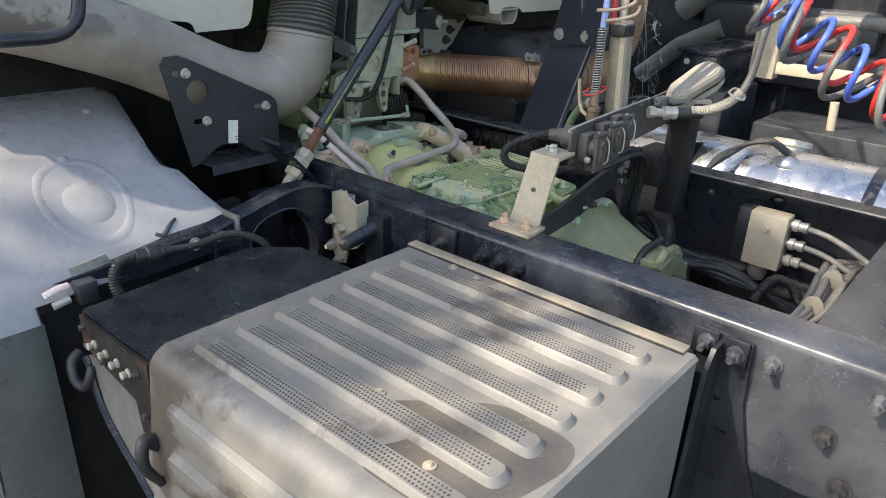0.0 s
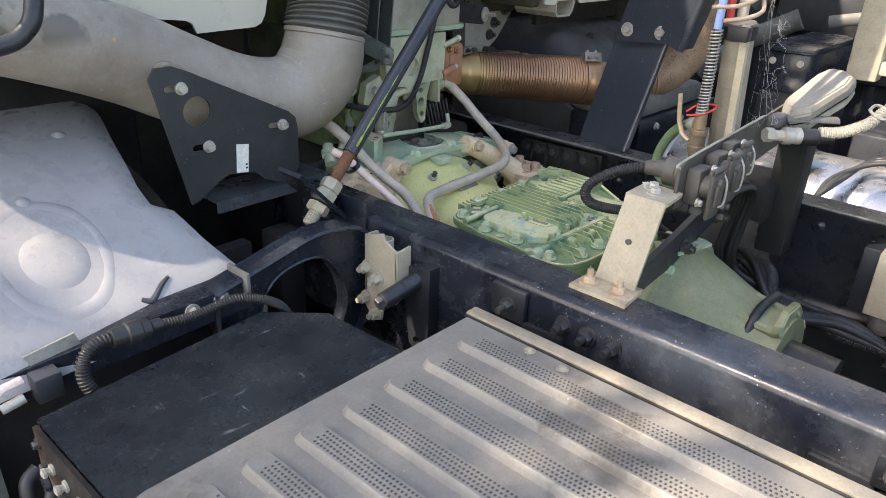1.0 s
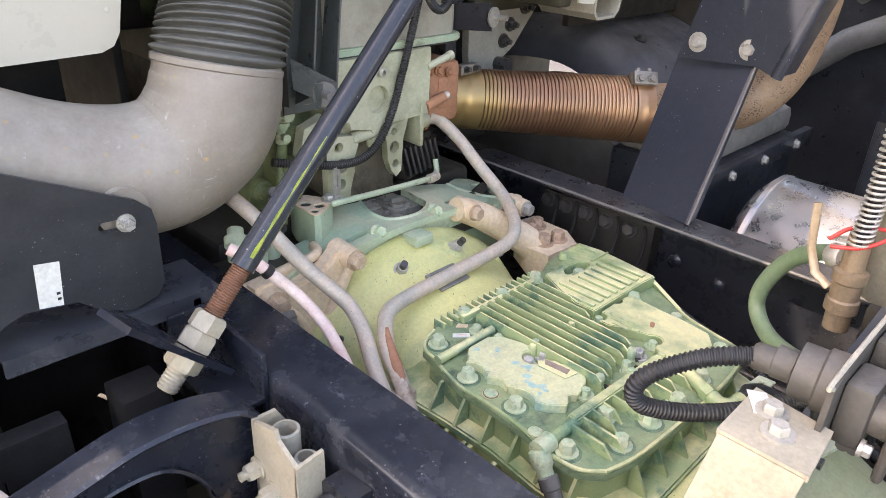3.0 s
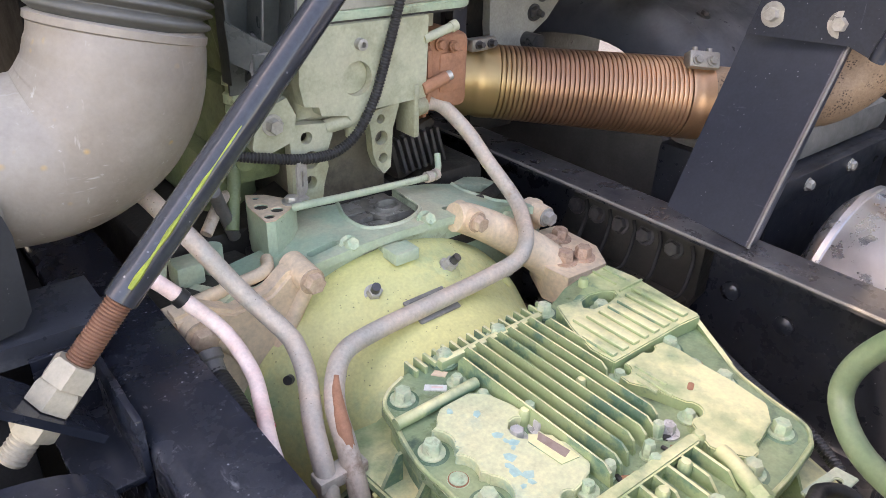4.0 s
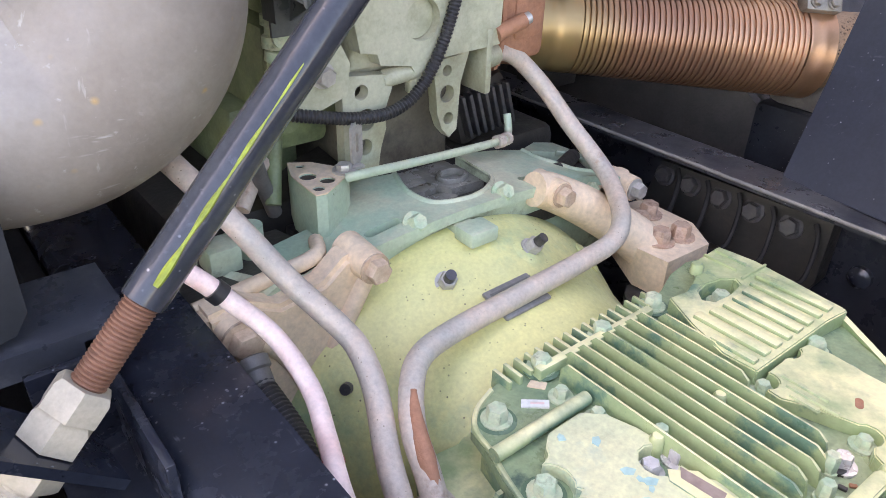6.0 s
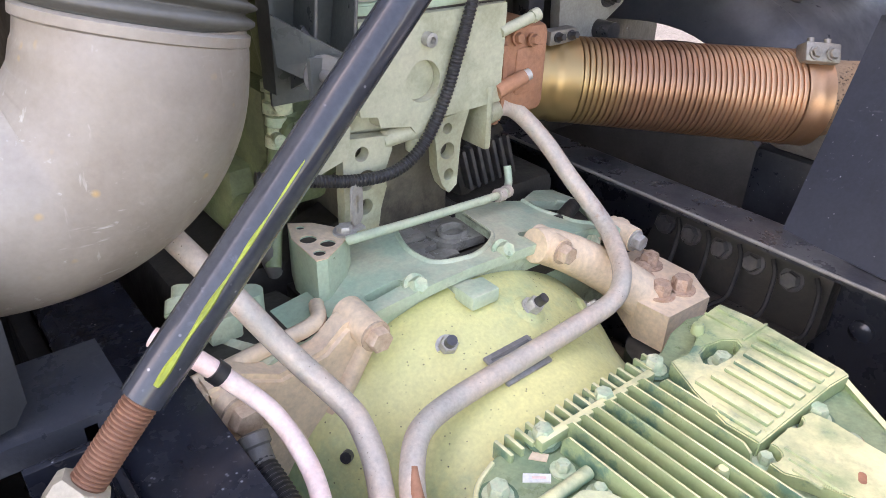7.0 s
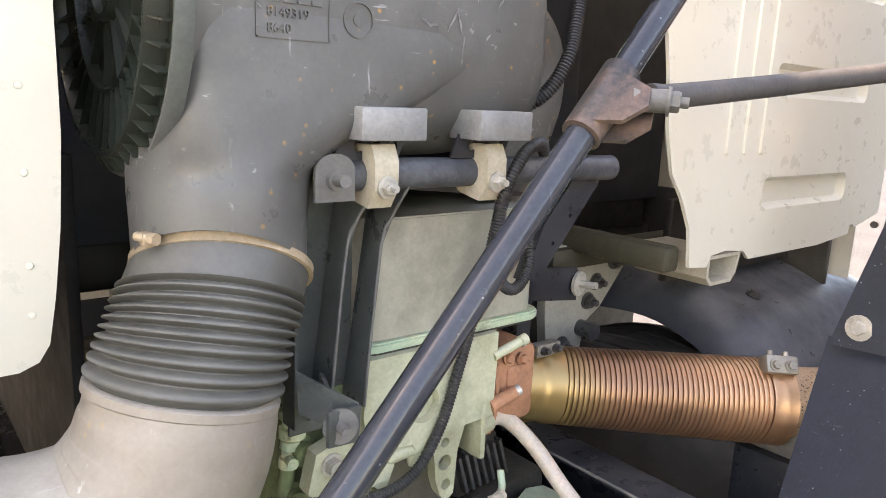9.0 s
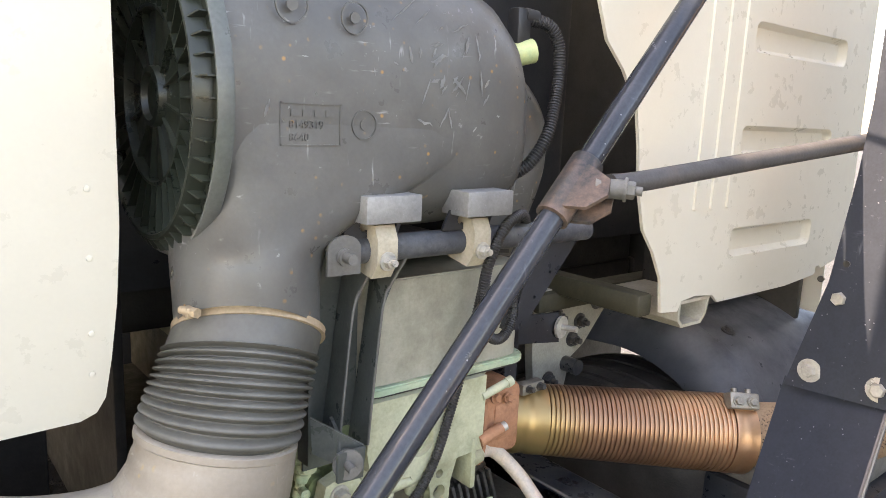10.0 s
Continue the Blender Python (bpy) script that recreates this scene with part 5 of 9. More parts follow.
# round bar, cross ridge and the fins in front of it
bm = B()
cyl(bm, (-0.200, 0.428, CZ + 0.008), (-0.088, 0.428, CZ + 0.010), 0.0068, n=20)
part("round_bar", bm, COVER, cv)
bm = B()
cyl(bm, (-0.212, 0.224, CZ + 0.008), (-0.155, 0.2235, CZ + 0.009), 0.0085, n=20)
plate(bm, [(-0.170, 0.232), (0.028, 0.227), (0.034, 0.219), (0.026, 0.213), (-0.170, 0.217)], XY(CZ - 0.001), 0.020)
soften(bm, 0.002)
part("cross_ridge", bm, COVER, cv)
for k in range(10):
    x = -0.178 + k * 0.0215
    far = (0.158, 0.153, 0.178, 0.186, 0.168, 0.178, 0.176, 0.155, 0.168, 0.160)[k]
    bm = B()
    plate(bm, [(0.219, CZ), (0.219, CZ + 0.017), (far + 0.014, CZ + 0.015), (far, CZ)], YZ(x - 0.0018), 0.0036)
    part("fin", bm, COVER, cv)
for p in ((-0.012, 0.205), (0.034, 0.220), (-0.060, 0.197)):
    bm = B()
    lathe(bm, [(0.0075, 0), (0.007, 0.018), (0.005, 0.0215), (0.001, 0.022)], (*p, CZ - 0.001), (0, 0, 1), 14)
    part("stub", bm, COVER, cv)
bm = B()
tube(bm, [(0.040, 0.196, CZ + 0.008), (0.030, 0.172, CZ + 0.010), (0.020, 0.146, CZ + 0.008)], 0.0095, 14)
cyl(bm, (0.020, 0.146, CZ + 0.008), (0.016, 0.134, CZ + 0.006), 0.0125, n=6)
part("pipe_boss", bm, COVER, cv)
bm = B()
tube(bm, [(0.016, 0.134, CZ + 0.006), (0.012, 0.120, CZ + 0.004), (0.020, 0.108, CZ + 0.004), (0.040, 0.104, CZ + 0.006)], 0.0105, 12)
part("elbow", bm, COVER, cv)
BIG = [(-0.165, 0.463, 0), (-0.086, 0.487, 0.003), (0.001, 0.486, 0.003), (0.087, 0.488, 0.003), (-0.190, 0.380, 0), (-0.189, 0.297, 0), (0.157, 0.449, 0), (0.160, 0.342, 0.0), (0.153, 0.262, 0.0), (0.127, 0.177, 0), (0.047, 0.165, 0), (-0.025, 0.160, 0), (-0.085, 0.164, 0), (-0.148, 0.166, 0), (-0.206, 0.203, 0), (-0.120, 0.208, 0)]
bolts(cv, [(x, y, CZ + h) for x, y, h in BIG], (0, 0, 1), BOLT_GREEN, 0.0100, 0.0125, 1.45, label="green painted hexagon bolt")
BRIGHT = surface("bright_zinc_bolt", (0.66, 0.64, 0.62), (0.56, 0.54, 0.52), 0.32, metal=0.35, scale=60, bump=0.08)
bolts(cv, [(-0.077, 0.338, CZ), (-0.107, 0.343, CZ), (0.028, 0.251, CZ)], (0, 0, 1), BRIGHT, 0.0082, 0.011, 1.6, label="bright zinc bolt")
bolts(cv, [(0.060, 0.341, CZ), (0.065, 0.250, CZ), (-0.104, 0.249, CZ + 0.002), (0.055, 0.185, CZ), (-0.098, 0.449, CZ), (-0.093, 0.410, CZ)], (0, 0, 1), BOLT_GREEN, 0.0070, 0.009, 1.7, label="small green flange bolt")
SMALL = [(0.014, 0.255), (-0.018, 0.243), (-0.029, 0.228), (-0.072, 0.250), (-0.073, 0.359)]
bolts(cv, [(x, y, CZ) for x, y in SMALL], (0, 0, 1), BOLT_GREEN, 0.0066, 0.017, 1.2, label="small green stud")
# Dark rings paint the shaded wells round the bolts.
for x, y, h in BIG:
    bm = B()
    lathe(bm, [(0.0185, 0), (0.0185, 0.0006), (0.0165, 0.0012)], (x, y, CZ + h - 0.0004), (0, 0, 1), 20)
    part("bolt_shade_ring", bm, BOLT_WELL, cv, "dark ring painting the shaded well round the bolt")
# flat plugs in their wells
for x, y, h in ((-0.192, 0.336, 0.0), (0.121, 0.352, 0.0), (0.158, 0.304, 0.0), (0.150, 0.218, 0.0), (-0.207, 0.250, 0.0)):
    bm = B()
    lathe(bm, [(0.0112, 0), (0.0112, 0.0008), (0.0092, 0.0009), (0.0092, 0.0024), (0.0084, 0.003)], (x, y, CZ + h), (0, 0, 1), 18)
    part("plug", bm, BOLT_GREEN, cv)
    bm = B()
    plate(bm, ring(x, y, 0.0106, 18), XY(CZ + h + 0.0006), 0.0008, [ring(x, y, 0.0092, 18)])
    part("rust_ring", bm, RUST, cv, "rusty ring round the plug")
# oily debris in the deck
random.seed(31)
for k in range(16):
    x, y = random.choice(((-0.058, 0.240), (-0.050, 0.232), (-0.085, 0.400), (0.012, 0.240), (-0.090, 0.375), (-0.04, 0.236)))
    bm = B()
    s = 0.0024 + 0.004 * random.random()
    box(bm, (-s, -s * 0.6, 0), (s, s * 0.6, s * 0.8), s * 0.25)
    bmesh.ops.transform(bm, matrix=Matrix.Translation((x + random.uniform(-0.012, 0.012), y + random.uniform(-0.008, 0.008), CZ)) @ Matrix.Rotation(random.random() * 3, 4, 'Z'), verts=bm.verts)
    part("debris", bm, GRIME if k % 3 else RUST, base, "dark oily crumb")
# elbow fitting and cable at the cover's near corner
bm = B()
cyl(bm, (-0.212, 0.224, CZ + 0.008), (-0.236, 0.224, CZ + 0.006), 0.0125, n=14)
lathe(bm, [(0.010, 0), (0.013, 0.002), (0.013, 0.02), (0.010, 0.024), (0.010, 0.035)], (-0.232, 0.226, 0.944), (-0.18, -0.62, -0.75), 16)
part("sensor", bm, BOLT_GREEN, cv, "green angled sensor")
bm = B()
lathe(bm, [(0.009, 0), (0.0125, 0.002), (0.0125, 0.016), (0.0105, 0.018), (0.0105, 0.034), (0.008, 0.036)], (-0.2375, 0.205, 0.921), (-0.18, -0.62, -0.75), 16)
part("sensor_plug", bm, GREYCAST, cv, "grey connector")
bm = B()
tube(bm, [(-0.243, 0.188, 0.90), (-0.250, 0.165, 0.872), (-0.262, 0.135, 0.845), (-0.275, 0.10, 0.80), (-0.26, 0.06, 0.70)], 0.008, 10)
part("sensor_cable", bm, LOOM, cv)

bm = B()
corrugated(bm, [(0.262, 0.34, 0.905), (0.222, 0.272, 0.912), (0.198, 0.215, 0.915), (0.185, 0.165, 0.912), (0.160, 0.110, 0.90), (0.12, 0.07, 0.885)], 0.0062, 0.0045, 0.0013)
part("side_conduit", bm, LOOM, cv, "black corrugated conduit")
bm = B()
plate(bm, [(0.085, 0.128), (0.150, 0.122), (0.152, 0.098), (0.088, 0.100)], XY(0.915), 0.004, [slot(0.122, 0.111, 0.02, 0.004, -5)])
soften(bm, 0.001)
part("slotted_tab", bm, MINT, cv)
bm = B()
tube(bm, [(0.040, 0.104, 0.944), (0.062, 0.108, 0.940), (0.090, 0.112, 0.930), (0.125, 0.095, 0.915), (0.15, 0.05, 0.88)], 0.0078, 12)
part("vent_hose", bm, LOOM, cv)

# tail housing
th = thing("tail_housing", (-0.02, -0.05, 0.55), "green gearbox tail housing tapering to the rear", "gearbox part")
bm = B()
lathe(bm, [(0.10, 0.03), (0.205, 0.028), (0.205, 0.005), (0.19, 0.0), (0.165, -0.06), (0.142, -0.115), (0.128, -0.16), (0.118, -0.20), (0.118, -0.215), (0.06, -0.215)], (-0.02, 0, 0.775), (0, 1, 0), 48)
part("cone", bm, TAIL, th)
for a in (30, 75, 115, 160):
    bm = B()
    c, s = math.cos(radians(a)), math.sin(radians(a))
    tube(bm, [(-0.02 + 0.13 * c, -0.13, 0.775 + 0.13 * s), (-0.02 + 0.122 * c, -0.19, 0.775 + 0.122 * s), (-0.02 + 0.13 * c, -0.212, 0.775 + 0.13 * s)], 0.010, 8)
    part("rib", bm, TAIL, th)
    bm = B()
    bolt(bm, (-0.02 + 0.192 * c, 0.004, 0.775 + 0.192 * s), (0, -1, 0), 0.010, 0.009, 1.4)
    part("bolt", bm, BOLT_GREEN, th)
bm = B()
plate(bm, [(-0.085, -0.005), (-0.05, 0.02), (0.02, -0.01), (0.01, -0.03)], XY(0.975), 0.005, [slot(-0.035, -0.004, 0.03, 0.005, -20)])
part("slotted_tab", bm, MINT, th)
bm = B()
plate(bm, [(-0.07, 0.845), (0.04, 0.845), (0.055, 0.885), (0.02, 0.915), (-0.045, 0.918), (-0.075, 0.89)], XZ(-0.195), 0.016, [ring(0.025, 0.885, 0.007, 12)])
soften(bm, 0.003)
part("ear", bm, TAIL, th)
bm = B()
tube(bm, [(-0.11, -0.155, 0.84), (-0.06, -0.16, 0.905), (0.02, -0.165, 0.915)], 0.009, 10)
part("breather_hose", bm, LOOM, th)
g = thing("propshaft", (-0.02, -0.9, 0.70), "dark steel propeller shaft behind the gearbox", "propshaft")
bm = B()
cyl(bm, (-0.02, -0.21, 0.775), (-0.02, -0.30, 0.77), 0.075)
cyl(bm, (-0.02, -0.30, 0.77), (-0.02, -2.6, 0.66), 0.05)
part("shaft", bm, GRIME, g)

# ---- mounting ears and engine mounts ----
g = thing("gearbox_ear", (-0.25, 0.66, 0.80), "dusty tan cast mounting ear on the gearbox", "casting", "mounting ears")
bm = B()
plate(bm, [(-0.338, 1.0), (-0.300, 1.004), (-0.262, 0.985), (-0.215, 0.992), (-0.190, 1.012), (-0.160, 1.018), (-0.146, 1.003), (-0.152, 0.982), (-0.172, 0.955), (-0.193, 0.925), (-0.218, 0.880), (-0.250, 0.800), (-0.262, 0.77), (-0.335, 0.77)], XZ(0.700), 0.034)
bmesh.ops.bevel(bm, geom=[e for e in bm.edges if len(e.link_faces) == 2 and e.calc_face_angle(0) > 0.9], offset=0.006, segments=2, affect='EDGES')
part("web", bm, TAN, g)
bm = B()
tube(bm, [(-0.162, 0.668, 0.990), (-0.200, 0.666, 0.928), (-0.228, 0.666, 0.87), (-0.255, 0.666, 0.80)], 0.011, 10)
part("edge_rib", bm, TAN, g)
bm = B()
tube(bm, [(-0.300, 0.668, 0.965), (-0.265, 0.668, 0.925), (-0.245, 0.668, 0.87), (-0.25, 0.668, 0.81)], 0.009, 10)
part("edge_rib", bm, TAN, g)
for x, z, r in ((-0.168, 1.003, 0.019), (-0.312, 0.976, 0.024)):
    bm = B()
    cyl(bm, (x, 0.70, z), (x, 0.648, z), r, r * 0.9, 24)
    part("boss", bm, TAN, g)
bm = B()
bolt(bm, (-0.168, 0.648, 1.003), (0, -1, 0), 0.0135, 0.012, 1.25)
part("bolt", bm, BROWNBOLT, g)
bm = B()
bolt(bm, (-0.312, 0.648, 0.978), (0, -1, 0), 0.016, 0.014, 1.35)
part("bolt", bm, BROWNBOLT, g)
g = thing("gearbox_ear", (0.22, 0.62, 0.86), "dusty tan cast ear with four rusty bolts on the rail mount", "casting", "mounting ears")
bm = B()
sweep(bm, curve([(0.092, 0.684, 1.004), (0.112, 0.682, 0.998), (0.15, 0.672, 0.978), (0.19, 0.655, 0.952), (0.225, 0.632, 0.925), (0.25, 0.612, 0.90)], 5), lambda u: 0.022 + 0.010 * u, 20)
part("arm", bm, TAN, g)
for x, y, z in ((0.112, 0.70, 1.002), (0.282, 0.715, 0.957)):
    bm = B()
    cyl(bm, (x, y, z), (x, y - 0.045, z), 0.019, 0.0175, 24)
    part("boss", bm, TAN, g)
    bm = B()
    bolt(bm, (x, y - 0.045, z), (0, -1, 0), 0.0125, 0.012, 1.25)
    part("bolt", bm, BROWNBOLT if x < 0.2 else ZINC, g)
bm = B()
box(bm, (0.20, 0.69, 0.92), (0.30, 0.715, 0.975), 0.008)
part("upper_arm", bm, TAN, g)
bm = B()
plate(bm, [(0.212, 0.60), (0.250, 0.665), (0.298, 0.695), (0.335, 0.69), (0.333, 0.60), (0.300, 0.552), (0.215, 0.555)], XY(0.862), 0.056)
part("foot", bm, TAN, g)
bolts(g, [(0.301, 0.653, 0.918), (0.265, 0.640, 0.918), (0.250, 0.595, 0.918), (0.284, 0.587, 0.918)], (0, 0, 1), RUSTBOLT, 0.0135, 0.017, 1.5, label="rusty flange bolt")
bm = B()
cyl(bm, (0.22, 0.56, 0.78), (0.22, 0.56, 0.86), 0.045)
part("rubber_mount", bm, LOOM, g)
g = thing("engine_mount", (0.37, 0.58, 0.80), "black ribbed cast engine mount bolted inside the far rail", "engine mount")
bm = B()
plate(bm, [(0.44, 0.97), (0.70, 0.965), (0.72, 0.90), (0.70, 0.80), (0.48, 0.80), (0.44, 0.88)], YZ(0.385), 0.03)
part("back", bm, GRIME, g)
for y in (0.46, 0.52, 0.57, 0.62, 0.67):
    bm = B()
    tube(bm, [(0.383, y, 0.962), (0.372, y - 0.012, 0.945), (0.345, y - 0.02, 0.905), (0.335, y - 0.005, 0.885), (0.31, y + 0.004, 0.874)], 0.0035, 8)
    part("rib", bm, SHADE_BLACK, g)
bm = B()
box(bm, (0.27, 0.45, 0.845), (0.40, 0.71, 0.872), 0.006)
part("shelf", bm, GRIME, g)
bolts(g, [(0.385, y, 0.945) for y in (0.49, 0.545, 0.595, 0.645, 0.69)], (-1, 0, 0.2), DARKBOLT, 0.013, 0.010, 1.3)

# ---- engine ----
en = thing("engine", (0.05, 1.1, 0.60), "pale green diesel engine, rear end with dull steel cover", "engine")


def rounded_box(bm, x0, x1, y0, y1, z0, z1, r, n=5):
    loop = []
    for cx, cy, a0 in ((x1 - r, y1 - r, 0), (x0 + r, y1 - r, 90), (x0 + r, y0 + r, 180), (x1 - r, y0 + r, 270)):
        for a in np.linspace(0, 90, n):
            loop.append((cx + r * math.cos(radians(a0 + a)), cy + r * math.sin(radians(a0 + a))))
    plate(bm, loop, XY(z0), z1 - z0)


bm = B()
rounded_box(bm, -0.09, 0.205, 0.803, 1.9, 1.288, 1.437, 0.03)
soften(bm, 0.006)
part("valve_cover", bm, TINCOVER, en, "dull steel cover")
bm = B()
rounded_box(bm, -0.098, 0.215, 0.795, 1.9, 1.277, 1.289, 0.03)
soften(bm, 0.004)
part("cover_lip", bm, MINT, en, "green painted cover lip")
bm = B()
rounded_box(bm, -0.094, 0.211, 0.799, 1.9, 1.2735, 1.2775, 0.03)
part("cover_gasket", bm, GRIME, en, "dark gasket line")
bm = B()
slab(bm, [(-0.075, 0.84, 1.470), (0.20, 0.84, 1.445), (0.20, 1.2, 1.445), (-0.075, 1.2, 1.470)], 0.006)
part("cover_shield", bm, GRIME, en, "dark sheet over the cover")
bm = B()
plate(bm, [(-0.088, 1.274), (0.118, 1.274), (0.118, 1.235), (0.116, 1.156), (0.004, 1.152), (-0.002, 1.141), (-0.014, 1.141), (-0.020, 1.150), (-0.062, 1.157), (-0.066, 1.17), (-0.088, 1.174), (-0.094, 1.205)], XZ(0.81), 0.022, [ring(-0.004, 1.20, 0.024, 24)])
part("timing_cover", bm, BLOCK, en)
bm = B()
rounded_box(bm, -0.088, 0.122, 0.811, 1.9, 1.15, 1.274, 0.01)
box(bm, (0.11, 0.86, 1.23), (0.19, 1.9, 1.274), 0.01)
part("block", bm, BLOCK, en)
bm = B()
rounded_box(bm, -0.088, 0.078, 0.835, 1.9, 1.0, 1.15, 0.01)
part("lower_block", bm, surface("dirty_lower_block", (0.16, 0.145, 0.105), (0.10, 0.088, 0.065), 0.45, scale=9, stain=(0.035, 0.03, 0.025), stain_at=(0.46, 0.62), stain_scale=8, bump=0.25), en, "oil-stained lower block")
bm = B()
lathe(bm, [(0.0235, 0), (0.0235, 0.012), (0.018, 0.013)], (-0.004, 0.812, 1.20), (0, -1, 0), 24)
part("core_plug", bm, BLOCK, en)
bm = B()
lathe(bm, [(0.008, 0), (0.008, 0.01), (0.004, 0.011), (0.004, 0.004)], (0.0, 0.788, 1.247), (0, -1, 0), 14)
part("hollow_screw", bm, ZINC, en)
bm = B()
plate(bm, [(-0.104, 1.160), (0.095, 1.166), (0.098, 1.146), (0.066, 1.126), (0.036, 1.122), (0.030, 1.104), (0.012, 1.104), (0.006, 1.122), (-0.02, 1.126), (-0.104, 1.124)], XZ(0.833), 0.012)
soften(bm, 0.003)
part("lower_band", bm, BLOCK, en)
# flywheel housing legs with holes
for pts, hs in (([(-0.108, 1.15), (-0.04, 1.142), (-0.042, 1.125), (-0.052, 1.10), (-0.05, 1.08), (-0.058, 1.055), (-0.062, 1.03), (-0.108, 1.03)], [(-0.083, 1.128, 0.009), (-0.078, 1.095, 0.013), (-0.08, 1.062, 0.010)]),
                ([(0.018, 1.146), (0.074, 1.152), (0.062, 1.115), (0.058, 1.055), (0.046, 1.046), (0.034, 1.06), (0.026, 1.082), (0.024, 1.105)], [(0.040, 1.133, 0.007), (0.041, 1.104, 0.011), (0.044, 1.072, 0.008)])):
    bm = B()
    plate(bm, pts, XZ(0.812), 0.016, [ring(x, z, r, 16) for x, z, r in hs])
    part("drilled_leg", bm, BLOCK, en)
bm = B()
tube(bm, [(-0.05, 0.805, 1.135), (-0.01, 0.80, 1.14), (0.03, 0.805, 1.135)], 0.011, 10)
tube(bm, [(-0.005, 0.803, 1.135), (-0.003, 0.803, 1.115)], 0.012, 10)
part("cast_web", bm, BLOCK, en)
bm = B()
lathe(bm, [(0.20, 0), (0.235, 0.01), (0.24, 0.06), (0.22, 0.07)], (GX, 0.834, 0.80), (0, 1, 0), 48)
part("flywheel_ring", bm, GRIME, en, "oily black flywheel housing")
bm = B()
box(bm, (-0.30, 0.84, 0.62), (0.30, 1.9, 1.0), 0.02)
part("crankcase", bm, GRIME, en)
# Black sheet added to stand in for shade beside the engine.
bm = B()
box(bm, (-0.36, 0.98, 0.60), (-0.345, 1.9, 1.50), 0.004)
part("engine_side_blocker", bm, SHADE_BLACK, en, "added black panel that darkens the gap beside the engine")
for p, d, k in (((-0.160, 0.838, 1.178), (0.05, 0.05, 1), 1.0), ((-0.150, 0.842, 1.238), (-0.05, 0.1, 1), 0.9), ((-0.165, 0.84, 1.140), (0.1, 0, 1), 0.7)):
    bm = B()
    lathe(bm, [(0.010 * k, 0), (0.0165 * k, 0.002), (0.0165 * k, 0.014), (0.013 * k, 0.016), (0.013 * k, 0.024), (0.017 * k, 0.026), (0.017 * k, 0.036), (0.010 * k, 0.038)], p, d, 10)
    cyl(bm, Vector(p) + Vector((0, 0, 0.014)), Vector(p) + Vector((-0.004, -0.022, 0.016)), 0.0095 * k, n=12)
    part("pipe_fitting", bm, BOLT_GREEN, en, "green painted pipe fitting")
# left side ancillaries
random.seed(9)
for x0, x1, y0, y1, z0, z1 in ((-0.17, -0.088, 0.86, 1.02, 1.05, 1.20), (-0.155, -0.088, 0.84, 0.95, 1.20, 1.27), (-0.20, -0.11, 0.90, 1.10, 1.0, 1.10), (-0.135, -0.088, 0.83, 0.90, 1.09, 1.15), (-0.16, -0.088, 0.95, 1.5, 1.27, 1.42)):
    bm = B()
    box(bm, (x0, y0, z0), (x1, y1, z1), 0.014)
    part("side_casting", bm, ENGINE_SIDE, en)
for p in ((-0.15, 0.855, 1.16), (-0.12, 0.835, 1.235), (-0.16, 0.86, 1.10), (-0.185, 0.895, 1.05)):
    bm = B()
    lathe(bm, [(0.020, 0), (0.020, 0.02), (0.014, 0.022), (0.013, 0.034)], p, (0, -1, 0), 18)
    part("cap", bm, ENGINE_SIDE, en)
bm = B()
plate(bm, [(-0.155, 1.175), (-0.112, 1.19), (-0.10, 1.165), (-0.105, 1.13), (-0.155, 1.115), (-0.165, 1.13)], XZ(0.812), 0.022)
part("side_lug", bm, BLOCK, en)
bolts(en, [(-0.135, 0.79, 1.158)], (0, -1, 0), ZINC, 0.011, 0.012, 1.3)
for pts, r, mt in (([(-0.20, 0.80, 1.02), (-0.17, 0.84, 1.10), (-0.16, 0.84, 1.20), (-0.17, 0.86, 1.30)], 0.009, ENGINE_SIDE),
                   ([(-0.24, 0.79, 1.03), (-0.20, 0.82, 1.06), (-0.17, 0.85, 1.04)], 0.008, PIPE),
                   ([(-0.235, 0.76, 1.10), (-0.21, 0.80, 1.05), (-0.19, 0.82, 1.0)], 0.009, GREYHOSE)):
    bm = B()
    tube(bm, pts, r, 10)
    part("side_pipe", bm, mt, en)
# ribbed starter housing
bm = B()
box(bm, (0.092, 0.838, 1.012), (0.192, 0.92, 1.092), 0.014, Matrix.Rotation(radians(-18), 4, "Y"))
st = part("starter", bm, GRIME, en, "black finned starter housing")
for k in range(7):
    bm = B()
    xx = 0.104 + k * 0.0130
    box(bm, (xx - 0.0028, 0.826, 1.018 + 0.0012 * k), (xx + 0.0028, 0.842, 1.082 + 0.0012 * k), 0.0012, Matrix.Rotation(radians(-18), 4, "Y"))
    part("fin", bm, DARKBOLT, st)

# pipe branch on the block and the long grey pipe
cp = thing("coolant_pipe", (0.0, 0.62, 0.93), "bent grey steel coolant pipe crossing over the gearbox, chipped", "pipe")
PA = [(0.098, 0.80, 1.138), (0.140, 0.81, 1.138), (0.170, 0.808, 1.125), (0.197, 0.78, 1.088), (0.204, 0.735, 1.05), (0.206, 0.672, 1.008), (0.180, 0.622, 0.990), (0.150, 0.590, 0.982), (0.118, 0.575, 0.972), (0.06, 0.571, 0.967), (-0.05, 0.566, 0.964), (-0.14, 0.560, 0.963), (-0.185, 0.548, 0.963), (-0.212, 0.525, 0.957), (-0.232, 0.495, 0.942), (-0.240, 0.462, 0.916), (-0.245, 0.43, 0.87), (-0.247, 0.41, 0.80)]
bm = B()
tube(bm, PA, 0.0118, 16)
part("pipe", bm, PIPE, cp)
bm = B()
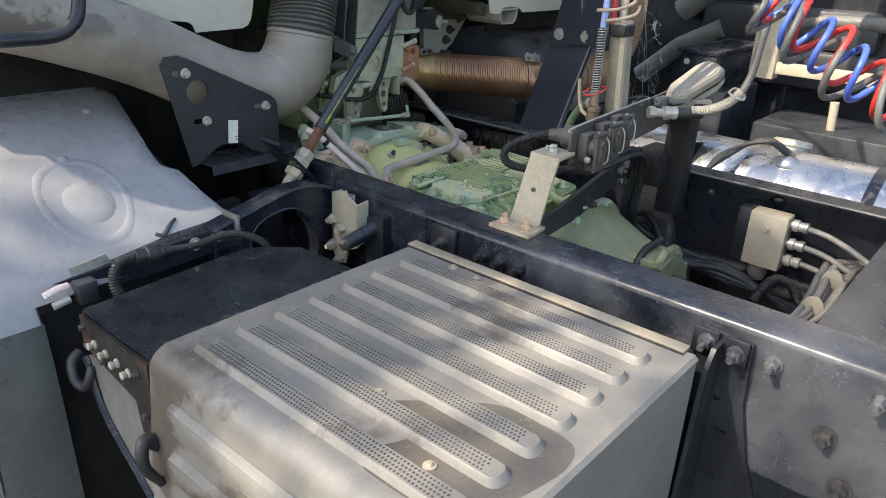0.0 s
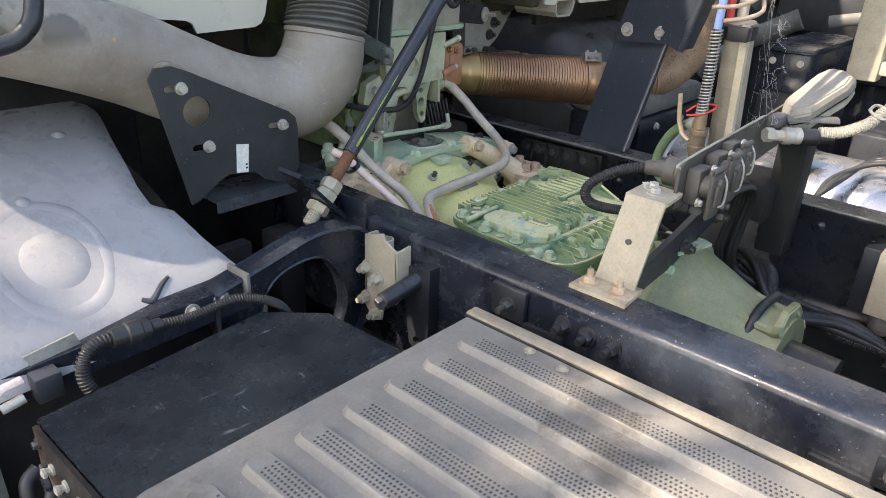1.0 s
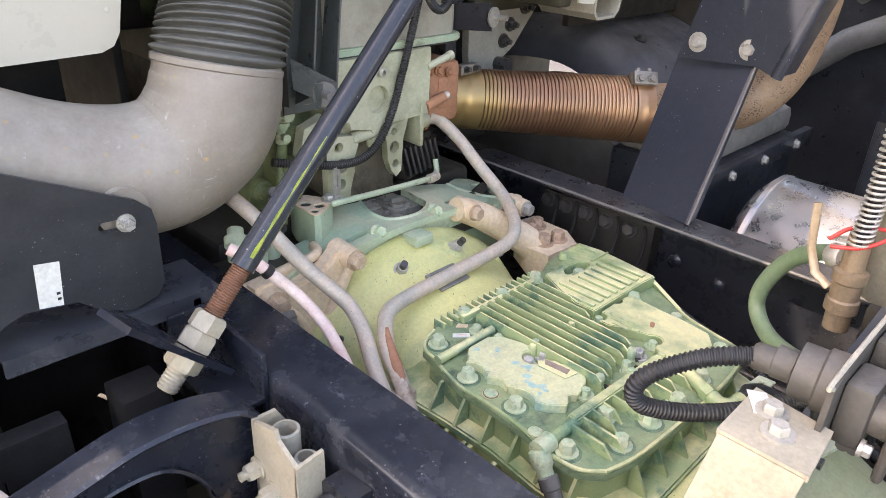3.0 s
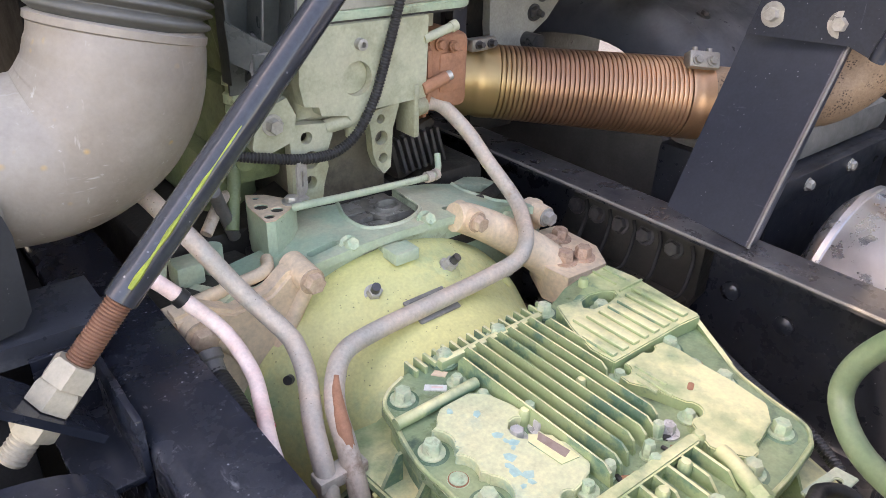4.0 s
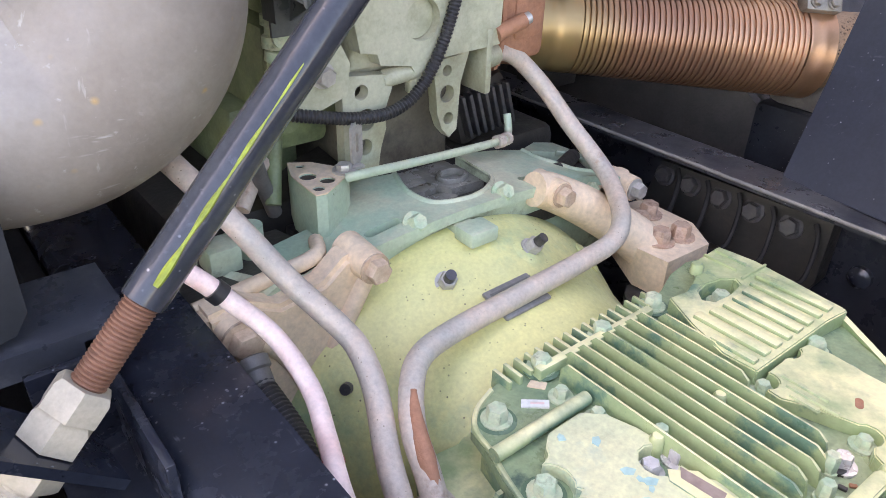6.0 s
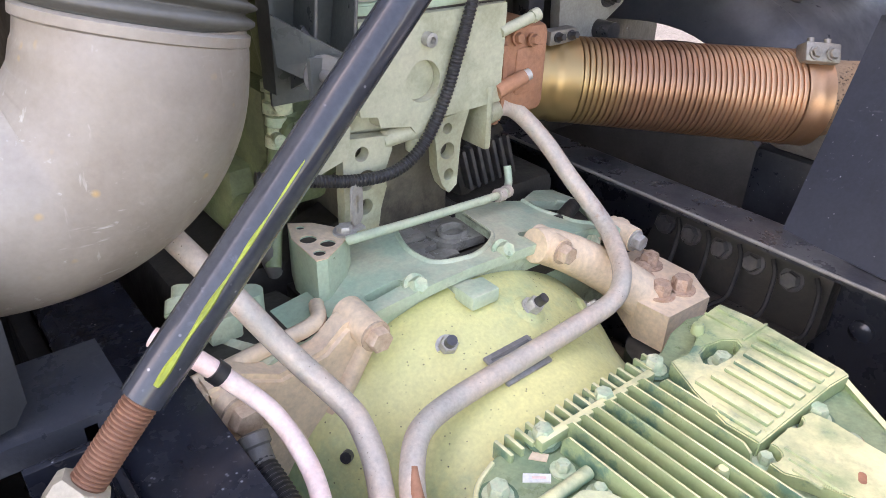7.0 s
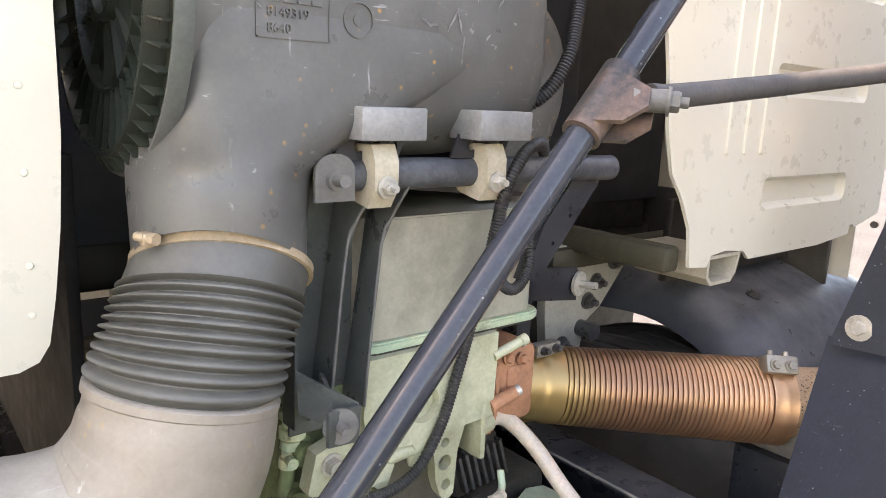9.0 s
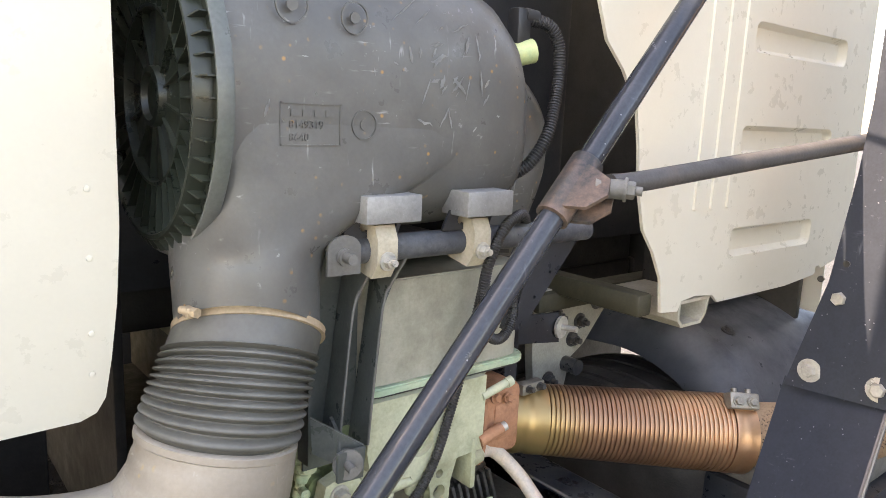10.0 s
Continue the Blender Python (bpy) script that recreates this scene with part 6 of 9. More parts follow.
box(bm, (0.094, 0.786, 1.095), (0.105, 0.835, 1.178), 0.004)
cyl(bm, (0.10, 0.80, 1.138), (0.122, 0.805, 1.139), 0.015)
part("flange", bm, BLOCK, cp)
bm = B()
tube(bm, [(-0.2175, 0.516, 0.9625), (-0.2285, 0.497, 0.9525), (-0.238, 0.47, 0.932), (-0.2405, 0.448, 0.905), (-0.2425, 0.437, 0.885)], lambda u: 0.0088 * (1 - 0.55 * abs(2 * u - 1)), 10)
part("bare_patch", bm, RUST, cp, "rust-brown bare patch")
bm = B()
box(bm, (-0.285, 0.440, 0.885), (-0.225, 0.464, 0.902), 0.004)
part("clip", bm, PIPE, cp)
cp2 = thing("heater_pipe", (-0.28, 0.6, 0.93), "grey steel pipe running down beside the gearbox", "pipe")
bm = B()
tube(bm, [(-0.325, 0.80, 1.13), (-0.315, 0.74, 1.115), (-0.29, 0.69, 1.075), (-0.262, 0.65, 1.025), (-0.235, 0.60, 0.985), (-0.232, 0.575, 0.972), (-0.240, 0.54, 0.955), (-0.262, 0.49, 0.93), (-0.272, 0.45, 0.89), (-0.275, 0.43, 0.80)], 0.0115, 16)
part("pipe", bm, PIPE, cp2)
ph = thing("pink_hose", (-0.33, 0.55, 0.97), "faded pink hose tucked beside the chassis rail", "hose")
bm = B()
tube(bm, [(-0.372, 0.66, 1.085), (-0.352, 0.64, 1.07), (-0.330, 0.625, 1.045), (-0.303, 0.600, 1.01), (-0.298, 0.55, 0.985), (-0.312, 0.50, 0.975), (-0.325, 0.46, 0.965), (-0.33, 0.42, 0.93)], 0.0085, 14)
part("hose", bm, PINK, ph)
bm = B()
tube(bm, [(-0.338, 0.630, 1.055), (-0.332, 0.627, 1.047)], 0.0105, 12)
part("sleeve", bm, LOOM, ph)
bm = B()
corrugated(bm, [(-0.318, 0.60, 0.96), (-0.318, 0.55, 0.95), (-0.325, 0.50, 0.94), (-0.33, 0.44, 0.90)], 0.010, 0.005)
part("conduit", bm, LOOM, ph)
bm = B()
lathe(bm, [(0.008, 0), (0.012, 0.002), (0.012, 0.016), (0.0145, 0.018), (0.0145, 0.028), (0.010, 0.030)], (-0.318, 0.60, 0.958), (0.05, 0.6, 0.5), 16)
part("connector", bm, GREYCAST, ph, "grey connector")
bm = B()
lathe(bm, [(0.0085, 0), (0.0092, 0.0005), (0.0092, 0.0035), (0.0085, 0.004)], (-0.318, 0.482, 0.9705), (-0.3, -0.9, -0.25), 16)
part("red_band", bm, RED, ph, "thin red band")
gp = thing("oil_line", (0.0, 0.78, 1.03), "thin mint green steel oil line across the housing", "pipe")
bm = B()
tube(bm, [(-0.132, 0.755, 1.052), (-0.115, 0.752, 1.053), (0.0, 0.766, 1.040), (0.115, 0.778, 1.030), (0.14, 0.79, 1.027), (0.155, 0.80, 1.03), (0.160, 0.81, 1.05)], 0.0055, 12)
part("pipe", bm, MINT, gp)
bm = B()
lathe(bm, [(0.009, 0), (0.009, 0.012), (0.007, 0.014)], (0.113, 0.778, 1.030), (0.9, 0.1, -0.08), 12)
lathe(bm, [(0.009, 0), (0.009, 0.008)], (0.133, 0.783, 1.028), (0.9, 0.25, -0.08), 12)
part("union_nut", bm, PIPE, gp)
lc = thing("wiring_conduit", (-0.05, 0.78, 1.1), "black corrugated wiring conduit hanging over the engine", "conduit")
bm = B()
corrugated(bm, [(0.095, 0.775, 1.45), (0.082, 0.778, 1.38), (0.062, 0.78, 1.30), (0.04, 0.78, 1.23), (0.018, 0.78, 1.17), (-0.012, 0.78, 1.125), (-0.05, 0.78, 1.105), (-0.098, 0.78, 1.106), (-0.155, 0.785, 1.118), (-0.21, 0.80, 1.13)], 0.0062, 0.0045, 0.0012)
part("conduit", bm, LOOM, lc)


# ---- intake duct, bellows and air filter ----
idt = thing("intake_duct", (-0.6, 0.72, 1.09), "dusty grey plastic air intake duct with a wide elbow", "duct")
DP = [(-0.3175, 0.7395, 1.312), (-0.322, 0.738, 1.285), (-0.334, 0.738, 1.248), (-0.360, 0.742, 1.213), (-0.40, 0.748, 1.190), (-0.46, 0.752, 1.188), (-0.54, 0.757, 1.207), (-0.64, 0.762, 1.252), (-0.74, 0.765, 1.302), (-0.86, 0.765, 1.350), (-1.0, 0.767, 1.395), (-1.2, 0.77, 1.44)]
bm = B()
sweep(bm, curve(DP, 8), lambda u: 0.0812 + 0.0045 * min(1, u * 4) + 0.003 * math.sin(min(u * 3, 1) * math.pi) - 0.012 * max(0, u - 0.4), 40)
part("duct", bm, DUCT, idt)
bm = B()
lathe(bm, [(0.0815, 0), (0.0848, 0.002), (0.0848, 0.009), (0.0815, 0.011)], (-0.319, 0.739, 1.303), (0.24, 0.06, 1), 40)
part("collar", bm, DUCT, idt)
bm = B()
for k in range(6):
    box(bm, (-0.3045, 0.6585 + k * 0.0012, 1.267 - k * 0.0075), (-0.3005, 0.667, 1.2715 - k * 0.0075))
part("moulded_mark", bm, DUCT, idt, "illegible moulded marking")

hb = thing("bellows_hose", (-0.31, 0.735, 1.30), "black ribbed rubber bellows between duct and air filter", "hose")
H0, H1 = Vector((-0.3165, 0.741, 1.312)), Vector((-0.2645, 0.775, 1.410))
ax = Vector((0.35, 0.58, 1.0)).normalized()
A0 = Vector((0.24, 0.06, 1.0)).normalized()


def bellow_r(u):
    """Crests that crowd towards the top, then a plain cuff."""
    if u > 0.76:
        return 0.0815
    v = (u / 0.76) ** 1.3
    crest = 0.0868 - 0.002 * u
    return crest - 0.0085 * (0.5 + 0.5 * math.cos(2 * math.pi * 9.5 * v)) ** 1.4


bm = B()
rings = []
for k in range(161):
    u = k / 160
    n_ = A0.lerp(ax, u ** 1.15).normalized()
    side = n_.cross(Vector((0, 1, 0))).normalized()
    up_ = side.cross(n_)
    c = H0 + (H1 - H0) * u + Vector((-0.003, -0.004, 0)) * math.sin(math.pi * u)
    r = bellow_r(u)
    rings.append([bm.verts.new(c + (side * math.cos(a) + up_ * math.sin(a)) * r) for a in np.linspace(0, 2 * math.pi, 57)[:-1]])
for p, q in zip(rings, rings[1:]):
    for k in range(56):
        bm.faces.new((p[k], p[(k + 1) % 56], q[(k + 1) % 56], q[k]))
bmesh.ops.recalc_face_normals(bm, faces=bm.faces[:])
part("bellows", bm, RUBBER, hb)
bm = B()
lathe(bm, [(0.0810, 0), (0.0840, 0.0005), (0.0833, 0.0045), (0.0840, 0.0085), (0.0810, 0.009)], H1 - ax * 0.009, ax, 56)
bnd = part("hose_clamp", bm, CLAMP, hb, "tan steel hose clamp")
bm = B()
c = H1 - ax * 0.004 + Vector((-0.079, -0.028, 0.043))
cyl(bm, c + Vector((-0.004, 0.008, 0)), c + Vector((0.004, -0.010, 0)), 0.0042, n=14)
cyl(bm, c + Vector((0.003, -0.008, 0)), c + Vector((0.0055, -0.0135, 0)), 0.0055, n=6)
box(bm, c + Vector((-0.003, -0.006, -0.007)), c + Vector((0.006, 0.008, 0.004)), 0.0015)
part("worm_screw", bm, CLAMP, bnd)

af = thing("air_filter", (-0.1, 0.86, 1.49), "scratched dark grey plastic air filter housing with ribbed end cap", "air filter")
FC = (0.862, 1.672)


def ovals(bm, rows, n=48, power=2.6):
    """Lofts rounded sections along x: (x, half depth, half height, centre y, centre z)."""
    rings = []
    for x, hy, hz, cy, cz in rows:
        row = []
        for k in range(n):
            a = 2 * math.pi * k / n
            c, s = math.cos(a), math.sin(a)
            row.append(bm.verts.new((x, cy + hy * math.copysign(abs(c) ** (2 / power), c), cz + hz * math.copysign(abs(s) ** (2 / power), s))))
        rings.append(row)
    for p, q in zip(rings, rings[1:]):
        for k in range(n):
            bm.faces.new((p[k], p[(k + 1) % n], q[(k + 1) % n], q[k]))
    bm.faces.new(rings[0][::-1])
    bm.faces.new(rings[-1])


bm = B()
ovals(bm, [(-0.315, 0.146, 0.165, *FC), (-0.30, 0.147, 0.167, *FC), (-0.1, 0.147, 0.168, *FC), (0.02, 0.146, 0.163, FC[0], FC[1] - 0.002), (0.065, 0.143, 0.152, FC[0], FC[1] - 0.008), (0.098, 0.136, 0.134, FC[0], FC[1] - 0.018), (0.117, 0.124, 0.115, FC[0], FC[1] - 0.028), (0.127, 0.105, 0.095, FC[0], FC[1] - 0.036)], power=2.9)
fb = part("body", bm, FILTER, af)
bm = B()
rows = []
NECK = [(1.405, -0.3445, -0.1865, 0.6955, 0.8545), (1.425, -0.344, -0.186, 0.696, 0.862), (1.450, -0.343, -0.185, 0.697, 0.870), (1.475, -0.342, -0.181, 0.699, 0.88), (1.500, -0.340, -0.171, 0.702, 0.89), (1.520, -0.336, -0.152, 0.7052, 0.90), (1.540, -0.330, -0.122, 0.708, 0.90), (1.562, -0.326, -0.066, 0.7108, 0.90), (1.585, -0.320, -0.015, 0.7132, 0.90), (1.61, -0.318, 0.045, 0.7146, 0.90), (1.64, -0.317, 0.085, 0.7156, 0.90), (1.67, -0.316, 0.095, 0.7185, 0.90)]
for z, xl, xr, yf, yb in NECK:
    lean = max(0.0, 1 - (z - 1.405) / 0.11)
    xc = -0.2645 + 0.12 * max(0.0, z - 1.50)
    row = []
    for a in np.linspace(0, 2 * math.pi, 65)[:-1]:
        e = 2 / (2 + 4 * min(1.0, max(0.0, (z - 1.50) / 0.11)))
        ca, sa = math.copysign(abs(math.cos(a)) ** e, math.cos(a)), math.copysign(abs(math.sin(a)) ** e, math.sin(a))
        dx = ((xr - xc) if ca > 0 else (xc - xl)) * ca
        dy = (yb - yf) / 2 * sa
        row.append(bm.verts.new((xc + dx, (yf + yb) / 2 + dy, z - (dx * ax.x + dy * ax.y) / ax.z * lean)))
    rows.append(row)
for p, q in zip(rows, rows[1:]):
    for k in range(64):
        bm.faces.new((p[k], p[(k + 1) % 64], q[(k + 1) % 64], q[k]))
part("neck", bm, FILTER, af)
CC = Vector((-0.315, 0.858, 1.662))
bm = B()
lathe(bm, [(0.165, 0), (0.1725, 0.002), (0.1735, 0.004), (0.1735, 0.0165), (0.1725, 0.0185), (0.1695, 0.0185), (0.1685, 0.014)], CC, (-1, 0, 0), 72)
part("cap_rim", bm, CAP_RIM, af, "smooth grey rim band of the cap")
bm = B()
lathe(bm, [(0.169, 0.015), (0.158, 0.017), (0.1555, 0.033), (0.1545, 0.035), (0.150, 0.035), (0.1485, 0.033), (0.147, 0.022), (0.098, 0.017), (0.0965, 0.026), (0.093, 0.026), (0.0915, 0.012), (0.034, 0.018), (0.032, 0.026), (0.026, 0.027), (0.024, 0.020), (0.004, 0.020)], CC, (-1, 0, 0), 72)
cap = part("end_cap", bm, CAP, af, "ribbed round black cap")


def fin(name, a, r0, r1, d0, d1, d2, w):
    """Thin radial fin between two radii of the cap."""
    bm = B()
    c, s = math.cos(a), math.sin(a)
    for_ = Vector((0, c, s))
    t_ = Vector((0, -s, c)) * (w / 2)
    pts = [for_ * r0 + Vector((-d0, 0, 0)), for_ * r1 + Vector((-d0, 0, 0)), for_ * r1 + Vector((-d2, 0, 0)), for_ * r0 + Vector((-d1, 0, 0))]
    lo_ = [bm.verts.new(CC + p - t_) for p in pts]
    hi_ = [bm.verts.new(CC + p + t_) for p in pts]
    bm.faces.new(lo_[::-1])
    bm.faces.new(hi_)
    for k in range(4):
        bm.faces.new((lo_[k], lo_[(k + 1) % 4], hi_[(k + 1) % 4], hi_[k]))
    bmesh.ops.recalc_face_normals(bm, faces=bm.faces[:])
    part(name, bm, CAP, cap, smooth=False)


for k in range(52):
    fin("rim_tooth", 2 * math.pi * k / 52, 0.155, 0.168, 0.017, 0.033, 0.0255, 0.0018)
for k in range(36):
    fin("rib", 2 * math.pi * k / 36, 0.096, 0.149, 0.014, 0.026, 0.032, 0.0022)
for k in range(12):
    fin("inner_rib", 2 * math.pi * (k + 0.4) / 12, 0.030, 0.094, 0.012, 0.021, 0.0225, 0.0022)
# moulded marks on the body
fy = FC[0] - 0.147
bm = B()
x0, x1, z0, z1 = -0.258, -0.187, 1.618, 1.662
for lo, hi in (((x0, z0), (x1, z0 + 0.0015)), ((x0, z1 - 0.0015), (x1, z1)), ((x0, z0), (x0 + 0.0015, z1)), ((x1 - 0.0015, z0), (x1, z1))):
    box(bm, (lo[0], fy - 0.0012, lo[1]), (hi[0], fy + 0.002, hi[1]))
for k in range(4):
    box(bm, (-0.246 + k * 0.0135, fy - 0.0012, 1.648), (-0.236 + k * 0.0135, fy + 0.002, 1.655))
part("moulded_plate", bm, FILTER, fb, "moulded frame with plain maker's mark")


def words(text, at, size, depth, material, parent, turn=(90, 0, 0), name="moulded_text"):
    cu = bpy.data.curves.new(name, 'FONT')
    cu.body, cu.size, cu.extrude = text, size, depth
    tmp = bpy.data.objects.new("tmp", cu)
    scene.collection.objects.link(tmp)
    bpy.context.view_layer.update()
    me = bpy.data.meshes.new_from_object(tmp.evaluated_get(bpy.context.evaluated_depsgraph_get()))
    bpy.data.objects.remove(tmp)
    bpy.data.curves.remove(cu)
    me.transform(Matrix.Translation(at) @ Euler([radians(a) for a in turn]).to_matrix().to_4x4())
    me.name = name
    me.materials.clear()
    me.materials.append(material)
    ob = new(name, me)
    ob.parent = parent
    if parent.type == 'EMPTY':
        ob.location = -parent.location
    return ob


words("8149319", (-0.248, fy - 0.0005, 1.636), 0.0115, 0.001, FILTER, fb)
words("8640", (-0.248, fy - 0.0005, 1.623), 0.0115, 0.001, FILTER, fb)
for x, z, r in ((-0.157, 1.641, 0.0165), (-0.245, 1.757, 0.0185), (-0.172, 1.752, 0.017)):
    bm = B()
    plate(bm, ring(x, z, r, 24), XZ(fy + 0.001), 0.0022, [ring(x, z, r - 0.0018, 24)])
    plate(bm, ring(x, z, r * 0.35, 14), XZ(fy + 0.001), 0.002)
    part("moulded_ring", bm, FILTER, fb)
random.seed(77)
SCUFF = surface("pale_scuffed_plastic", (0.30, 0.30, 0.29), (0.42, 0.42, 0.41), 0.6, scale=90, bump=0.1)


def scuff(x, z, length, wide, tilt):
    """A pale scratch that lies on the filter's rounded front."""
    c, s_ = math.cos(radians(tilt)), math.sin(radians(tilt))
    bm = B()
    rows = []
    n = 6
    for k in range(n + 1):
        u = k / n
        w = wide * (0.25 + math.sin(math.pi * u)) * random.uniform(0.6, 1.2)
        px, pz = x + (u - 0.5) * length * c, z + (u - 0.5) * length * s_ + random.uniform(-1, 1) * wide * 0.5
        y = FC[0] - 0.147 * (1 - min(0.99, abs((pz - FC[1]) / 0.168)) ** 2.9) ** (1 / 2.9) - 0.0004
        rows.append([bm.verts.new((px - s_ * w / 2, y, pz + c * w / 2)), bm.verts.new((px + s_ * w / 2, y, pz - c * w / 2))])
    for p, q in zip(rows, rows[1:]):
        bm.faces.new((p[0], p[1], q[1], q[0]))
    bmesh.ops.solidify(bm, geom=bm.faces[:], thickness=0.0003)
    part("scuff", bm, SCUFF, fb, "pale scratch")


for x, z, l, w, a in ((-0.10, 1.770, 0.045, 0.0022, 35), (-0.075, 1.765, 0.03, 0.0018, 40), (-0.165, 1.792, 0.03, 0.0022, 42), (-0.02, 1.758, 0.03, 0.0016, 25), (-0.235, 1.612, 0.02, 0.004, 5), (-0.25, 1.60, 0.012, 0.003, 20), (-0.272, 1.655, 0.016, 0.003, 70), (-0.28, 1.60, 0.02, 0.002, 100)):
    scuff(x, z, l, w, a)
for k in range(26):
    scuff(random.gauss(-0.035, 0.035), random.gauss(1.69, 0.030), random.uniform(0.008, 0.032), random.uniform(0.0012, 0.0042), random.gauss(55, 40))
for k in range(16):
    scuff(random.uniform(-0.28, 0.06), random.uniform(1.58, 1.78), random.uniform(0.003, 0.008), random.uniform(0.001, 0.002), random.uniform(0, 180))
# outlet behind the right end
bm = B()
tube(bm, [(0.10, 0.90, 1.69), (0.17, 0.90, 1.68), (0.222, 0.90, 1.645), (0.236, 0.90, 1.60), (0.226, 0.90, 1.55), (0.20, 0.92, 1.45)], lambda u: 0.074 - 0.012 * u, 28)
part("outlet", bm, FILTER, af)
for u in (1.582, 1.566):
    bm = B()
    lathe(bm, [(0.062, 0), (0.066, 0.002), (0.066, 0.006), (0.062, 0.008)], (0.228, 0.90, u), (0.2, 0, 1), 28)
    part("outlet_band", bm, CAP, af)
bm = B()
cyl(bm, (0.15, 0.84, 1.74), (0.205, 0.82, 1.755), 0.018)
part("outlet_nipple", bm, GREEN, af, "pale green sensor")
g = thing("sensor_cable", (0.14, 0.83, 1.7), "black corrugated cable on the filter's end", "cable")
bm = B()
corrugated(bm, [(0.195, 0.83, 1.80), (0.235, 0.82, 1.795), (0.256, 0.815, 1.765), (0.254, 0.81, 1.72), (0.238, 0.80, 1.675), (0.215, 0.79, 1.63), (0.185, 0.80, 1.585), (0.15, 0.83, 1.56)], 0.0085, 0.0045, 0.0014)
part("conduit", bm, LOOM, g)
bm = B()
box(bm, (0.172, 0.82, 1.755), (0.20, 0.845, 1.815), 0.005)
cyl(bm, (0.19, 0.83, 1.805), (0.215, 0.828, 1.803), 0.012, n=14)
part("plug", bm, LOOM, g)

# filter carrier: pads, cross tube, clamps, channel post
fc = thing("filter_carrier", (0.0, 0.74, 1.17), "black steel carrier tube and channel post under the air filter", "bracket")
bm = B()
cyl(bm, (-0.178, 0.738, 1.497), (0.262, 0.742, 1.494), 0.0165, n=24)
part("cross_tube", bm, surface("worn_black_tube", (0.035, 0.04, 0.05), (0.06, 0.065, 0.075), 0.4, scale=18, stain=(0.16, 0.165, 0.17), stain_at=(0.5, 0.75), stain_scale=12, scratch=(0.3, 0.3, 0.3), bump=0.15), fc)
for x0, x1 in ((-0.162, -0.086), (-0.015, 0.062)):
    bm = B()
    box(bm, (x0, 0.698, 1.5325), (x1, 0.75, 1.564), 0.0015)
    pad = part("pad", bm, surface("worn_grey_pad", (0.24, 0.24, 0.235), (0.31, 0.31, 0.30), 0.5, metal=0.3, speck=(0.5, 0.5, 0.5), bump=0.2), fc, "light grey worn mounting pad")
    bm = B()
    plate(bm, [(x0 - 0.012, 1.512), (x1 - 0.012, 1.512), (x1, 1.538), (x0, 1.538)], XZ(0.735), 0.004, [ring(x0 + 0.018 + k * 0.02, 1.525, 0.006, 12) for k in range(3)])
    part("drilled_skirt", bm, BRACKET, fc)
    bm = B()
    xc = x0 + 0.036
    plate(bm, [(0.708, 1.512), (0.716, 1.528), (0.752, 1.528), (0.766, 1.50), (0.758, 1.472), (0.72, 1.465), (0.708, 1.484)], YZ(xc - 0.014), 0.028)
    cl = part("saddle_clamp", bm, CREAM, fc, "cream cast clamp")
    bm = B()
    bolt(bm, (xc, 0.708, 1.487), (0, -1, 0), 0.008, 0.008, 1.4, 0.006)
    part("bolt", bm, ZINC, cl)
bm = B()
plate(bm, [(-0.199, 1.474), (-0.156, 1.474), (-0.156, 1.503)] + [(-0.1775 + 0.0215 * math.cos(radians(a)), 1.503 + 0.0165 * math.sin(radians(a))) for a in range(15, 180, 15)] + [(-0.199, 1.503)], XZ(0.722), 0.004)
cyl(bm, (-0.178, 0.724, 1.495), (-0.178, 0.712, 1.495), 0.010, n=16)
cyl(bm, (-0.178, 0.716, 1.495), (-0.181, 0.694, 1.496), 0.006, n=12)
part("end_tab", bm, GREYCAST, fc, "bare grey tab with a stud")
# channel post: bent left flange, web and front flange
POSTSTEEL = surface("worn_post_paint", (0.060, 0.070, 0.066), (0.095, 0.106, 0.098), 0.34, stain=(0.10, 0.105, 0.095), stain_at=(0.52, 0.75), stain_scale=7, dust=(0.12, 0.12, 0.11), scratch=(0.2, 0.2, 0.19), bump=0.12)
for x, lean in ((-0.158, 0.0), (-0.115, 0.004)):
    bm = B()
    edge = [(0.730, 1.485), (0.746, 1.45), (0.752, 1.42), (0.753, 1.30), (0.755, 1.238)]
    plate(bm, edge + [(0.80, 1.215), (0.80, 1.485)], YZ(x), 0.004)
    for v in bm.verts:
        v.co.x += 0.22 * max(0.0, v.co.z - 1.40) + (v.co.z - 1.28) * 0.06
    pf = part("post_flange", bm, POSTSTEEL, fc)
    bm = B()
    tube(bm, [(x + 0.002 + 0.22 * max(0.0, z - 1.40) + (z - 1.28) * 0.06, y - 0.0005, z) for y, z in edge], 0.0017, 8)
    part("pale_edge", bm, GREYCAST, pf, "thin pale edge")
bm = B()
box(bm, (-0.182, 0.802, 1.20), (-0.105, 0.806, 1.485))
box(bm, (-0.190, 0.775, 1.22), (-0.186, 0.802, 1.485))
part("post_web", bm, POSTSTEEL, fc)
bm = B()
plate(bm, [(0.262, 1.508), (0.272, 1.49), (0.262, 1.475), (0.155, 1.35), (0.125, 1.35), (0.155, 1.42), (0.225, 1.50)], XZ(0.775), 0.02, [ring(0.205, 1.43, 0.003, 10), ring(0.175, 1.395, 0.003, 10)])
part("stay", bm, BRACKET, fc)
bm = B()
slab(bm, [(-0.208, 0.738, 1.303), (-0.157, 0.702, 1.270), (-0.160, 0.702, 1.232), (-0.205, 0.738, 1.258)], 0.004)
slab(bm, [(-0.157, 0.702, 1.270), (-0.200, 0.692, 1.276), (-0.200, 0.692, 1.240), (-0.160, 0.702, 1.232)], 0.004)
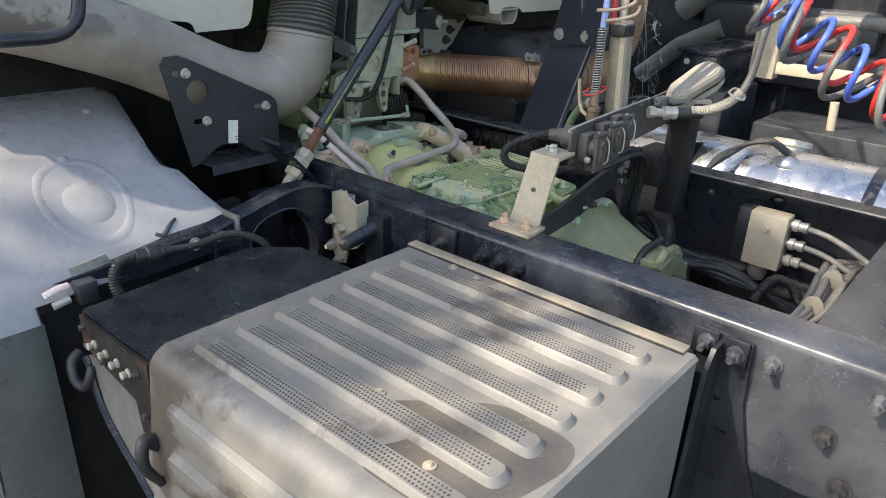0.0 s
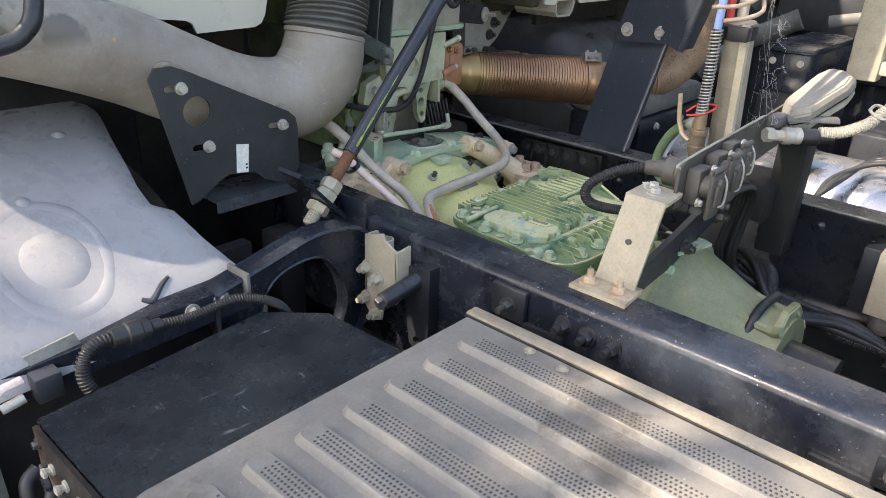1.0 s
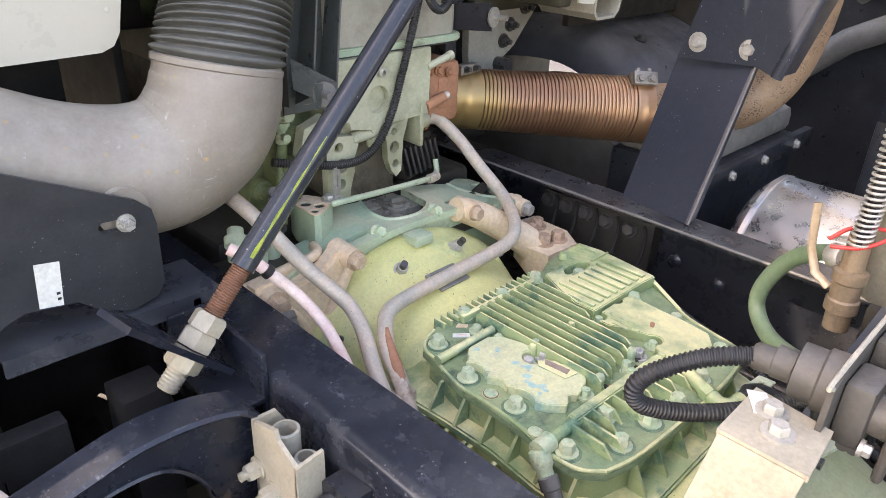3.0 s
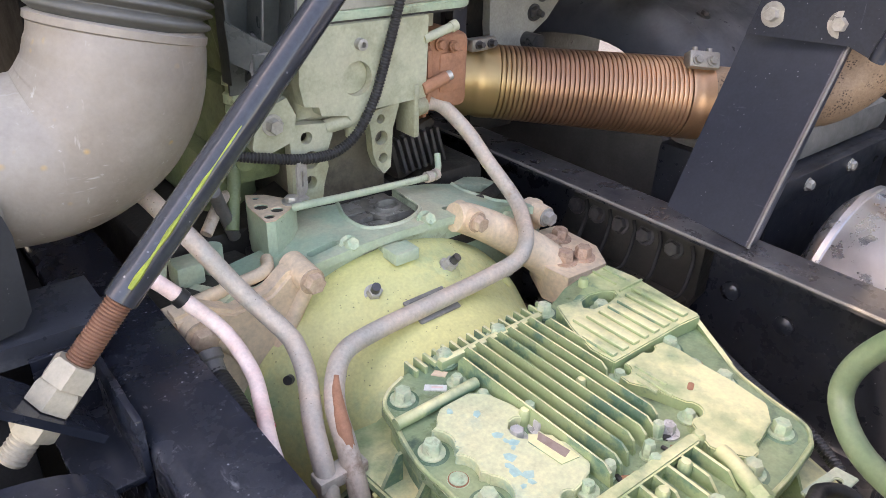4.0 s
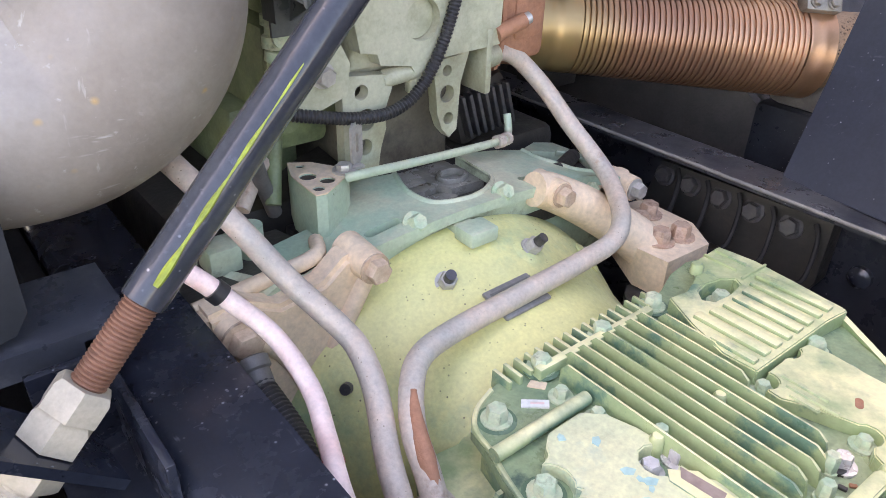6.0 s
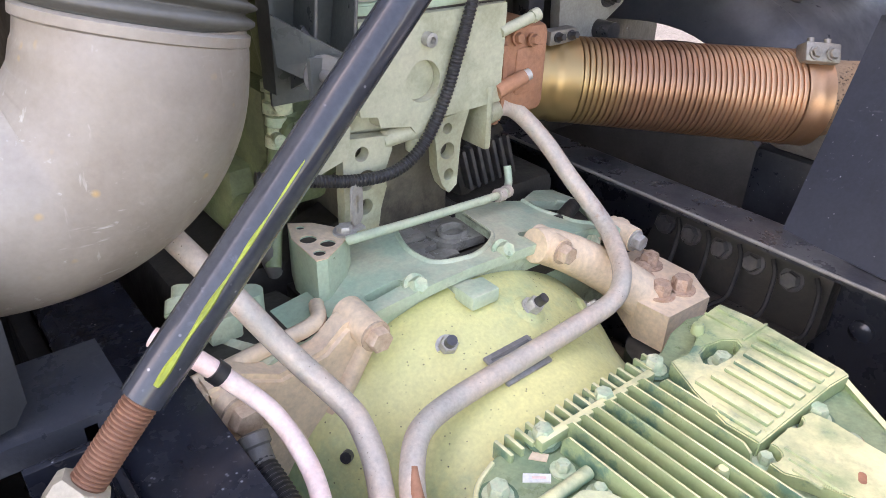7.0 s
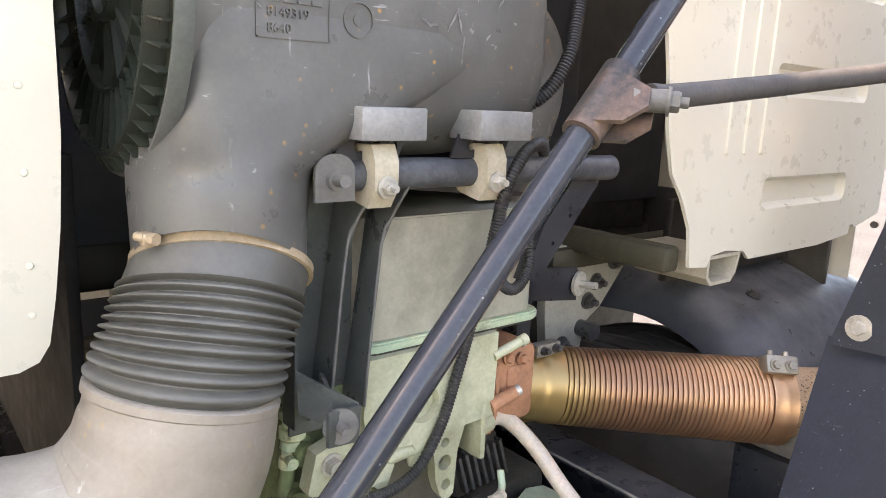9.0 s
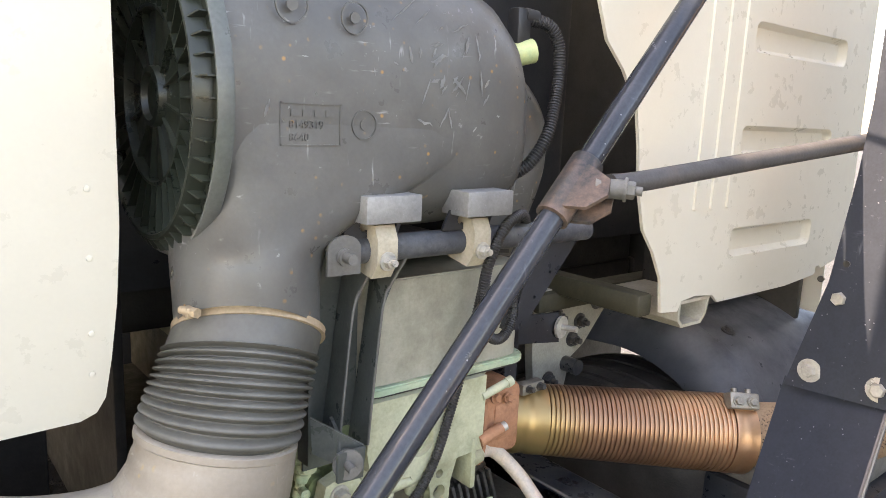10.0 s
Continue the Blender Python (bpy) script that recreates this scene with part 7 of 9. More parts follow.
slab(bm, [(-0.178, 0.718, 1.282), (-0.162, 0.765, 1.284), (-0.162, 0.765, 1.246), (-0.178, 0.718, 1.246)], 0.004)
part("side_bracket", bm, POSTSTEEL, fc)
bm = B()
lathe(bm, [(0.018, 0), (0.018, 0.004)], (-0.184, 0.6935, 1.258), (-0.3, -1, 0.1), 20)
cyl(bm, (-0.184, 0.694, 1.258), (-0.191, 0.668, 1.261), 0.0055, n=12)
part("stud", bm, GREYCAST, fc, "grey washer and stud")
# cable over the cross tube
g = thing("looped_cable", (0.09, 0.71, 1.4), "black corrugated cable looped over the carrier tube", "cable")
bm = B()
corrugated(bm, [(0.135, 0.745, 1.515), (0.098, 0.718, 1.528), (0.060, 0.708, 1.515), (0.038, 0.712, 1.468), (0.040, 0.722, 1.42), (0.056, 0.735, 1.375), (0.085, 0.745, 1.348), (0.112, 0.75, 1.348), (0.134, 0.757, 1.378), (0.132, 0.765, 1.43)], 0.0066, 0.0038, 0.0011)
part("conduit", bm, LOOM, g)

# plate bracket on the duct
db = thing("duct_bracket", (-0.6, 0.65, 1.03), "black steel plate bracket holding the duct, slotted, with a white sticker", "bracket")
out = [(-0.757, 1.282), (-0.745, 1.300), (-0.715, 1.300), (-0.69, 1.290), (-0.487, 1.190), (-0.470, 1.175), (-0.466, 1.155), (-0.467, 1.075), (-0.478, 1.058), (-0.51, 1.051), (-0.545, 1.064), (-0.57, 1.085), (-0.625, 1.092), (-0.645, 1.085), (-0.688, 1.057), (-0.705, 1.052)]
bm = B()
plate(bm, out, XZ(0.655), 0.006, [ring(-0.677, 1.218, 0.027, 24), slot(-0.712, 1.262, 0.03, 0.006, -3), slot(-0.672, 1.153, 0.03, 0.006, -3), slot(-0.512, 1.166, 0.03, 0.006, -3)])
part("plate", bm, surface("satin_black_plate", (0.022, 0.025, 0.028), (0.032, 0.035, 0.04), 0.42, dust=(0.07, 0.072, 0.076), speck=(0.4, 0.4, 0.4), bump=0.08), db)
bolts(db, [(-0.703, 0.649, 1.262), (-0.662, 0.649, 1.153), (-0.502, 0.649, 1.166)], (0, -1, 0), ZINC, 0.0082, 0.010, 1.35, label="zinc bolt in a slot")
for x, z in ((-0.71, 1.285), (-0.497, 1.185)):
    bm = B()
    lathe(bm, [(0.03, 0), (0.03, 0.04), (0.02, 0.05)], (x, 0.66, z - 0.012), (0, 1, 0), 20)
    part("duct_boss", bm, DUCT, db)
bm = B()
plate(bm, [(-0.610, 1.092), (-0.585, 1.088), (-0.580, 1.142), (-0.606, 1.146)], XZ(0.649), 0.0006)
stk = part("sticker", bm, PAPER, db, "white sticker")
bm = B()
for k in range(2):
    box(bm, (-0.590, 0.6478, 1.096 + 0.007 * k), (-0.586, 0.6484, 1.099 + 0.007 * k))
part("print", bm, LOOM, stk)
bm = B()
plate(bm, [(0.64, 1.025), (0.645, 1.025), (0.645, 1.043), (0.74, 1.043), (0.74, 1.048), (0.64, 1.048)], YZ(-0.66), 0.26)
part("angle", bm, LIT_ANGLE, db, "grey-black angle rail, painted lighter where it is lit")
bm = B()
box(bm, (-0.44, 0.64, 0.90), (-0.426, 0.74, 1.042), 0.002)
part("leg", bm, BRACKET, db)

# ---- exhaust ----
ex = thing("exhaust_bellows", (0.43, 0.77, 1.05), "heat-tinted corrugated steel exhaust bellows, bronze coloured", "exhaust pipe")
E0, E1 = Vector((0.247, 0.870, 1.146)), Vector((0.608, 0.633, 1.1125))
ea = (E1 - E0).normalized()
el = (E1 - E0).length
bm = B()
lathe(bm, [(0.055, 0), (0.0605, 0.001), (0.0612, 0.004), (0.0612, 0.024), (0.0606, 0.029), (0.0592, 0.033), (0.0592, 0.040), (0.0606, 0.044), (0.0612, 0.048), (0.0612, 0.070), (0.0606, 0.073), (0.055, 0.074)], E0 - ea * 0.01, ea, 72)
ic = part("inlet_collar", bm, HEAT, ex)
bm = B()
c = E0 + ea * 0.022 + Vector((0.0, -0.022, 0.064))
box(bm, c + Vector((-0.026, -0.010, -0.010)), c + Vector((0.026, 0.010, 0.010)), 0.003)
part("inlet_clamp", bm, CLAMP_GREY, ic, "dull steel clamp block")
for s_ in (-0.013, 0.013):
    bm = B()
    bolt(bm, c + Vector((s_, -0.010, 0.001)), (0, -1, 0.2), 0.0055, 0.010, 1.3)
    part("clamp_bolt", bm, DARKBOLT, ic)
prof = [(0.055, 0.06)]
NB = 40
for k in range(NB):
    w = (el - 0.107) / NB
    s0 = 0.064 + w * k
    g_ = 0.0612 + 0.0083 * k / NB
    prof += [(g_ - 0.0040, s0), (g_ - 0.0006, s0 + w * 0.10), (g_, s0 + w * 0.24), (g_ + 0.0002, s0 + w * 0.50), (g_, s0 + w * 0.74), (g_ - 0.0006, s0 + w * 0.88), (g_ - 0.0040, s0 + w * 0.97)]
bm = B()
lathe(bm, prof, E0, ea, 96)
part("bellows", bm, HEAT, ex)
bm = B()
lathe(bm, [(0.06, 0), (0.069, 0.0005), (0.070, 0.004), (0.070, 0.016), (0.0688, 0.021), (0.070, 0.026), (0.071, 0.04), (0.066, 0.041)], E1 - ea * 0.042, ea, 72)
cl = part("outlet_clamp", bm, HEAT, ex)
bm = B()
zn = Vector((-0.35, -0.80, 0.45))
zn = (zn - ea * zn.dot(ea)).normalized()
yn = zn.cross(ea)
m = Matrix((ea, yn, zn)).transposed().to_4x4()
m.translation = E1 - ea * 0.024 + Vector((0, 0, 0.056)) + zn * 0.038
box(bm, (-0.027, -0.014, -0.016), (0.027, 0.014, 0.010), 0.003)
bmesh.ops.transform(bm, matrix=m, verts=bm.verts)
part("clamp_block", bm, CLAMP_GREY, cl)
for s in (-0.013, 0.013):
    bm = B()
    bolt(bm, m @ Vector((s, -0.002, 0.010)), zn, 0.0075, 0.005, 1.3)
    part("nut", bm, CLAMP_GREY, cl)
    bm = B()
    cyl(bm, m @ Vector((s, 0.012, -0.003)), m @ Vector((s, 0.022, -0.003)), 0.0048, n=12)
    part("bolt_end", bm, CLAMP_GREY, cl)
# rusty manifold flange on the engine
mf = thing("turbo_outlet", (0.2, 0.86, 1.06), "rusty cast turbo outlet with a stud", "exhaust part")
bm = B()
plate(bm, [(0.832, 1.105), (0.80, 1.120), (0.792, 1.16), (0.795, 1.225), (0.83, 1.242), (0.92, 1.235), (0.93, 1.11)], YZ(0.120), 0.014)
soften(bm, 0.004)
part("flange", bm, RUST, mf)
bm = B()
box(bm, (0.132, 0.802, 1.122), (0.214, 0.91, 1.240), 0.014)
box(bm, (0.150, 0.797, 1.150), (0.205, 0.82, 1.215), 0.010)
part("casting", bm, RUST, mf, "rusty cast elbow")
bm = B()
sweep(bm, [Vector((0.15, 0.895, 1.165)), Vector((0.205, 0.888, 1.158)), E0 + ea * 0.004], lambda u: 0.068 - 0.012 * u, 24)
part("outlet", bm, RUST, mf)
bm = B()
cyl(bm, (0.112, 0.790, 1.168), (0.152, 0.784, 1.182), 0.0095, n=16)
part("stud", bm, RUST, mf)
bm = B()
cyl(bm, (0.150, 0.7845, 1.1813), (0.160, 0.783, 1.1845), 0.0075, n=12)
part("stud_tip", bm, ZINC, mf)
bm = B()
cyl(bm, (0.112, 0.79, 1.240), (0.166, 0.785, 1.256), 0.0068, n=16)
cyl(bm, (0.158, 0.7855, 1.2535), (0.168, 0.785, 1.2565), 0.0082, n=16)
part("upper_stud", bm, BLOCK, mf)
for p in ((0.175, 0.797, 1.222), (0.15, 0.800, 1.226)):
    bm = B()
    bolt(bm, p, (0, -1, 0.2), 0.007, 0.006, 1.3)
    part("bolt", bm, RUST, mf)
rp = thing("exhaust_stack", (0.75, 0.5, 1.0), "rusty speckled exhaust pipe bending up behind the bracket", "exhaust pipe")
bm = B()
tube(bm, [E1 - ea * 0.005, (0.668, 0.592, 1.110), (0.725, 0.546, 1.115), (0.79, 0.492, 1.135), (0.835, 0.455, 1.19), (0.855, 0.435, 1.27), (0.86, 0.425, 1.40), (0.86, 0.42, 1.8), (0.86, 0.42, 2.6)], 0.058, 32, 8)
part("pipe", bm, RUST_PIPE, rp)
bm = B()
lathe(bm, [(0.058, 0), (0.0605, 0.001), (0.0605, 0.004), (0.058, 0.005)], (0.755, 0.52, 1.122), (0.8, -0.6, 0.12), 32)
part("weld_bead", bm, RUST, rp)

# ---- tower bracket on the far rail ----
tw = thing("tower_bracket", (0.47, 0.45, 1.0), "black folded steel tower bracket standing on the far rail", "bracket")
bm = B()
slab(bm, [(0.400, 0.527, 0.998), (0.590, 0.560, 1.250), (0.557, 0.389, 1.262), (0.368, 0.370, 1.003)], 0.006)
part("lower_plate", bm, SATIN, tw)
bm = B()
slab(bm, [(0.368, 0.370, 1.003), (0.557, 0.389, 1.262), (0.590, 0.395, 1.262), (0.405, 0.374, 1.003)], 0.005)
lf = part("lower_fold", bm, SATIN, tw)
bm = B()
tube(bm, [(0.367, 0.3695, 1.003), (0.462, 0.379, 1.133), (0.556, 0.3885, 1.262)], 0.0022, 8)
part("pale_edge", bm, GREYCAST, lf, "thin pale edge")
bm = B()
slab(bm, [(0.562, 0.545, 1.247), (0.566, 0.500, 1.428), (0.574, 0.484, 1.594), (0.576, 0.478, 1.70), (0.578, 0.476, 2.3), (0.572, 0.20, 2.3), (0.560, 0.262, 1.55), (0.548, 0.345, 1.246), (0.551, 0.385, 1.259)], 0.006)
part("upper_plate", bm, SATIN, tw)
bm = B()
tube(bm, [(0.5445, 0.345, 1.247), (0.5475, 0.325, 1.32), (0.5525, 0.295, 1.43), (0.559, 0.262, 1.55), (0.571, 0.20, 2.3)], 0.011, 12)
part("rolled_edge", bm, SATIN, tw)
bm = B()
slab(bm, [(0.548, 0.345, 1.246), (0.560, 0.262, 1.55), (0.572, 0.20, 2.3), (0.635, 0.19, 2.3), (0.620, 0.25, 1.55), (0.605, 0.335, 1.25)], 0.005)
part("upper_fold", bm, BRACKET, tw)
bolts(tw, [(0.556, 0.508, 1.282), (0.550, 0.405, 1.285), (0.562, 0.481, 1.405)], (-1, 0, 0.05), ZINC, 0.0108, 0.010, 1.75, label="zinc bolt with wide washer")
for z, y in ((1.43, 0.512), (1.46, 0.478)):
    bm = B()
    cyl(bm, (0.557, y, z), (0.5605, y, z), 0.005, n=12)
    part("hole_plug", bm, GRIME, tw)
bm = B()
tube(bm, [(0.385 + 0.0022 * k, 0.385 + k * 0.0105, 1.008 + 0.0008 * (k % 2)) for k in range(14)], 0.004, 8)
part("weld", bm, BRACKET, tw)

# ---- brace rod from the near rail ----
br = thing("brace_rod", (-0.47, 0.555, 1.03), "black painted steel brace rod with a rusty threaded end", "rod")
R0, R1 = Vector((-0.468, 0.5554, 1.05)), Vector((0.1789, 0.6097, 1.70))
rd = (R1 - R0).normalized()
bm = B()
cyl(bm, R0 + rd * 0.085, R0 + rd * 1.5, 0.0155, n=28)
rod = part("rod", bm, GLOSS, br)
bm = B()
prof = []
for k in range(26):
    h = 0.008 + k * 0.0032
    prof += [(0.0108, h), (0.0124, h + 0.0012), (0.0124, h + 0.002), (0.0108, h + 0.0032)]
lathe(bm, [(0.009, 0.0)] + prof + [(0.0085, 0.098)], R0, rd, 20)
part("thread", bm, DARK_RUST, br, "rusty threaded end")
bm = B()
bolt(bm, R0 - rd * 0.024, rd, 0.0222, 0.022, 0, turn=0.4)
bolt(bm, R0 - rd * 0.0015, rd, 0.0215, 0.022, 0, turn=0.55)
part("lock_nut", bm, CREAM, br, "cream painted lock nuts")
bm = B()
bolt(bm, R0 - rd * 0.035, -rd, 0.0222, 0.018, 0, turn=0.2)
lathe(bm, [(0.0125, 0.0)] + [(0.0135 - 0.0012 * (k % 2), 0.003 + 0.0022 * k) for k in range(11)] + [(0.011, 0.029)], R0 - rd * 0.052, -rd, 18)
part("lower_nut", bm, CREAM, br)
bm = B()
off = Vector((-0.02, -0.85, 0.53))
off = (off - rd * off.dot(rd)).normalized() * 0.0148
tube(bm, [R0 + rd * (0.10 + 0.02 * k) + off for k in range(10)], lambda u: 0.0034 * (1 - 0.7 * u) * (0.75 + 0.25 * math.sin(u * 23)), 6)
part("paint_streak", bm, YELLOW, rod, "yellow-green paint streak")
bm = B()
m = axis_m(R0 - rd * 0.033, rd)
plate(bm, [(-0.03, -0.05), (0.03, -0.05), (0.045, 0.06), (0.02, 0.12), (-0.03, 0.11)], m, 0.008)
part("seat_plate", bm, BLACK, br)
bm = B()
box(bm, (-0.485, 0.49, 0.96), (-0.425, 0.64, 0.968), 0.002)
box(bm, (-0.433, 0.49, 0.90), (-0.4255, 0.64, 1.03), 0.002)
box(bm, (-0.485, 0.61, 0.968), (-0.426, 0.618, 1.045), 0.001)
part("rail_lug", bm, BLACK, br)
JB = Vector((0.083, 0.549, 1.581))
jc = R0 + rd * ((JB - R0).dot(rd) - 0.02)
bm = B()
lathe(bm, [(0.0165, -0.045), (0.0205, -0.044), (0.0205, 0.044), (0.0165, 0.045)], jc, rd, 28)
side = (JB - jc - rd * (JB - jc).dot(rd)).normalized()
m = Matrix.Translation(jc) @ Matrix((rd, side, rd.cross(side))).transposed().to_4x4()
plate(bm, [(-0.036, 0.008), (0.032, 0.008), (0.018, 0.046), (-0.004, 0.053), (-0.028, 0.038)], m @ Matrix.Translation((0, 0, 0.011)), 0.005)
plate(bm, [(-0.036, 0.008), (0.032, 0.008), (0.018, 0.046), (-0.004, 0.053), (-0.028, 0.038)], m @ Matrix.Translation((0, 0, -0.017)), 0.005)
RUSTY_CLAMP = surface("rusting_black_clamp", (0.03, 0.03, 0.032), (0.06, 0.055, 0.05), 0.5, stain=(0.19, 0.12, 0.09), stain_at=(0.45, 0.65), stain_scale=14, bump=0.15)
jcl = part("joint_clamp", bm, RUSTY_CLAMP, br, "rust-stained joint clamp")
bm = B()
cyl(bm, JB + Vector((-0.02, 0.02, 0)), JB + Vector((0.003, -0.0055, -0.0003)), 0.0115, n=20)
bolt(bm, JB + Vector((0.0028, -0.005, -0.0003)), (0.55, -0.83, -0.05), 0.0105, 0.009, 1.35, 0.008)
part("bolt", bm, GREYCAST, jcl, "grey bolt with washers")
sb = thing("stay_bar", (0.35, 0.54, 1.58), "dark grey round stay bar from the brace to the tower", "rod")
bm = B()
tube(bm, [JB + Vector((-0.004, 0.012, 0.004)), (0.13, 0.556, 1.588), (0.35, 0.535, 1.612), (0.56, 0.50, 1.638), (0.66, 0.48, 1.65)], 0.0125, 20)
part("bar", bm, surface("grey_bar", (0.055, 0.052, 0.052), (0.08, 0.075, 0.072), 0.5, stain=(0.12, 0.09, 0.075), bump=0.2), sb)

# ---- cream valve bracket on the near rail ----
vb = thing("valve_bracket", (-0.46, 0.37, 0.82), "cream painted channel bracket with nuts on the rail's side", "bracket")
bm = B()
plate(bm, [(0.430, 0.998), (0.388, 1.012), (0.384, 1.0), (0.352, 0.985), (0.352, 0.88), (0.385, 0.865), (0.392, 0.83), (0.415, 0.825), (0.437, 0.85)], YZ(-0.482), 0.005)
part("face", bm, CREAM, vb)
bm = B()
plate(bm, [(-0.482, 0.985), (-0.447, 0.990), (-0.447, 0.90), (-0.482, 0.88)], XZ(0.354), 0.005)
plate(bm, [(-0.482, 0.998), (-0.452, 0.997), (-0.426, 0.95), (-0.426, 0.84), (-0.482, 0.85)], XZ(0.436), 0.005)
part("wing", bm, CREAM, vb)
bm = B()
lathe(bm, [(0.016, 0), (0.016, 0.09), (0.0125, 0.091), (0.0125, 0.05)], (-0.458, 0.405, 0.90), (0, 0, 1), 20)
lathe(bm, [(0.013, 0), (0.013, 0.09), (0.0095, 0.091), (0.0095, 0.05)], (-0.455, 0.372, 0.88), (0, 0, 1), 20)
part("bushing", bm, BEIGE, vb)
bolts(vb, [(-0.482, 0.428, 0.933), (-0.482, 0.398, 0.918), (-0.482, 0.432, 0.866), (-0.482, 0.402, 0.842)], (-1, 0, 0), CREAM, 0.011, 0.014, 1.3, 0.008, name="nut", label="cream painted nut on a stud")
g = thing("buffer_pin", (-0.5, 0.34, 0.90), "black steel pin with a dark bolt on the rail", "pin")
bm = B()
cyl(bm, (-0.425, 0.325, 0.935), (-0.52, 0.345, 0.905), 0.0165, n=24)
part("sleeve", bm, BRACKET, g)
bm = B()
plate(bm, [(0.295, 0.96), (0.345, 0.955), (0.362, 0.93), (0.355, 0.86), (0.345, 0.79), (0.325, 0.775), (0.30, 0.785), (0.295, 0.85)], YZ(-0.452), 0.026, [ring(0.325, 0.80, 0.009, 14)])
part("arm", bm, BRACKET, g)
bm = B()
bolt(bm, (-0.52, 0.345, 0.905), (-0.95, 0.2, -0.3), 0.0125, 0.012, 1.3)
part("bolt", bm, DARKBOLT, g)
# ---- coupling bracket over the gearbox tail ----
sp = thing("strut_bracket", (-0.34, 0.0, 1.0), "cream painted bent steel strut bolted on the chassis rail", "bracket")
bm = B()
plate(bm, [(-0.388, 0.046), (-0.388, -0.056), (-0.318, -0.050), (-0.318, 0.044)], XY(1.0), 0.007)
part("foot", bm, surface("rusting_foot_plate", (0.50, 0.42, 0.30), (0.42, 0.34, 0.23), 0.5, stain=(0.24, 0.11, 0.05), stain_at=(0.5, 0.68), stain_scale=18, bump=0.15), sp, "rust-edged foot plate")
bm = B()
slab(bm, [(-0.329, 0.030, 1.004), (-0.329, -0.042, 1.004), (-0.298, -0.056, 1.148), (-0.298, 0.012, 1.148)], 0.006)
part("strut", bm, CREAM, sp)
# Dark cylinder paints the shaded hole through the strut.
bm = B()
cyl(bm, (-0.306, -0.013, 1.076), (-0.3225, -0.013, 1.080), 0.0048, n=14)
part("hole", bm, GRIME, sp)
bm = B()
plate(bm, [(-0.302, 0.014), (-0.302, -0.058), (-0.235, -0.052), (-0.225, 0.016)], XY(1.146), 0.006)
part("shelf", bm, CREAM, sp)
bolts(sp, [(-0.362, 0.024, 1.007), (-0.362, -0.030, 1.007)], (0, 0, 1), BROWNBOLT, 0.010, 0.010, 1.7, 0.012, label="rusty nut")
bolts(sp, [(-0.272, -0.022, 1.152), (-0.25, -0.008, 1.152)], (0, 0, 1), ZINC, 0.0085, 0.008, 1.6)
bm = B()
plate(bm, [(-0.262, 0.002), (-0.236, 0.020), (-0.228, 0.006), (-0.252, -0.012)], XY(1.1525), 0.0006)
part("tag_label", bm, PAPER, sp, "white paper tag")

cs = thing("coupling_station", (0.0, -0.05, 1.0), "steel plate with grey air and electric couplings, cobwebbed", "coupling plate")
bm = B()
plate(bm, [(-0.246, 1.125), (-0.05, 1.12), (0.30, 1.15), (0.30, 1.235), (0.10, 1.22), (-0.225, 1.202), (-0.243, 1.19)], XZ(-0.040), 0.005)
part("plate", bm, COUPLING, cs)
bm = B()
tube(bm, [(-0.2425, -0.0425, 1.192), (-0.225, -0.0425, 1.2035), (0.10, -0.0425, 1.2215)], 0.0022, 8)
part("plate_edge", bm, BEIGE, cs, "pale plate edge")


def coupling(x, z, s):
    c = thing("coupling_socket", (x, -0.05, z - 0.06), "grey plastic coupling socket with a hinged lid", "coupling", "coupling sockets")

    def at(dx, dy, dz):
        return (x + dx * s, -0.045 + (dy + 0.045) * s, z + dz * s)
    bm = B()
    box(bm, at(-0.034, -0.08, -0.042), at(0.034, -0.045, 0.042), 0.005)
    cyl(bm, at(0, -0.08, 0), at(0, -0.10, 0), 0.027 * s, n=24)
    part("body", bm, COUPLING, c)
    bm = B()
    box(bm, at(-0.031, -0.112, -0.072), at(0.031, -0.100, 0.036), 0.004)
    box(bm, at(-0.018, -0.120, -0.04), at(0.018, -0.110, 0.01), 0.003)
    cyl(bm, at(0, -0.110, 0.012), at(0, -0.122, 0.012), 0.013 * s, n=16)
    part("lid", bm, COUPLING, c)
    bm = B()
    cyl(bm, at(-0.03, -0.104, 0.042), at(0.03, -0.104, 0.042), 0.008 * s, n=14)
    cyl(bm, at(-0.04, -0.104, 0.042), at(0.04, -0.104, 0.042), 0.0038 * s, n=10)
    part("hinge", bm, COUPLING, c)
    bm = B()
    tube(bm, [at(0.025, -0.106, 0.036), at(0.027, -0.12, 0.01), at(0.027, -0.12, -0.04), at(0.02, -0.108, -0.05)], 0.002, 8)
    part("spring_wire", bm, ZINC, c)
    for dx, dz in ((-0.029, -0.034), (0.029, 0.034)):
        bm = B()
        bolt(bm, at(dx, -0.081, dz), (0, -1, 0), 0.006, 0.006, 1.3)
        part("bolt", bm, ZINC, c)
    return c


coupling(-0.196, 1.160, 0.70)
coupling(-0.132, 1.172, 0.70)
coupling(-0.072, 1.183, 0.62)
bm = B()
lathe(bm, [(0.028, 0), (0.028, 0.014), (0.025, 0.016), (0.025, 0.034), (0.015, 0.036), (0.015, 0.052), (0.011, 0.053)], (-0.200, -0.039, 1.172), (-0.12, 1, 0.02), 24)
part("plug_body", bm, COUPLING, cs, "grey plug behind the plate")
g = thing("looped_conduit", (-0.25, 0.03, 1.12), "black corrugated cable loop from the coupling plug", "cable")
bm = B()
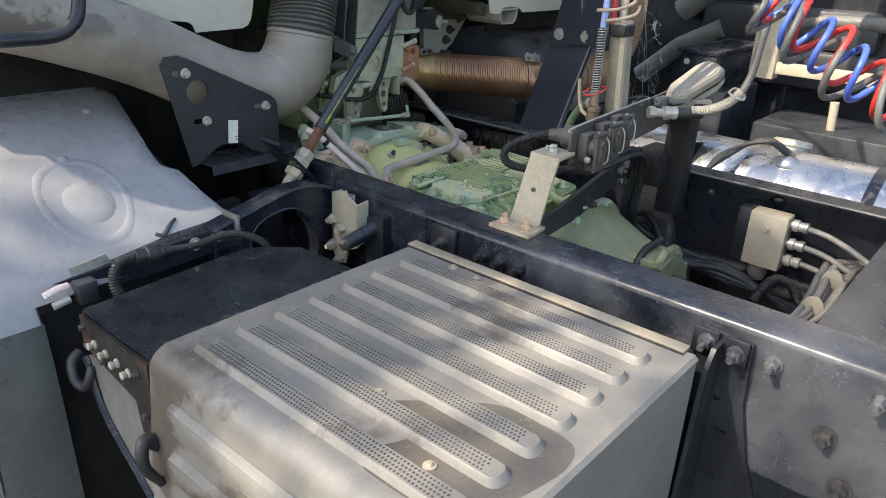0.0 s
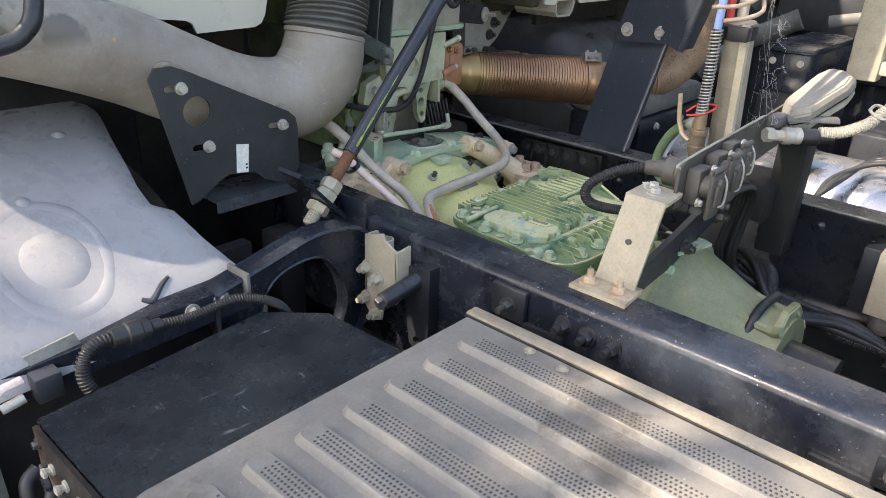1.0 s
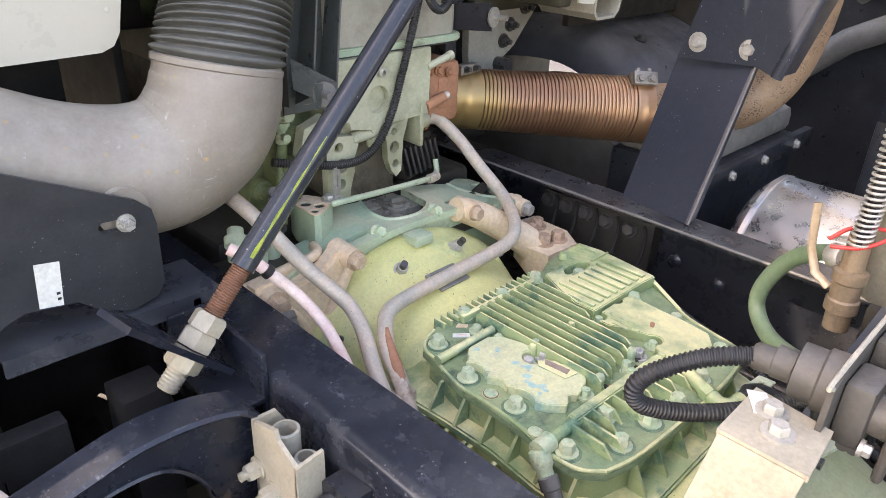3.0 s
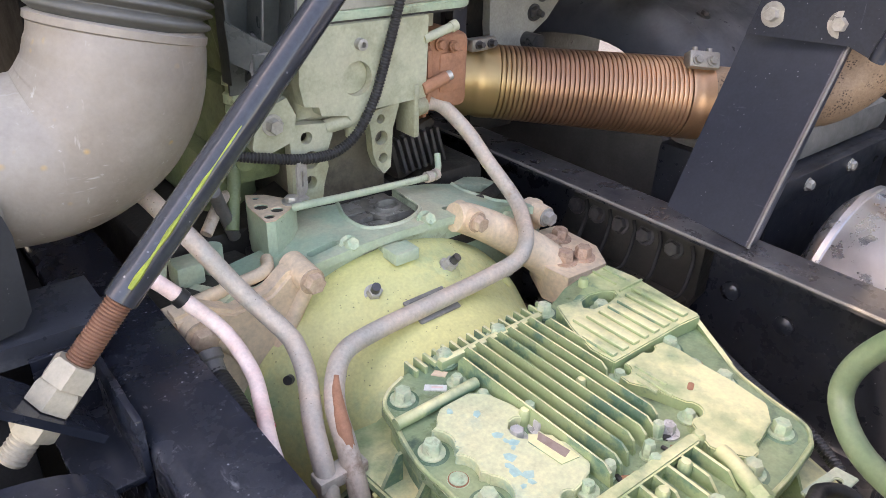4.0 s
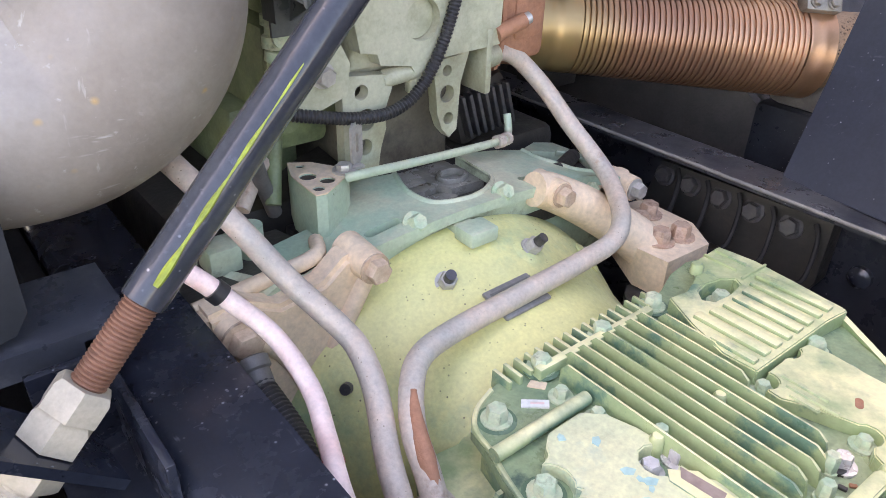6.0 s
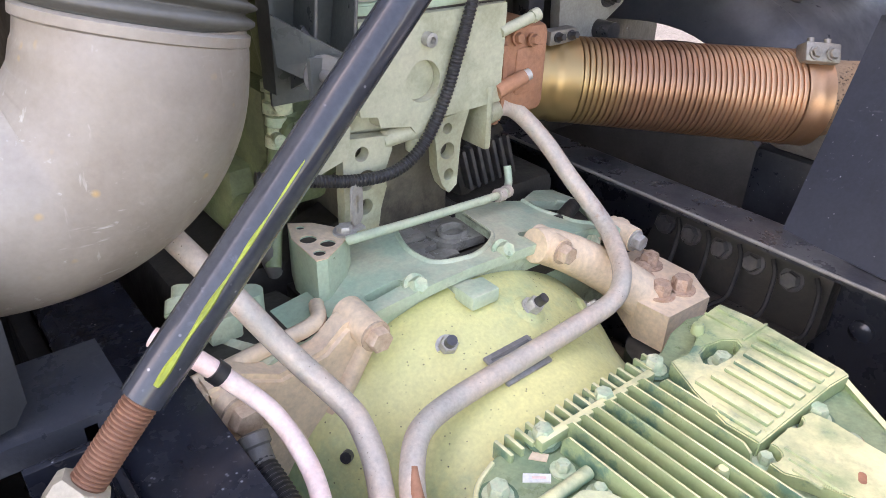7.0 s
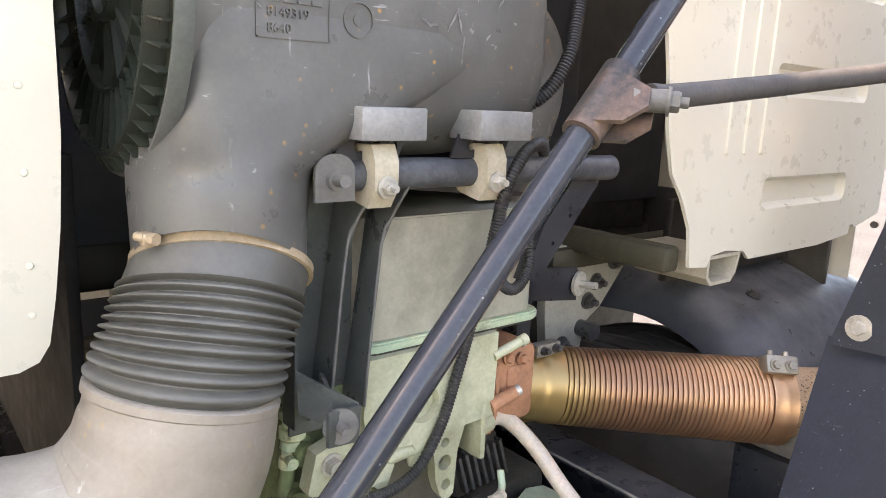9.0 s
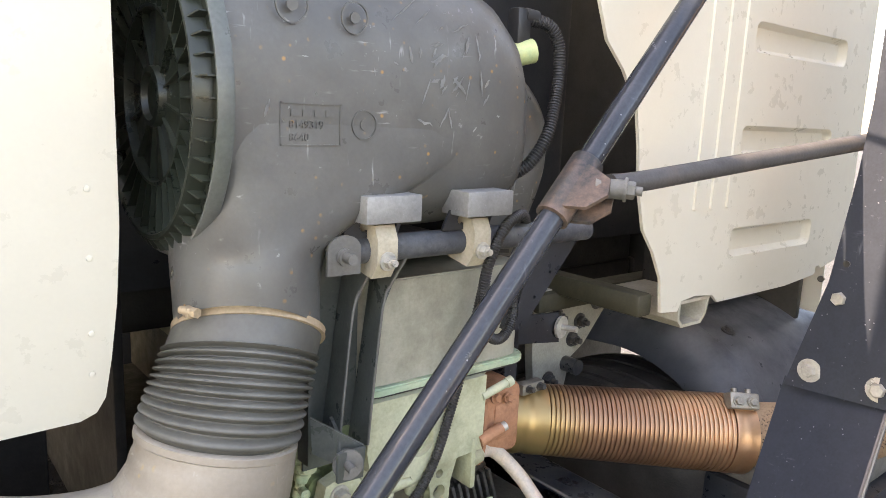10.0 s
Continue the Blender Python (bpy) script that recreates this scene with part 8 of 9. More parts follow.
corrugated(bm, [(-0.205, 0.008, 1.172), (-0.213, 0.030, 1.171), (-0.236, 0.062, 1.163), (-0.261, 0.094, 1.142), (-0.268, 0.106, 1.120), (-0.254, 0.100, 1.097), (-0.215, 0.075, 1.082), (-0.17, 0.045, 1.077), (-0.12, 0.02, 1.075), (-0.05, 0.0, 1.06)], 0.0078, 0.0045, 0.0014, 14)
part("conduit", bm, LOOM, g)
bm = B()
lathe(bm, [(0.0105, 0), (0.0125, 0.003), (0.0125, 0.022), (0.0105, 0.025)], (-0.2055, 0.006, 1.172), (-0.15, 1, -0.05), 16)
part("ferrule", bm, COUPLING, g)
g = thing("green_hose", (-0.15, 0.04, 1.15), "green rubber air hose curving from the coupling plate", "hose")
bm = B()
tube(bm, [(-0.06, 0.02, 1.222), (-0.045, 0.045, 1.212), (-0.03, 0.075, 1.185), (-0.025, 0.095, 1.145), (-0.03, 0.093, 1.115), (-0.055, 0.06, 1.10), (-0.09, 0.0, 1.11), (-0.11, -0.035, 1.13)], 0.0092, 14)
part("hose", bm, GREENHOSE, g)
bm = B()
lathe(bm, [(0.011, 0), (0.0125, 0.002), (0.0125, 0.016), (0.011, 0.018)], (-0.062, 0.017, 1.2225), (0.5, 0.8, -0.25), 14)
part("end_fitting", bm, ZINC, g)
g = thing("shutoff_cock", (-0.13, -0.01, 1.19), "brown brass shut-off cock with a bent lever", "valve")
bm = B()
lathe(bm, [(0.012, 0), (0.012, 0.018), (0.0155, 0.02), (0.0155, 0.032), (0.0135, 0.034), (0.0135, 0.05), (0.0155, 0.052), (0.0155, 0.062), (0.011, 0.064), (0.0105, 0.10)], (-0.075, 0.004, 1.155), (0.02, 0.03, 1), 18)
part("body", bm, AGED_BRASS, g)
bm = B()
sweep(bm, [Vector(p) for p in ((-0.078, 0.02, 1.195), (-0.074, 0.036, 1.203), (-0.072, 0.046, 1.225), (-0.072, 0.052, 1.272))], 0.0042, 8, (1, 0.5))
part("lever", bm, CLAMP, g)
g = thing("sprung_hose", (-0.08, 0.0, 1.25), "pale blue hose in a steel anti-kink spring", "hose")
SPR = curve([(-0.078, 0.006, 1.245), (-0.080, 0.004, 1.31), (-0.077, 0.006, 1.38), (-0.070, 0.008, 1.45), (-0.07, 0.01, 1.62), (-0.05, 0.05, 1.9)], 8)
bm = B()
sweep(bm, SPR[17:], 0.0068, 14)
part("hose", bm, LIGHTBLUE, g)
bm = B()
sweep(bm, SPR[:19], 0.0058, 14)
part("sleeved_end", bm, LOOM, g, "dark hose inside the spring")
bm = B()
pts = []
for k in range(330):
    u = k / 329
    s = u * 17
    q = SPR[int(s)].lerp(SPR[int(s) + 1], s - int(s))
    a = 2 * math.pi * 26 * u
    pts.append(q + Vector((math.cos(a) * 0.0090, math.sin(a) * 0.0090, 0)))
sweep(bm, pts, 0.0014, 6)
part("spring", bm, ZINC, g)
bm = B()
tube(bm, [(-0.086, 0.030, 1.246), (-0.072, 0.016, 1.258), (-0.064, -0.010, 1.262), (-0.070, -0.014, 1.257), (-0.084, 0.002, 1.246), (-0.091, 0.026, 1.241)], 0.0020, 8)
part("red_ring", bm, RED, g, "red wire clip")
g = thing("red_hose", (-0.02, 0.02, 1.4), "red air hose rising beside the post", "hose")
bm = B()
tube(bm, [(-0.045, 0.0, 1.385), (-0.042, 0.005, 1.45), (-0.035, 0.02, 1.60), (-0.02, 0.05, 1.9)], 0.0066, 14)
part("hose", bm, RED, g)
g = thing("hose_post", (-0.01, -0.015, 1.17), "dusty cream tube post with a black clamp carrying the hoses", "post")
bm = B()
cyl(bm, (-0.004, -0.015, 1.175), (-0.034, -0.016, 1.40), 0.026, 0.024, 28)
part("tube", bm, POST, g)
bm = B()
plate(bm, [(-0.045, 1.19), (-0.03, 1.18), (-0.055, 1.395), (-0.066, 1.40)], XZ(-0.03), 0.012)
part("flat_strap", bm, CREAM, g)
bm = B()
lathe(bm, [(0.025, 0), (0.0285, 0.002), (0.0285, 0.024), (0.025, 0.026)], (-0.031, -0.016, 1.372), (-0.13, 0, 1), 28)
box(bm, (-0.075, -0.045, 1.372), (-0.055, -0.01, 1.396), 0.003)
part("clamp", bm, LOOM, g)
bm = B()
tube(bm, [(-0.10, -0.01, 1.405), (-0.07, -0.04, 1.412), (-0.03, -0.045, 1.42), (0.01, -0.03, 1.432)], 0.0036, 10)
tube(bm, [(-0.105, 0.01, 1.425), (-0.07, -0.02, 1.428), (-0.02, -0.03, 1.44), (0.015, -0.015, 1.455)], 0.0036, 10)
part("tie_wire", bm, BROWNBOLT, g, "brown tied cord")
bm = B()
tube(bm, [(-0.026, -0.012, 1.40), (-0.022, -0.01, 1.5), (-0.01, 0.0, 1.7), (0.0, 0.03, 1.95)], 0.009, 12)
part("cable", bm, BEIGE, g)
# air coupling with beige sleeve and cable
g = thing("air_coupling", (0.08, -0.08, 1.19), "white and chrome quick air coupling with a black plug", "coupling")
bm = B()
bolt(bm, (0.056, -0.066, 1.199), (0.75, -0.65, -0.03), 0.0135, 0.018, 0)
cyl(bm, (0.066, -0.075, 1.198), (0.085, -0.092, 1.197), 0.010, n=18)
part("nut", bm, BEIGE, g)
bm = B()
lathe(bm, [(0.013, 0), (0.0158, 0.002), (0.0158, 0.016), (0.0145, 0.018), (0.0145, 0.024), (0.0158, 0.026), (0.0158, 0.032), (0.011, 0.034)], (0.082, -0.090, 1.197), (0.75, -0.65, 0.0), 24)
part("sleeve", bm, ZINC, g)
bm = B()
lathe(bm, [(0.012, 0), (0.016, 0.004), (0.016, 0.03), (0.0125, 0.034), (0.0125, 0.06)], (0.106, -0.112, 1.195), (0.6, -0.8, 0.06), 18)
part("plug", bm, LOOM, g)
g = thing("trailer_cable", (0.2, -0.22, 1.25), "grey cable with beige sheath rising from the coupling", "cable")
TC = [(0.125, -0.140, 1.205), (0.145, -0.172, 1.210), (0.170, -0.205, 1.228), (0.188, -0.225, 1.255), (0.205, -0.235, 1.30), (0.222, -0.235, 1.36), (0.25, -0.23, 1.42), (0.30, -0.2, 1.50), (0.4, -0.1, 1.7)]
bm = B()
tube(bm, TC, 0.0085, 14)
part("cable", bm, GREYHOSE, g)
bm = B()
corrugated(bm, TC[:4], 0.0105, 0.004, 0.001)
part("sheath", bm, BEIGE, g)
bm = B()
tube(bm, [(0.178, -0.20, 1.252), (0.20, -0.205, 1.258), (0.205, -0.225, 1.25), (0.18, -0.235, 1.24), (0.17, -0.215, 1.243), (0.178, -0.20, 1.252)], 0.003, 8)
part("shackle_ring", bm, ZINC, g)
# oval lamp
wl = thing("work_lamp", (0.24, -0.09, 1.21), "dusty oval work lamp with a pale plastic body", "lamp")
LA, LB = Vector((0.170, -0.066, 1.200)), Vector((0.308, -0.120, 1.274))
lx = (LB - LA).normalized()
ly = Vector((0.25, 0.95, 0.15))
ly = (ly - lx * ly.dot(lx)).normalized()
lm = Matrix.Translation((LA + LB) / 2) @ Matrix((lx, ly, lx.cross(ly))).transposed().to_4x4()


def lamp_half(z0, z1, grow0, grow1):
    """A tapered rounded slab between two heights in the lamp's own frame."""
    bm = B()
    out = [(-0.085, -0.012), (-0.055, -0.030), (0.045, -0.036), (0.075, -0.028), (0.083, 0.0), (0.075, 0.028), (0.045, 0.036), (-0.055, 0.030), (-0.085, 0.012)]
    rows = [[bm.verts.new(lm @ Vector((x * g, y * g, z))) for x, y in out] for z, g in ((z0, grow0), (z0 + (z1 - z0) * 0.6, max(grow0, grow1)), (z1, grow1))]
    for p, q in zip(rows, rows[1:]):
        for k in range(len(out)):
            bm.faces.new((p[k], p[(k + 1) % len(out)], q[(k + 1) % len(out)], q[k]))
    bm.faces.new(rows[0][::-1])
    bm.faces.new(rows[-1])
    bmesh.ops.recalc_face_normals(bm, faces=bm.faces)
    bmesh.ops.bevel(bm, geom=[e for e in bm.edges if e.calc_face_angle(0) > 0.5], offset=0.003, segments=2, affect='EDGES')
    return bm


part("housing", lamp_half(0.003, 0.034, 1.0, 0.84), LAMPGREY, wl, smooth=False)
part("seam", lamp_half(-0.001, 0.003, 0.97, 0.97), LOOM, wl)
part("lens", lamp_half(-0.001, -0.022, 1.0, 0.90), BEIGE, wl, "pale plastic lens", smooth=False)
bm = B()
box(bm, (0.115, -0.07, 1.20), (0.165, -0.045, 1.222), 0.004)
sweep(bm, [Vector((0.15, -0.07, 1.215)), Vector((0.20, -0.11, 1.213)), Vector((0.24, -0.14, 1.21))], 0.009, 8, (1, 0.4))
part("lever", bm, GREYCAST, wl)

# cobwebs between post and coupling plate
random.seed(17)
bm = B()
knots = []
for k in range(44):
    u = random.random()
    knots.append(Vector((0.015 + 0.11 * random.random() * (1 - 0.55 * u), -0.045 - 0.03 * random.random(), 1.205 + 0.20 * u)))
for k in range(10):
    knots.append(Vector((0.0 + 0.01 * random.random(), -0.045, 1.22 + 0.03 * k)))
for i, a in enumerate(knots):
    near = sorted(knots, key=lambda q: (q - a).length)[1:4]
    for b in near[:2 + i % 2]:
        m = a.lerp(b, 0.5) + Vector((random.uniform(-0.003, 0.003), random.uniform(-0.003, 0.003), -0.004 * random.random()))
        sweep(bm, [a, m, b], 0.0001, 3)
for a, b in (((-0.005, -0.045, 1.52), (0.03, -0.06, 1.22)), ((0.0, -0.045, 1.45), (0.07, -0.06, 1.215)), ((0.0, -0.045, 1.38), (0.11, -0.065, 1.21))):
    a, b = Vector(a), Vector(b)
    sweep(bm, [a.lerp(b, k / 6) + Vector((random.uniform(-0.002, 0.002), 0, -0.012 * math.sin(k / 6 * math.pi))) for k in range(7)], 0.00018, 3)
part("cobweb", bm, PAPER, None, tag=("fine white cobweb strands between post and couplings", "cobweb", "", "stuff"))
# black crossmember under the couplings
xm = thing("crossmember", (0.05, -0.02, 0.95), "black steel crossmember between the rails, bolted", "crossmember")
bm = B()
plate(bm, [(-0.30, 0.985), (-0.18, 1.0), (0.06, 1.055), (0.20, 1.075), (0.20, 1.015), (0.06, 0.995), (-0.10, 0.955), (-0.30, 0.935)], XZ(0.012), 0.012)
part("beam", bm, BRACKET, xm)
bm = B()
box(bm, (0.19, -0.06, 0.98), (0.338, 0.03, 1.06), 0.004)
box(bm, (0.24, -0.10, 0.90), (0.30, -0.04, 1.19), 0.004)
part("far_leg", bm, SHADE_BLACK, xm)
bm = B()
box(bm, (-0.337, -0.03, 0.90), (-0.29, 0.02, 0.985), 0.004)
part("near_leg", bm, BRACKET, xm)
bolts(xm, [(0.08, 0.0, 1.035), (0.11, 0.0, 1.045), (0.09, 0.0, 1.01), (-0.06, 0.0, 0.985)], (0, -1, 0), DARKBOLT, 0.013, 0.014, 1.3, 0.008)
hc = thing("cable_bunch", (0.1, -0.08, 1.0), "bunch of black and grey cables hanging below the couplings", "cables")
random.seed(11)
for k in range(5):
    y = -0.03 - 0.008 * k
    s = random.random()
    bm = B()
    tube(bm, [(-0.20 + 0.03 * s, y, 1.11), (-0.08, y + 0.02, 1.075 + 0.02 * s), (0.03, y, 1.09 + 0.02 * s), (0.09, y, 1.06 + 0.02 * s), (0.12 + 0.02 * s, y + 0.02, 0.99), (0.13 + 0.03 * s, y + 0.03, 0.90), (0.20, -0.02 - 0.06 * s, 0.82 + 0.02 * s), (0.29, -0.22 - 0.05 * s, 0.78)], 0.0045 + 0.004 * s, 10)
    part("cable", bm, LOOM, hc)
fl2 = thing("floor_cables", (0.15, -0.2, 0.70), "black hoses and conduits lying between the rails", "cables")
for k in range(10):
    s, q = random.random(), random.random()
    bm = B()
    pts = [(0.32 - 0.05 * s, 0.10, 0.84 - 0.04 * q), (0.26, -0.02 - 0.05 * s, 0.83 + 0.05 * q), (0.20 - 0.05 * q, -0.14, 0.82), (0.20 + 0.05 * s, -0.26, 0.78 + 0.03 * q), (0.22, -0.38, 0.77), (0.10 + 0.1 * s, -0.52, 0.76)]
    (corrugated if k % 3 == 0 else tube)(bm, pts, 0.008 + 0.003 * s)
    part("cable", bm, LOOM, fl2)

# ---- junction box inside the far rail ----
jb = thing("junction_box", (0.37, -0.31, 0.79), "cream painted valve box with three cable glands inside the far rail", "junction box")
bm = B()
box(bm, (0.315, -0.362, 0.80), (0.37, -0.268, 0.945), 0.004)
body = part("body", bm, CREAM, jb)
bm = B()
box(bm, (0.325, -0.268, 0.80), (0.41, -0.235, 0.945), 0.004)
part("base", bm, BRACKET, jb)
bm = B()
bolt(bm, (0.315, -0.315, 0.905), (-1, 0, 0), 0.008, 0.007, 1.3)
part("bolt", bm, CREAM, jb)
for z, m_ in ((0.925, ZINC), (0.875, ZINC), (0.83, BEIGE)):
    bm = B()
    lathe(bm, [(0.010, 0), (0.010, 0.006), (0.0155, 0.007), (0.0155, 0.02), (0.012, 0.022), (0.012, 0.03), (0.014, 0.031), (0.014, 0.042), (0.009, 0.043)], (0.342, -0.362, z), (0, -1, 0), 18)
    gl = part("gland", bm, m_, jb)
    bm = B()
    tube(bm, [(0.342, -0.40, z), (0.338, -0.46, z - 0.008), (0.325, -0.53, z - 0.03), (0.30, -0.585, z - 0.05), (0.29, -0.70, 0.82)], 0.0075, 12)
    part("cable", bm, PALE_CABLE, jb)
bm = B()
lathe(bm, [(0.024, 0), (0.026, 0.004), (0.026, 0.03), (0.02, 0.045), (0.01, 0.048)], (0.35, -0.305, 0.80), (0, 0, -1), 20)
part("filter_bowl", bm, GREYCAST, jb, "grey drain bowl")
wb = thing("cable_bundle", (0.15, -0.45, 0.75), "bundle of grey cables held by pale cable ties", "cables")
random.seed(5)
for k in range(11):
    a, b = random.uniform(-1, 1), random.uniform(-1, 1)
    bm = B()
    tube(bm, [(0.0 + 0.02 * a, -0.455 + 0.02 * b, 0.77), (0.08 + 0.01 * a, -0.498 + 0.026 * b, 0.802 + 0.012 * a), (0.18, -0.505 + 0.032 * b, 0.826 + 0.014 * a), (0.28, -0.500 + 0.036 * b, 0.836 + 0.014 * a), (0.37 + 0.01 * a, -0.525 + 0.036 * b, 0.845 + 0.012 * a), (0.40, -0.75, 0.85)], 0.0075, 10)
    part("cable", bm, PALE_CABLE, wb)
for p in ((0.115, -0.50, 0.812), (0.25, -0.502, 0.833)):
    bm = B()
    lathe(bm, [(0.040, 0), (0.042, 0.001), (0.042, 0.006), (0.040, 0.007)], p, (0.97, 0.0, 0.15), 24, (0.62, 1.0))
    part("cable_tie", bm, BEIGE, wb)
bm = B()
corrugated(bm, [(0.16, -0.36, 0.77), (0.20, -0.37, 0.80), (0.235, -0.385, 0.815), (0.25, -0.42, 0.80), (0.23, -0.45, 0.77)], 0.011, 0.006, 0.002)
part("conduit", bm, LOOM, wb)

# ---- air tank beyond the far rail ----
at = thing("fuel_tank", (0.68, -0.3, 0.66), "bright aluminium cylindrical tank strapped outside the far rail", "tank")
bm = B()
TCX, TCZ, TR = 0.665, 0.845, 0.185
lathe(bm, [(0.05, 0.382), (0.12, 0.374), (0.16, 0.360), (0.178, 0.345), (TR, 0.325), (TR, -0.95), (0.17, -0.98), (0.05, -1.0)], (TCX, 0, TCZ), (0, 1, 0), 64)
part("drum", bm, ALU, at)
bm = B()
lathe(bm, [(0.181, 0.338), (0.188, 0.335), (0.188, 0.326), (0.183, 0.323)], (TCX, 0, TCZ), (0, 1, 0), 64)
part("seam", bm, ALU, at)
for y in (0.02, -0.47):
    bm = B()
    lathe(bm, [(TR - 0.001, 0), (TR + 0.003, 0), (TR + 0.003, 0.03), (TR - 0.001, 0.03)], (TCX, y - 0.03, TCZ), (0, 1, 0), 64)
    part("strap", bm, BRACKET, at)
bm = B()
lathe(bm, [(0.03, 0), (0.045, 0.004), (0.048, 0.02), (0.055, 0.022), (0.055, 0.036), (0.05, 0.04), (0.015, 0.042)], (0.74, -0.22, 1.005), (0.25, 0, 1), 32)
part("filler_cap", bm, ZINC, at)
bm = B()
lathe(bm, [(0.036, 0), (0.036, 0.006), (0.026, 0.008), (0.02, 0.014), (0.008, 0.016)], (0.60, -0.255, 1.012), (-0.35, 0, 1), 24)
part("sender", bm, ALU, at)
for k in range(3):
    bm = B()
    tube(bm, [(0.61, -0.25 - 0.008 * k, 1.03), (0.58 + 0.02 * k, -0.20, 1.06), (0.56 + 0.03 * k, -0.15, 1.05), (0.50, -0.10 - 0.01 * k, 1.02), (0.44, -0.09, 0.985)], 0.006, 10)
    part("sender_cable", bm, LOOM, at)
bm = B()
plate(bm, [(0.43, 0.16), (0.60, 0.04), (0.60, -0.06), (0.45, 0.02)], XY(1.035), 0.004)
part("shield", bm, ALU, at)
for y in (-0.02, -0.55):
    bm = B()
    box(bm, (0.42, y - 0.03, 0.80), (0.50, y + 0.03, 0.92), 0.004)
    part("tank_bracket", bm, BRACKET, at)

# ---- boxes and gear beyond the tank ----
g = thing("battery_cover", (0.95, 0.42, 0.9), "grey plastic battery cover on a black steel frame", "cover")
bm = B()
box(bm, (0.60, 0.47, 1.02), (1.06, 0.68, 1.085), 0.02)
part("cover", bm, GREYCAST, g)
bm = B()
box(bm, (0.56, 0.43, 0.985), (1.10, 0.45, 1.03), 0.003)
box(bm, (0.60, 0.45, 0.55), (1.06, 0.69, 1.02), 0.01)
part("carrier", bm, BRACKET, g)
bolts(g, [(0.66, 0.43, 1.008), (0.82, 0.43, 1.008), (1.0, 0.43, 1.008)], (0, -1, 0), ZINC, 0.009, 0.008, 1.3)
g = thing("control_box", (1.15, 0.15, 1.0), "black painted control box on the far side", "box")
bm = B()
box(bm, (1.0, 0.145, 1.10), (1.45, 0.275, 1.218), 0.006)
part("case", bm, BLACK, g)
bm = B()
box(bm, (0.985, 0.135, 1.219), (1.46, 0.285, 1.235), 0.004)
part("lid", bm, BLACK, g)
bolts(g, [(1.0, 0.17, 1.19), (1.0, 0.25, 1.19)], (-1, 0, 0), ZINC, 0.008, 0.006, 1.3)
bm = B()
box(bm, (1.02, 0.10, 0.0), (1.36, 0.28, 1.10), 0.01)
part("stand", bm, BRACKET, g)
g = thing("white_frame", (1.35, -0.15, 0.8), "cream painted steel frame with rust, beyond the tank", "frame")
bm = B()
box(bm, (1.12, -0.012, 1.15), (1.18, 0.074, 2.25), 0.006)
part("frame_bar", bm, CREAM, g)
bm = B()
box(bm, (1.13, -1.2, 1.17), (1.16, -0.002, 1.21), 0.004)
part("frame_bar", bm, CREAM, g)
bm = B()
tube(bm, [(1.05, -0.24, 1.12), (1.06, -0.25, 1.0), (1.10, -0.28, 0.93)], 0.014, 10)
part("drilled_strap", bm, CREAM, g)
g = thing("storage_locker", (1.25, -0.6, 0.4), "black steel locker beyond the tank", "locker")
bm = B()
box(bm, (0.98, -1.3, 0.002), (1.30, -0.02, 1.03), 0.01)
part("case", bm, BRACKET, g)
for y in (-0.12, -0.42, -0.72):
    bm = B()
    ridge(bm, (0.98, y - 0.08, 0.88), (0, 1, 0), (-1, 0, 0), 0.24, 0.09, 0.012)
    part("panel_emboss", bm, BRACKET, g)

# ---- coiled hoses hanging behind the cab ----
def coil(name, label, material, pts, r, turns, rad, r_end):
    c = thing(name, pts[0], label, "hose", "coiled hoses")
    line = curve(pts, 40)
    out, up = [], Vector((0.3, 0.1, 1))
    n = len(line)
    for k in range(n * 3):
        u = k / (n * 3 - 1)
        s = u * (n - 1)
        i = min(int(s), n - 2)
        q = line[i].lerp(line[i + 1], s - i)
        d = (line[i + 1] - line[i]).normalized()
        e1 = (up - d * up.dot(d)).normalized()
        e2 = d.cross(e1)
        a = 2 * math.pi * turns * u
        w = rad * min(1, u * 6 + 0.15, (1 - u) * 6 + 0.15)
        out.append(q + (e1 * math.cos(a) + e2 * math.sin(a)) * w)
    bm = B()
    sweep(bm, out, r, 10)
    part("hose", bm, material, c)


coil("coiled_hose", "blue coiled trailer air hose", BLUE, [(0.10, -0.26, 1.47), (0.11, -0.30, 1.43), (0.115, -0.37, 1.395), (0.12, -0.44, 1.35), (0.13, -0.52, 1.31), (0.14, -0.62, 1.29)], 0.0068, 5.0, 0.046, 0)
coil("coiled_hose", "red coiled trailer air hose", RED, [(0.11, -0.27, 1.48), (0.12, -0.31, 1.44), (0.125, -0.38, 1.40), (0.13, -0.45, 1.345), (0.14, -0.53, 1.30), (0.15, -0.63, 1.28)], 0.0068, 4.4, 0.048, 0)
coil("coiled_cable", "grey coiled trailer cable", GREYHOSE, [(0.09, -0.25, 1.46), (0.10, -0.29, 1.43), (0.11, -0.36, 1.385), (0.115, -0.43, 1.335), (0.12, -0.51, 1.29), (0.13, -0.61, 1.27)], 0.0072, 4.0, 0.050, 0)
g = thing("hose_hanger", (0.12, -0.2, 1.5), "thin steel hanger rod for the coiled hoses", "rod")
bm = B()
tube(bm, [(0.10, -0.255, 1.47), (0.12, -0.15, 1.62), (0.15, 0.1, 1.9), (0.2, 0.76, 2.1)], 0.005, 8)
part("rod", bm, BRACKET, g)

# ---- dark wall added to close the far side ----
fw = thing("far_backdrop", (1.8, -0.9, 0.1), "dark wall added to close the far side, with tan mesh above", "bodywork")
bm = B()
box(bm, (1.75, -3.2, 0.0), (1.85, 0.85, 2.3), 0.02)
part("wall", bm, BRACKET, fw)
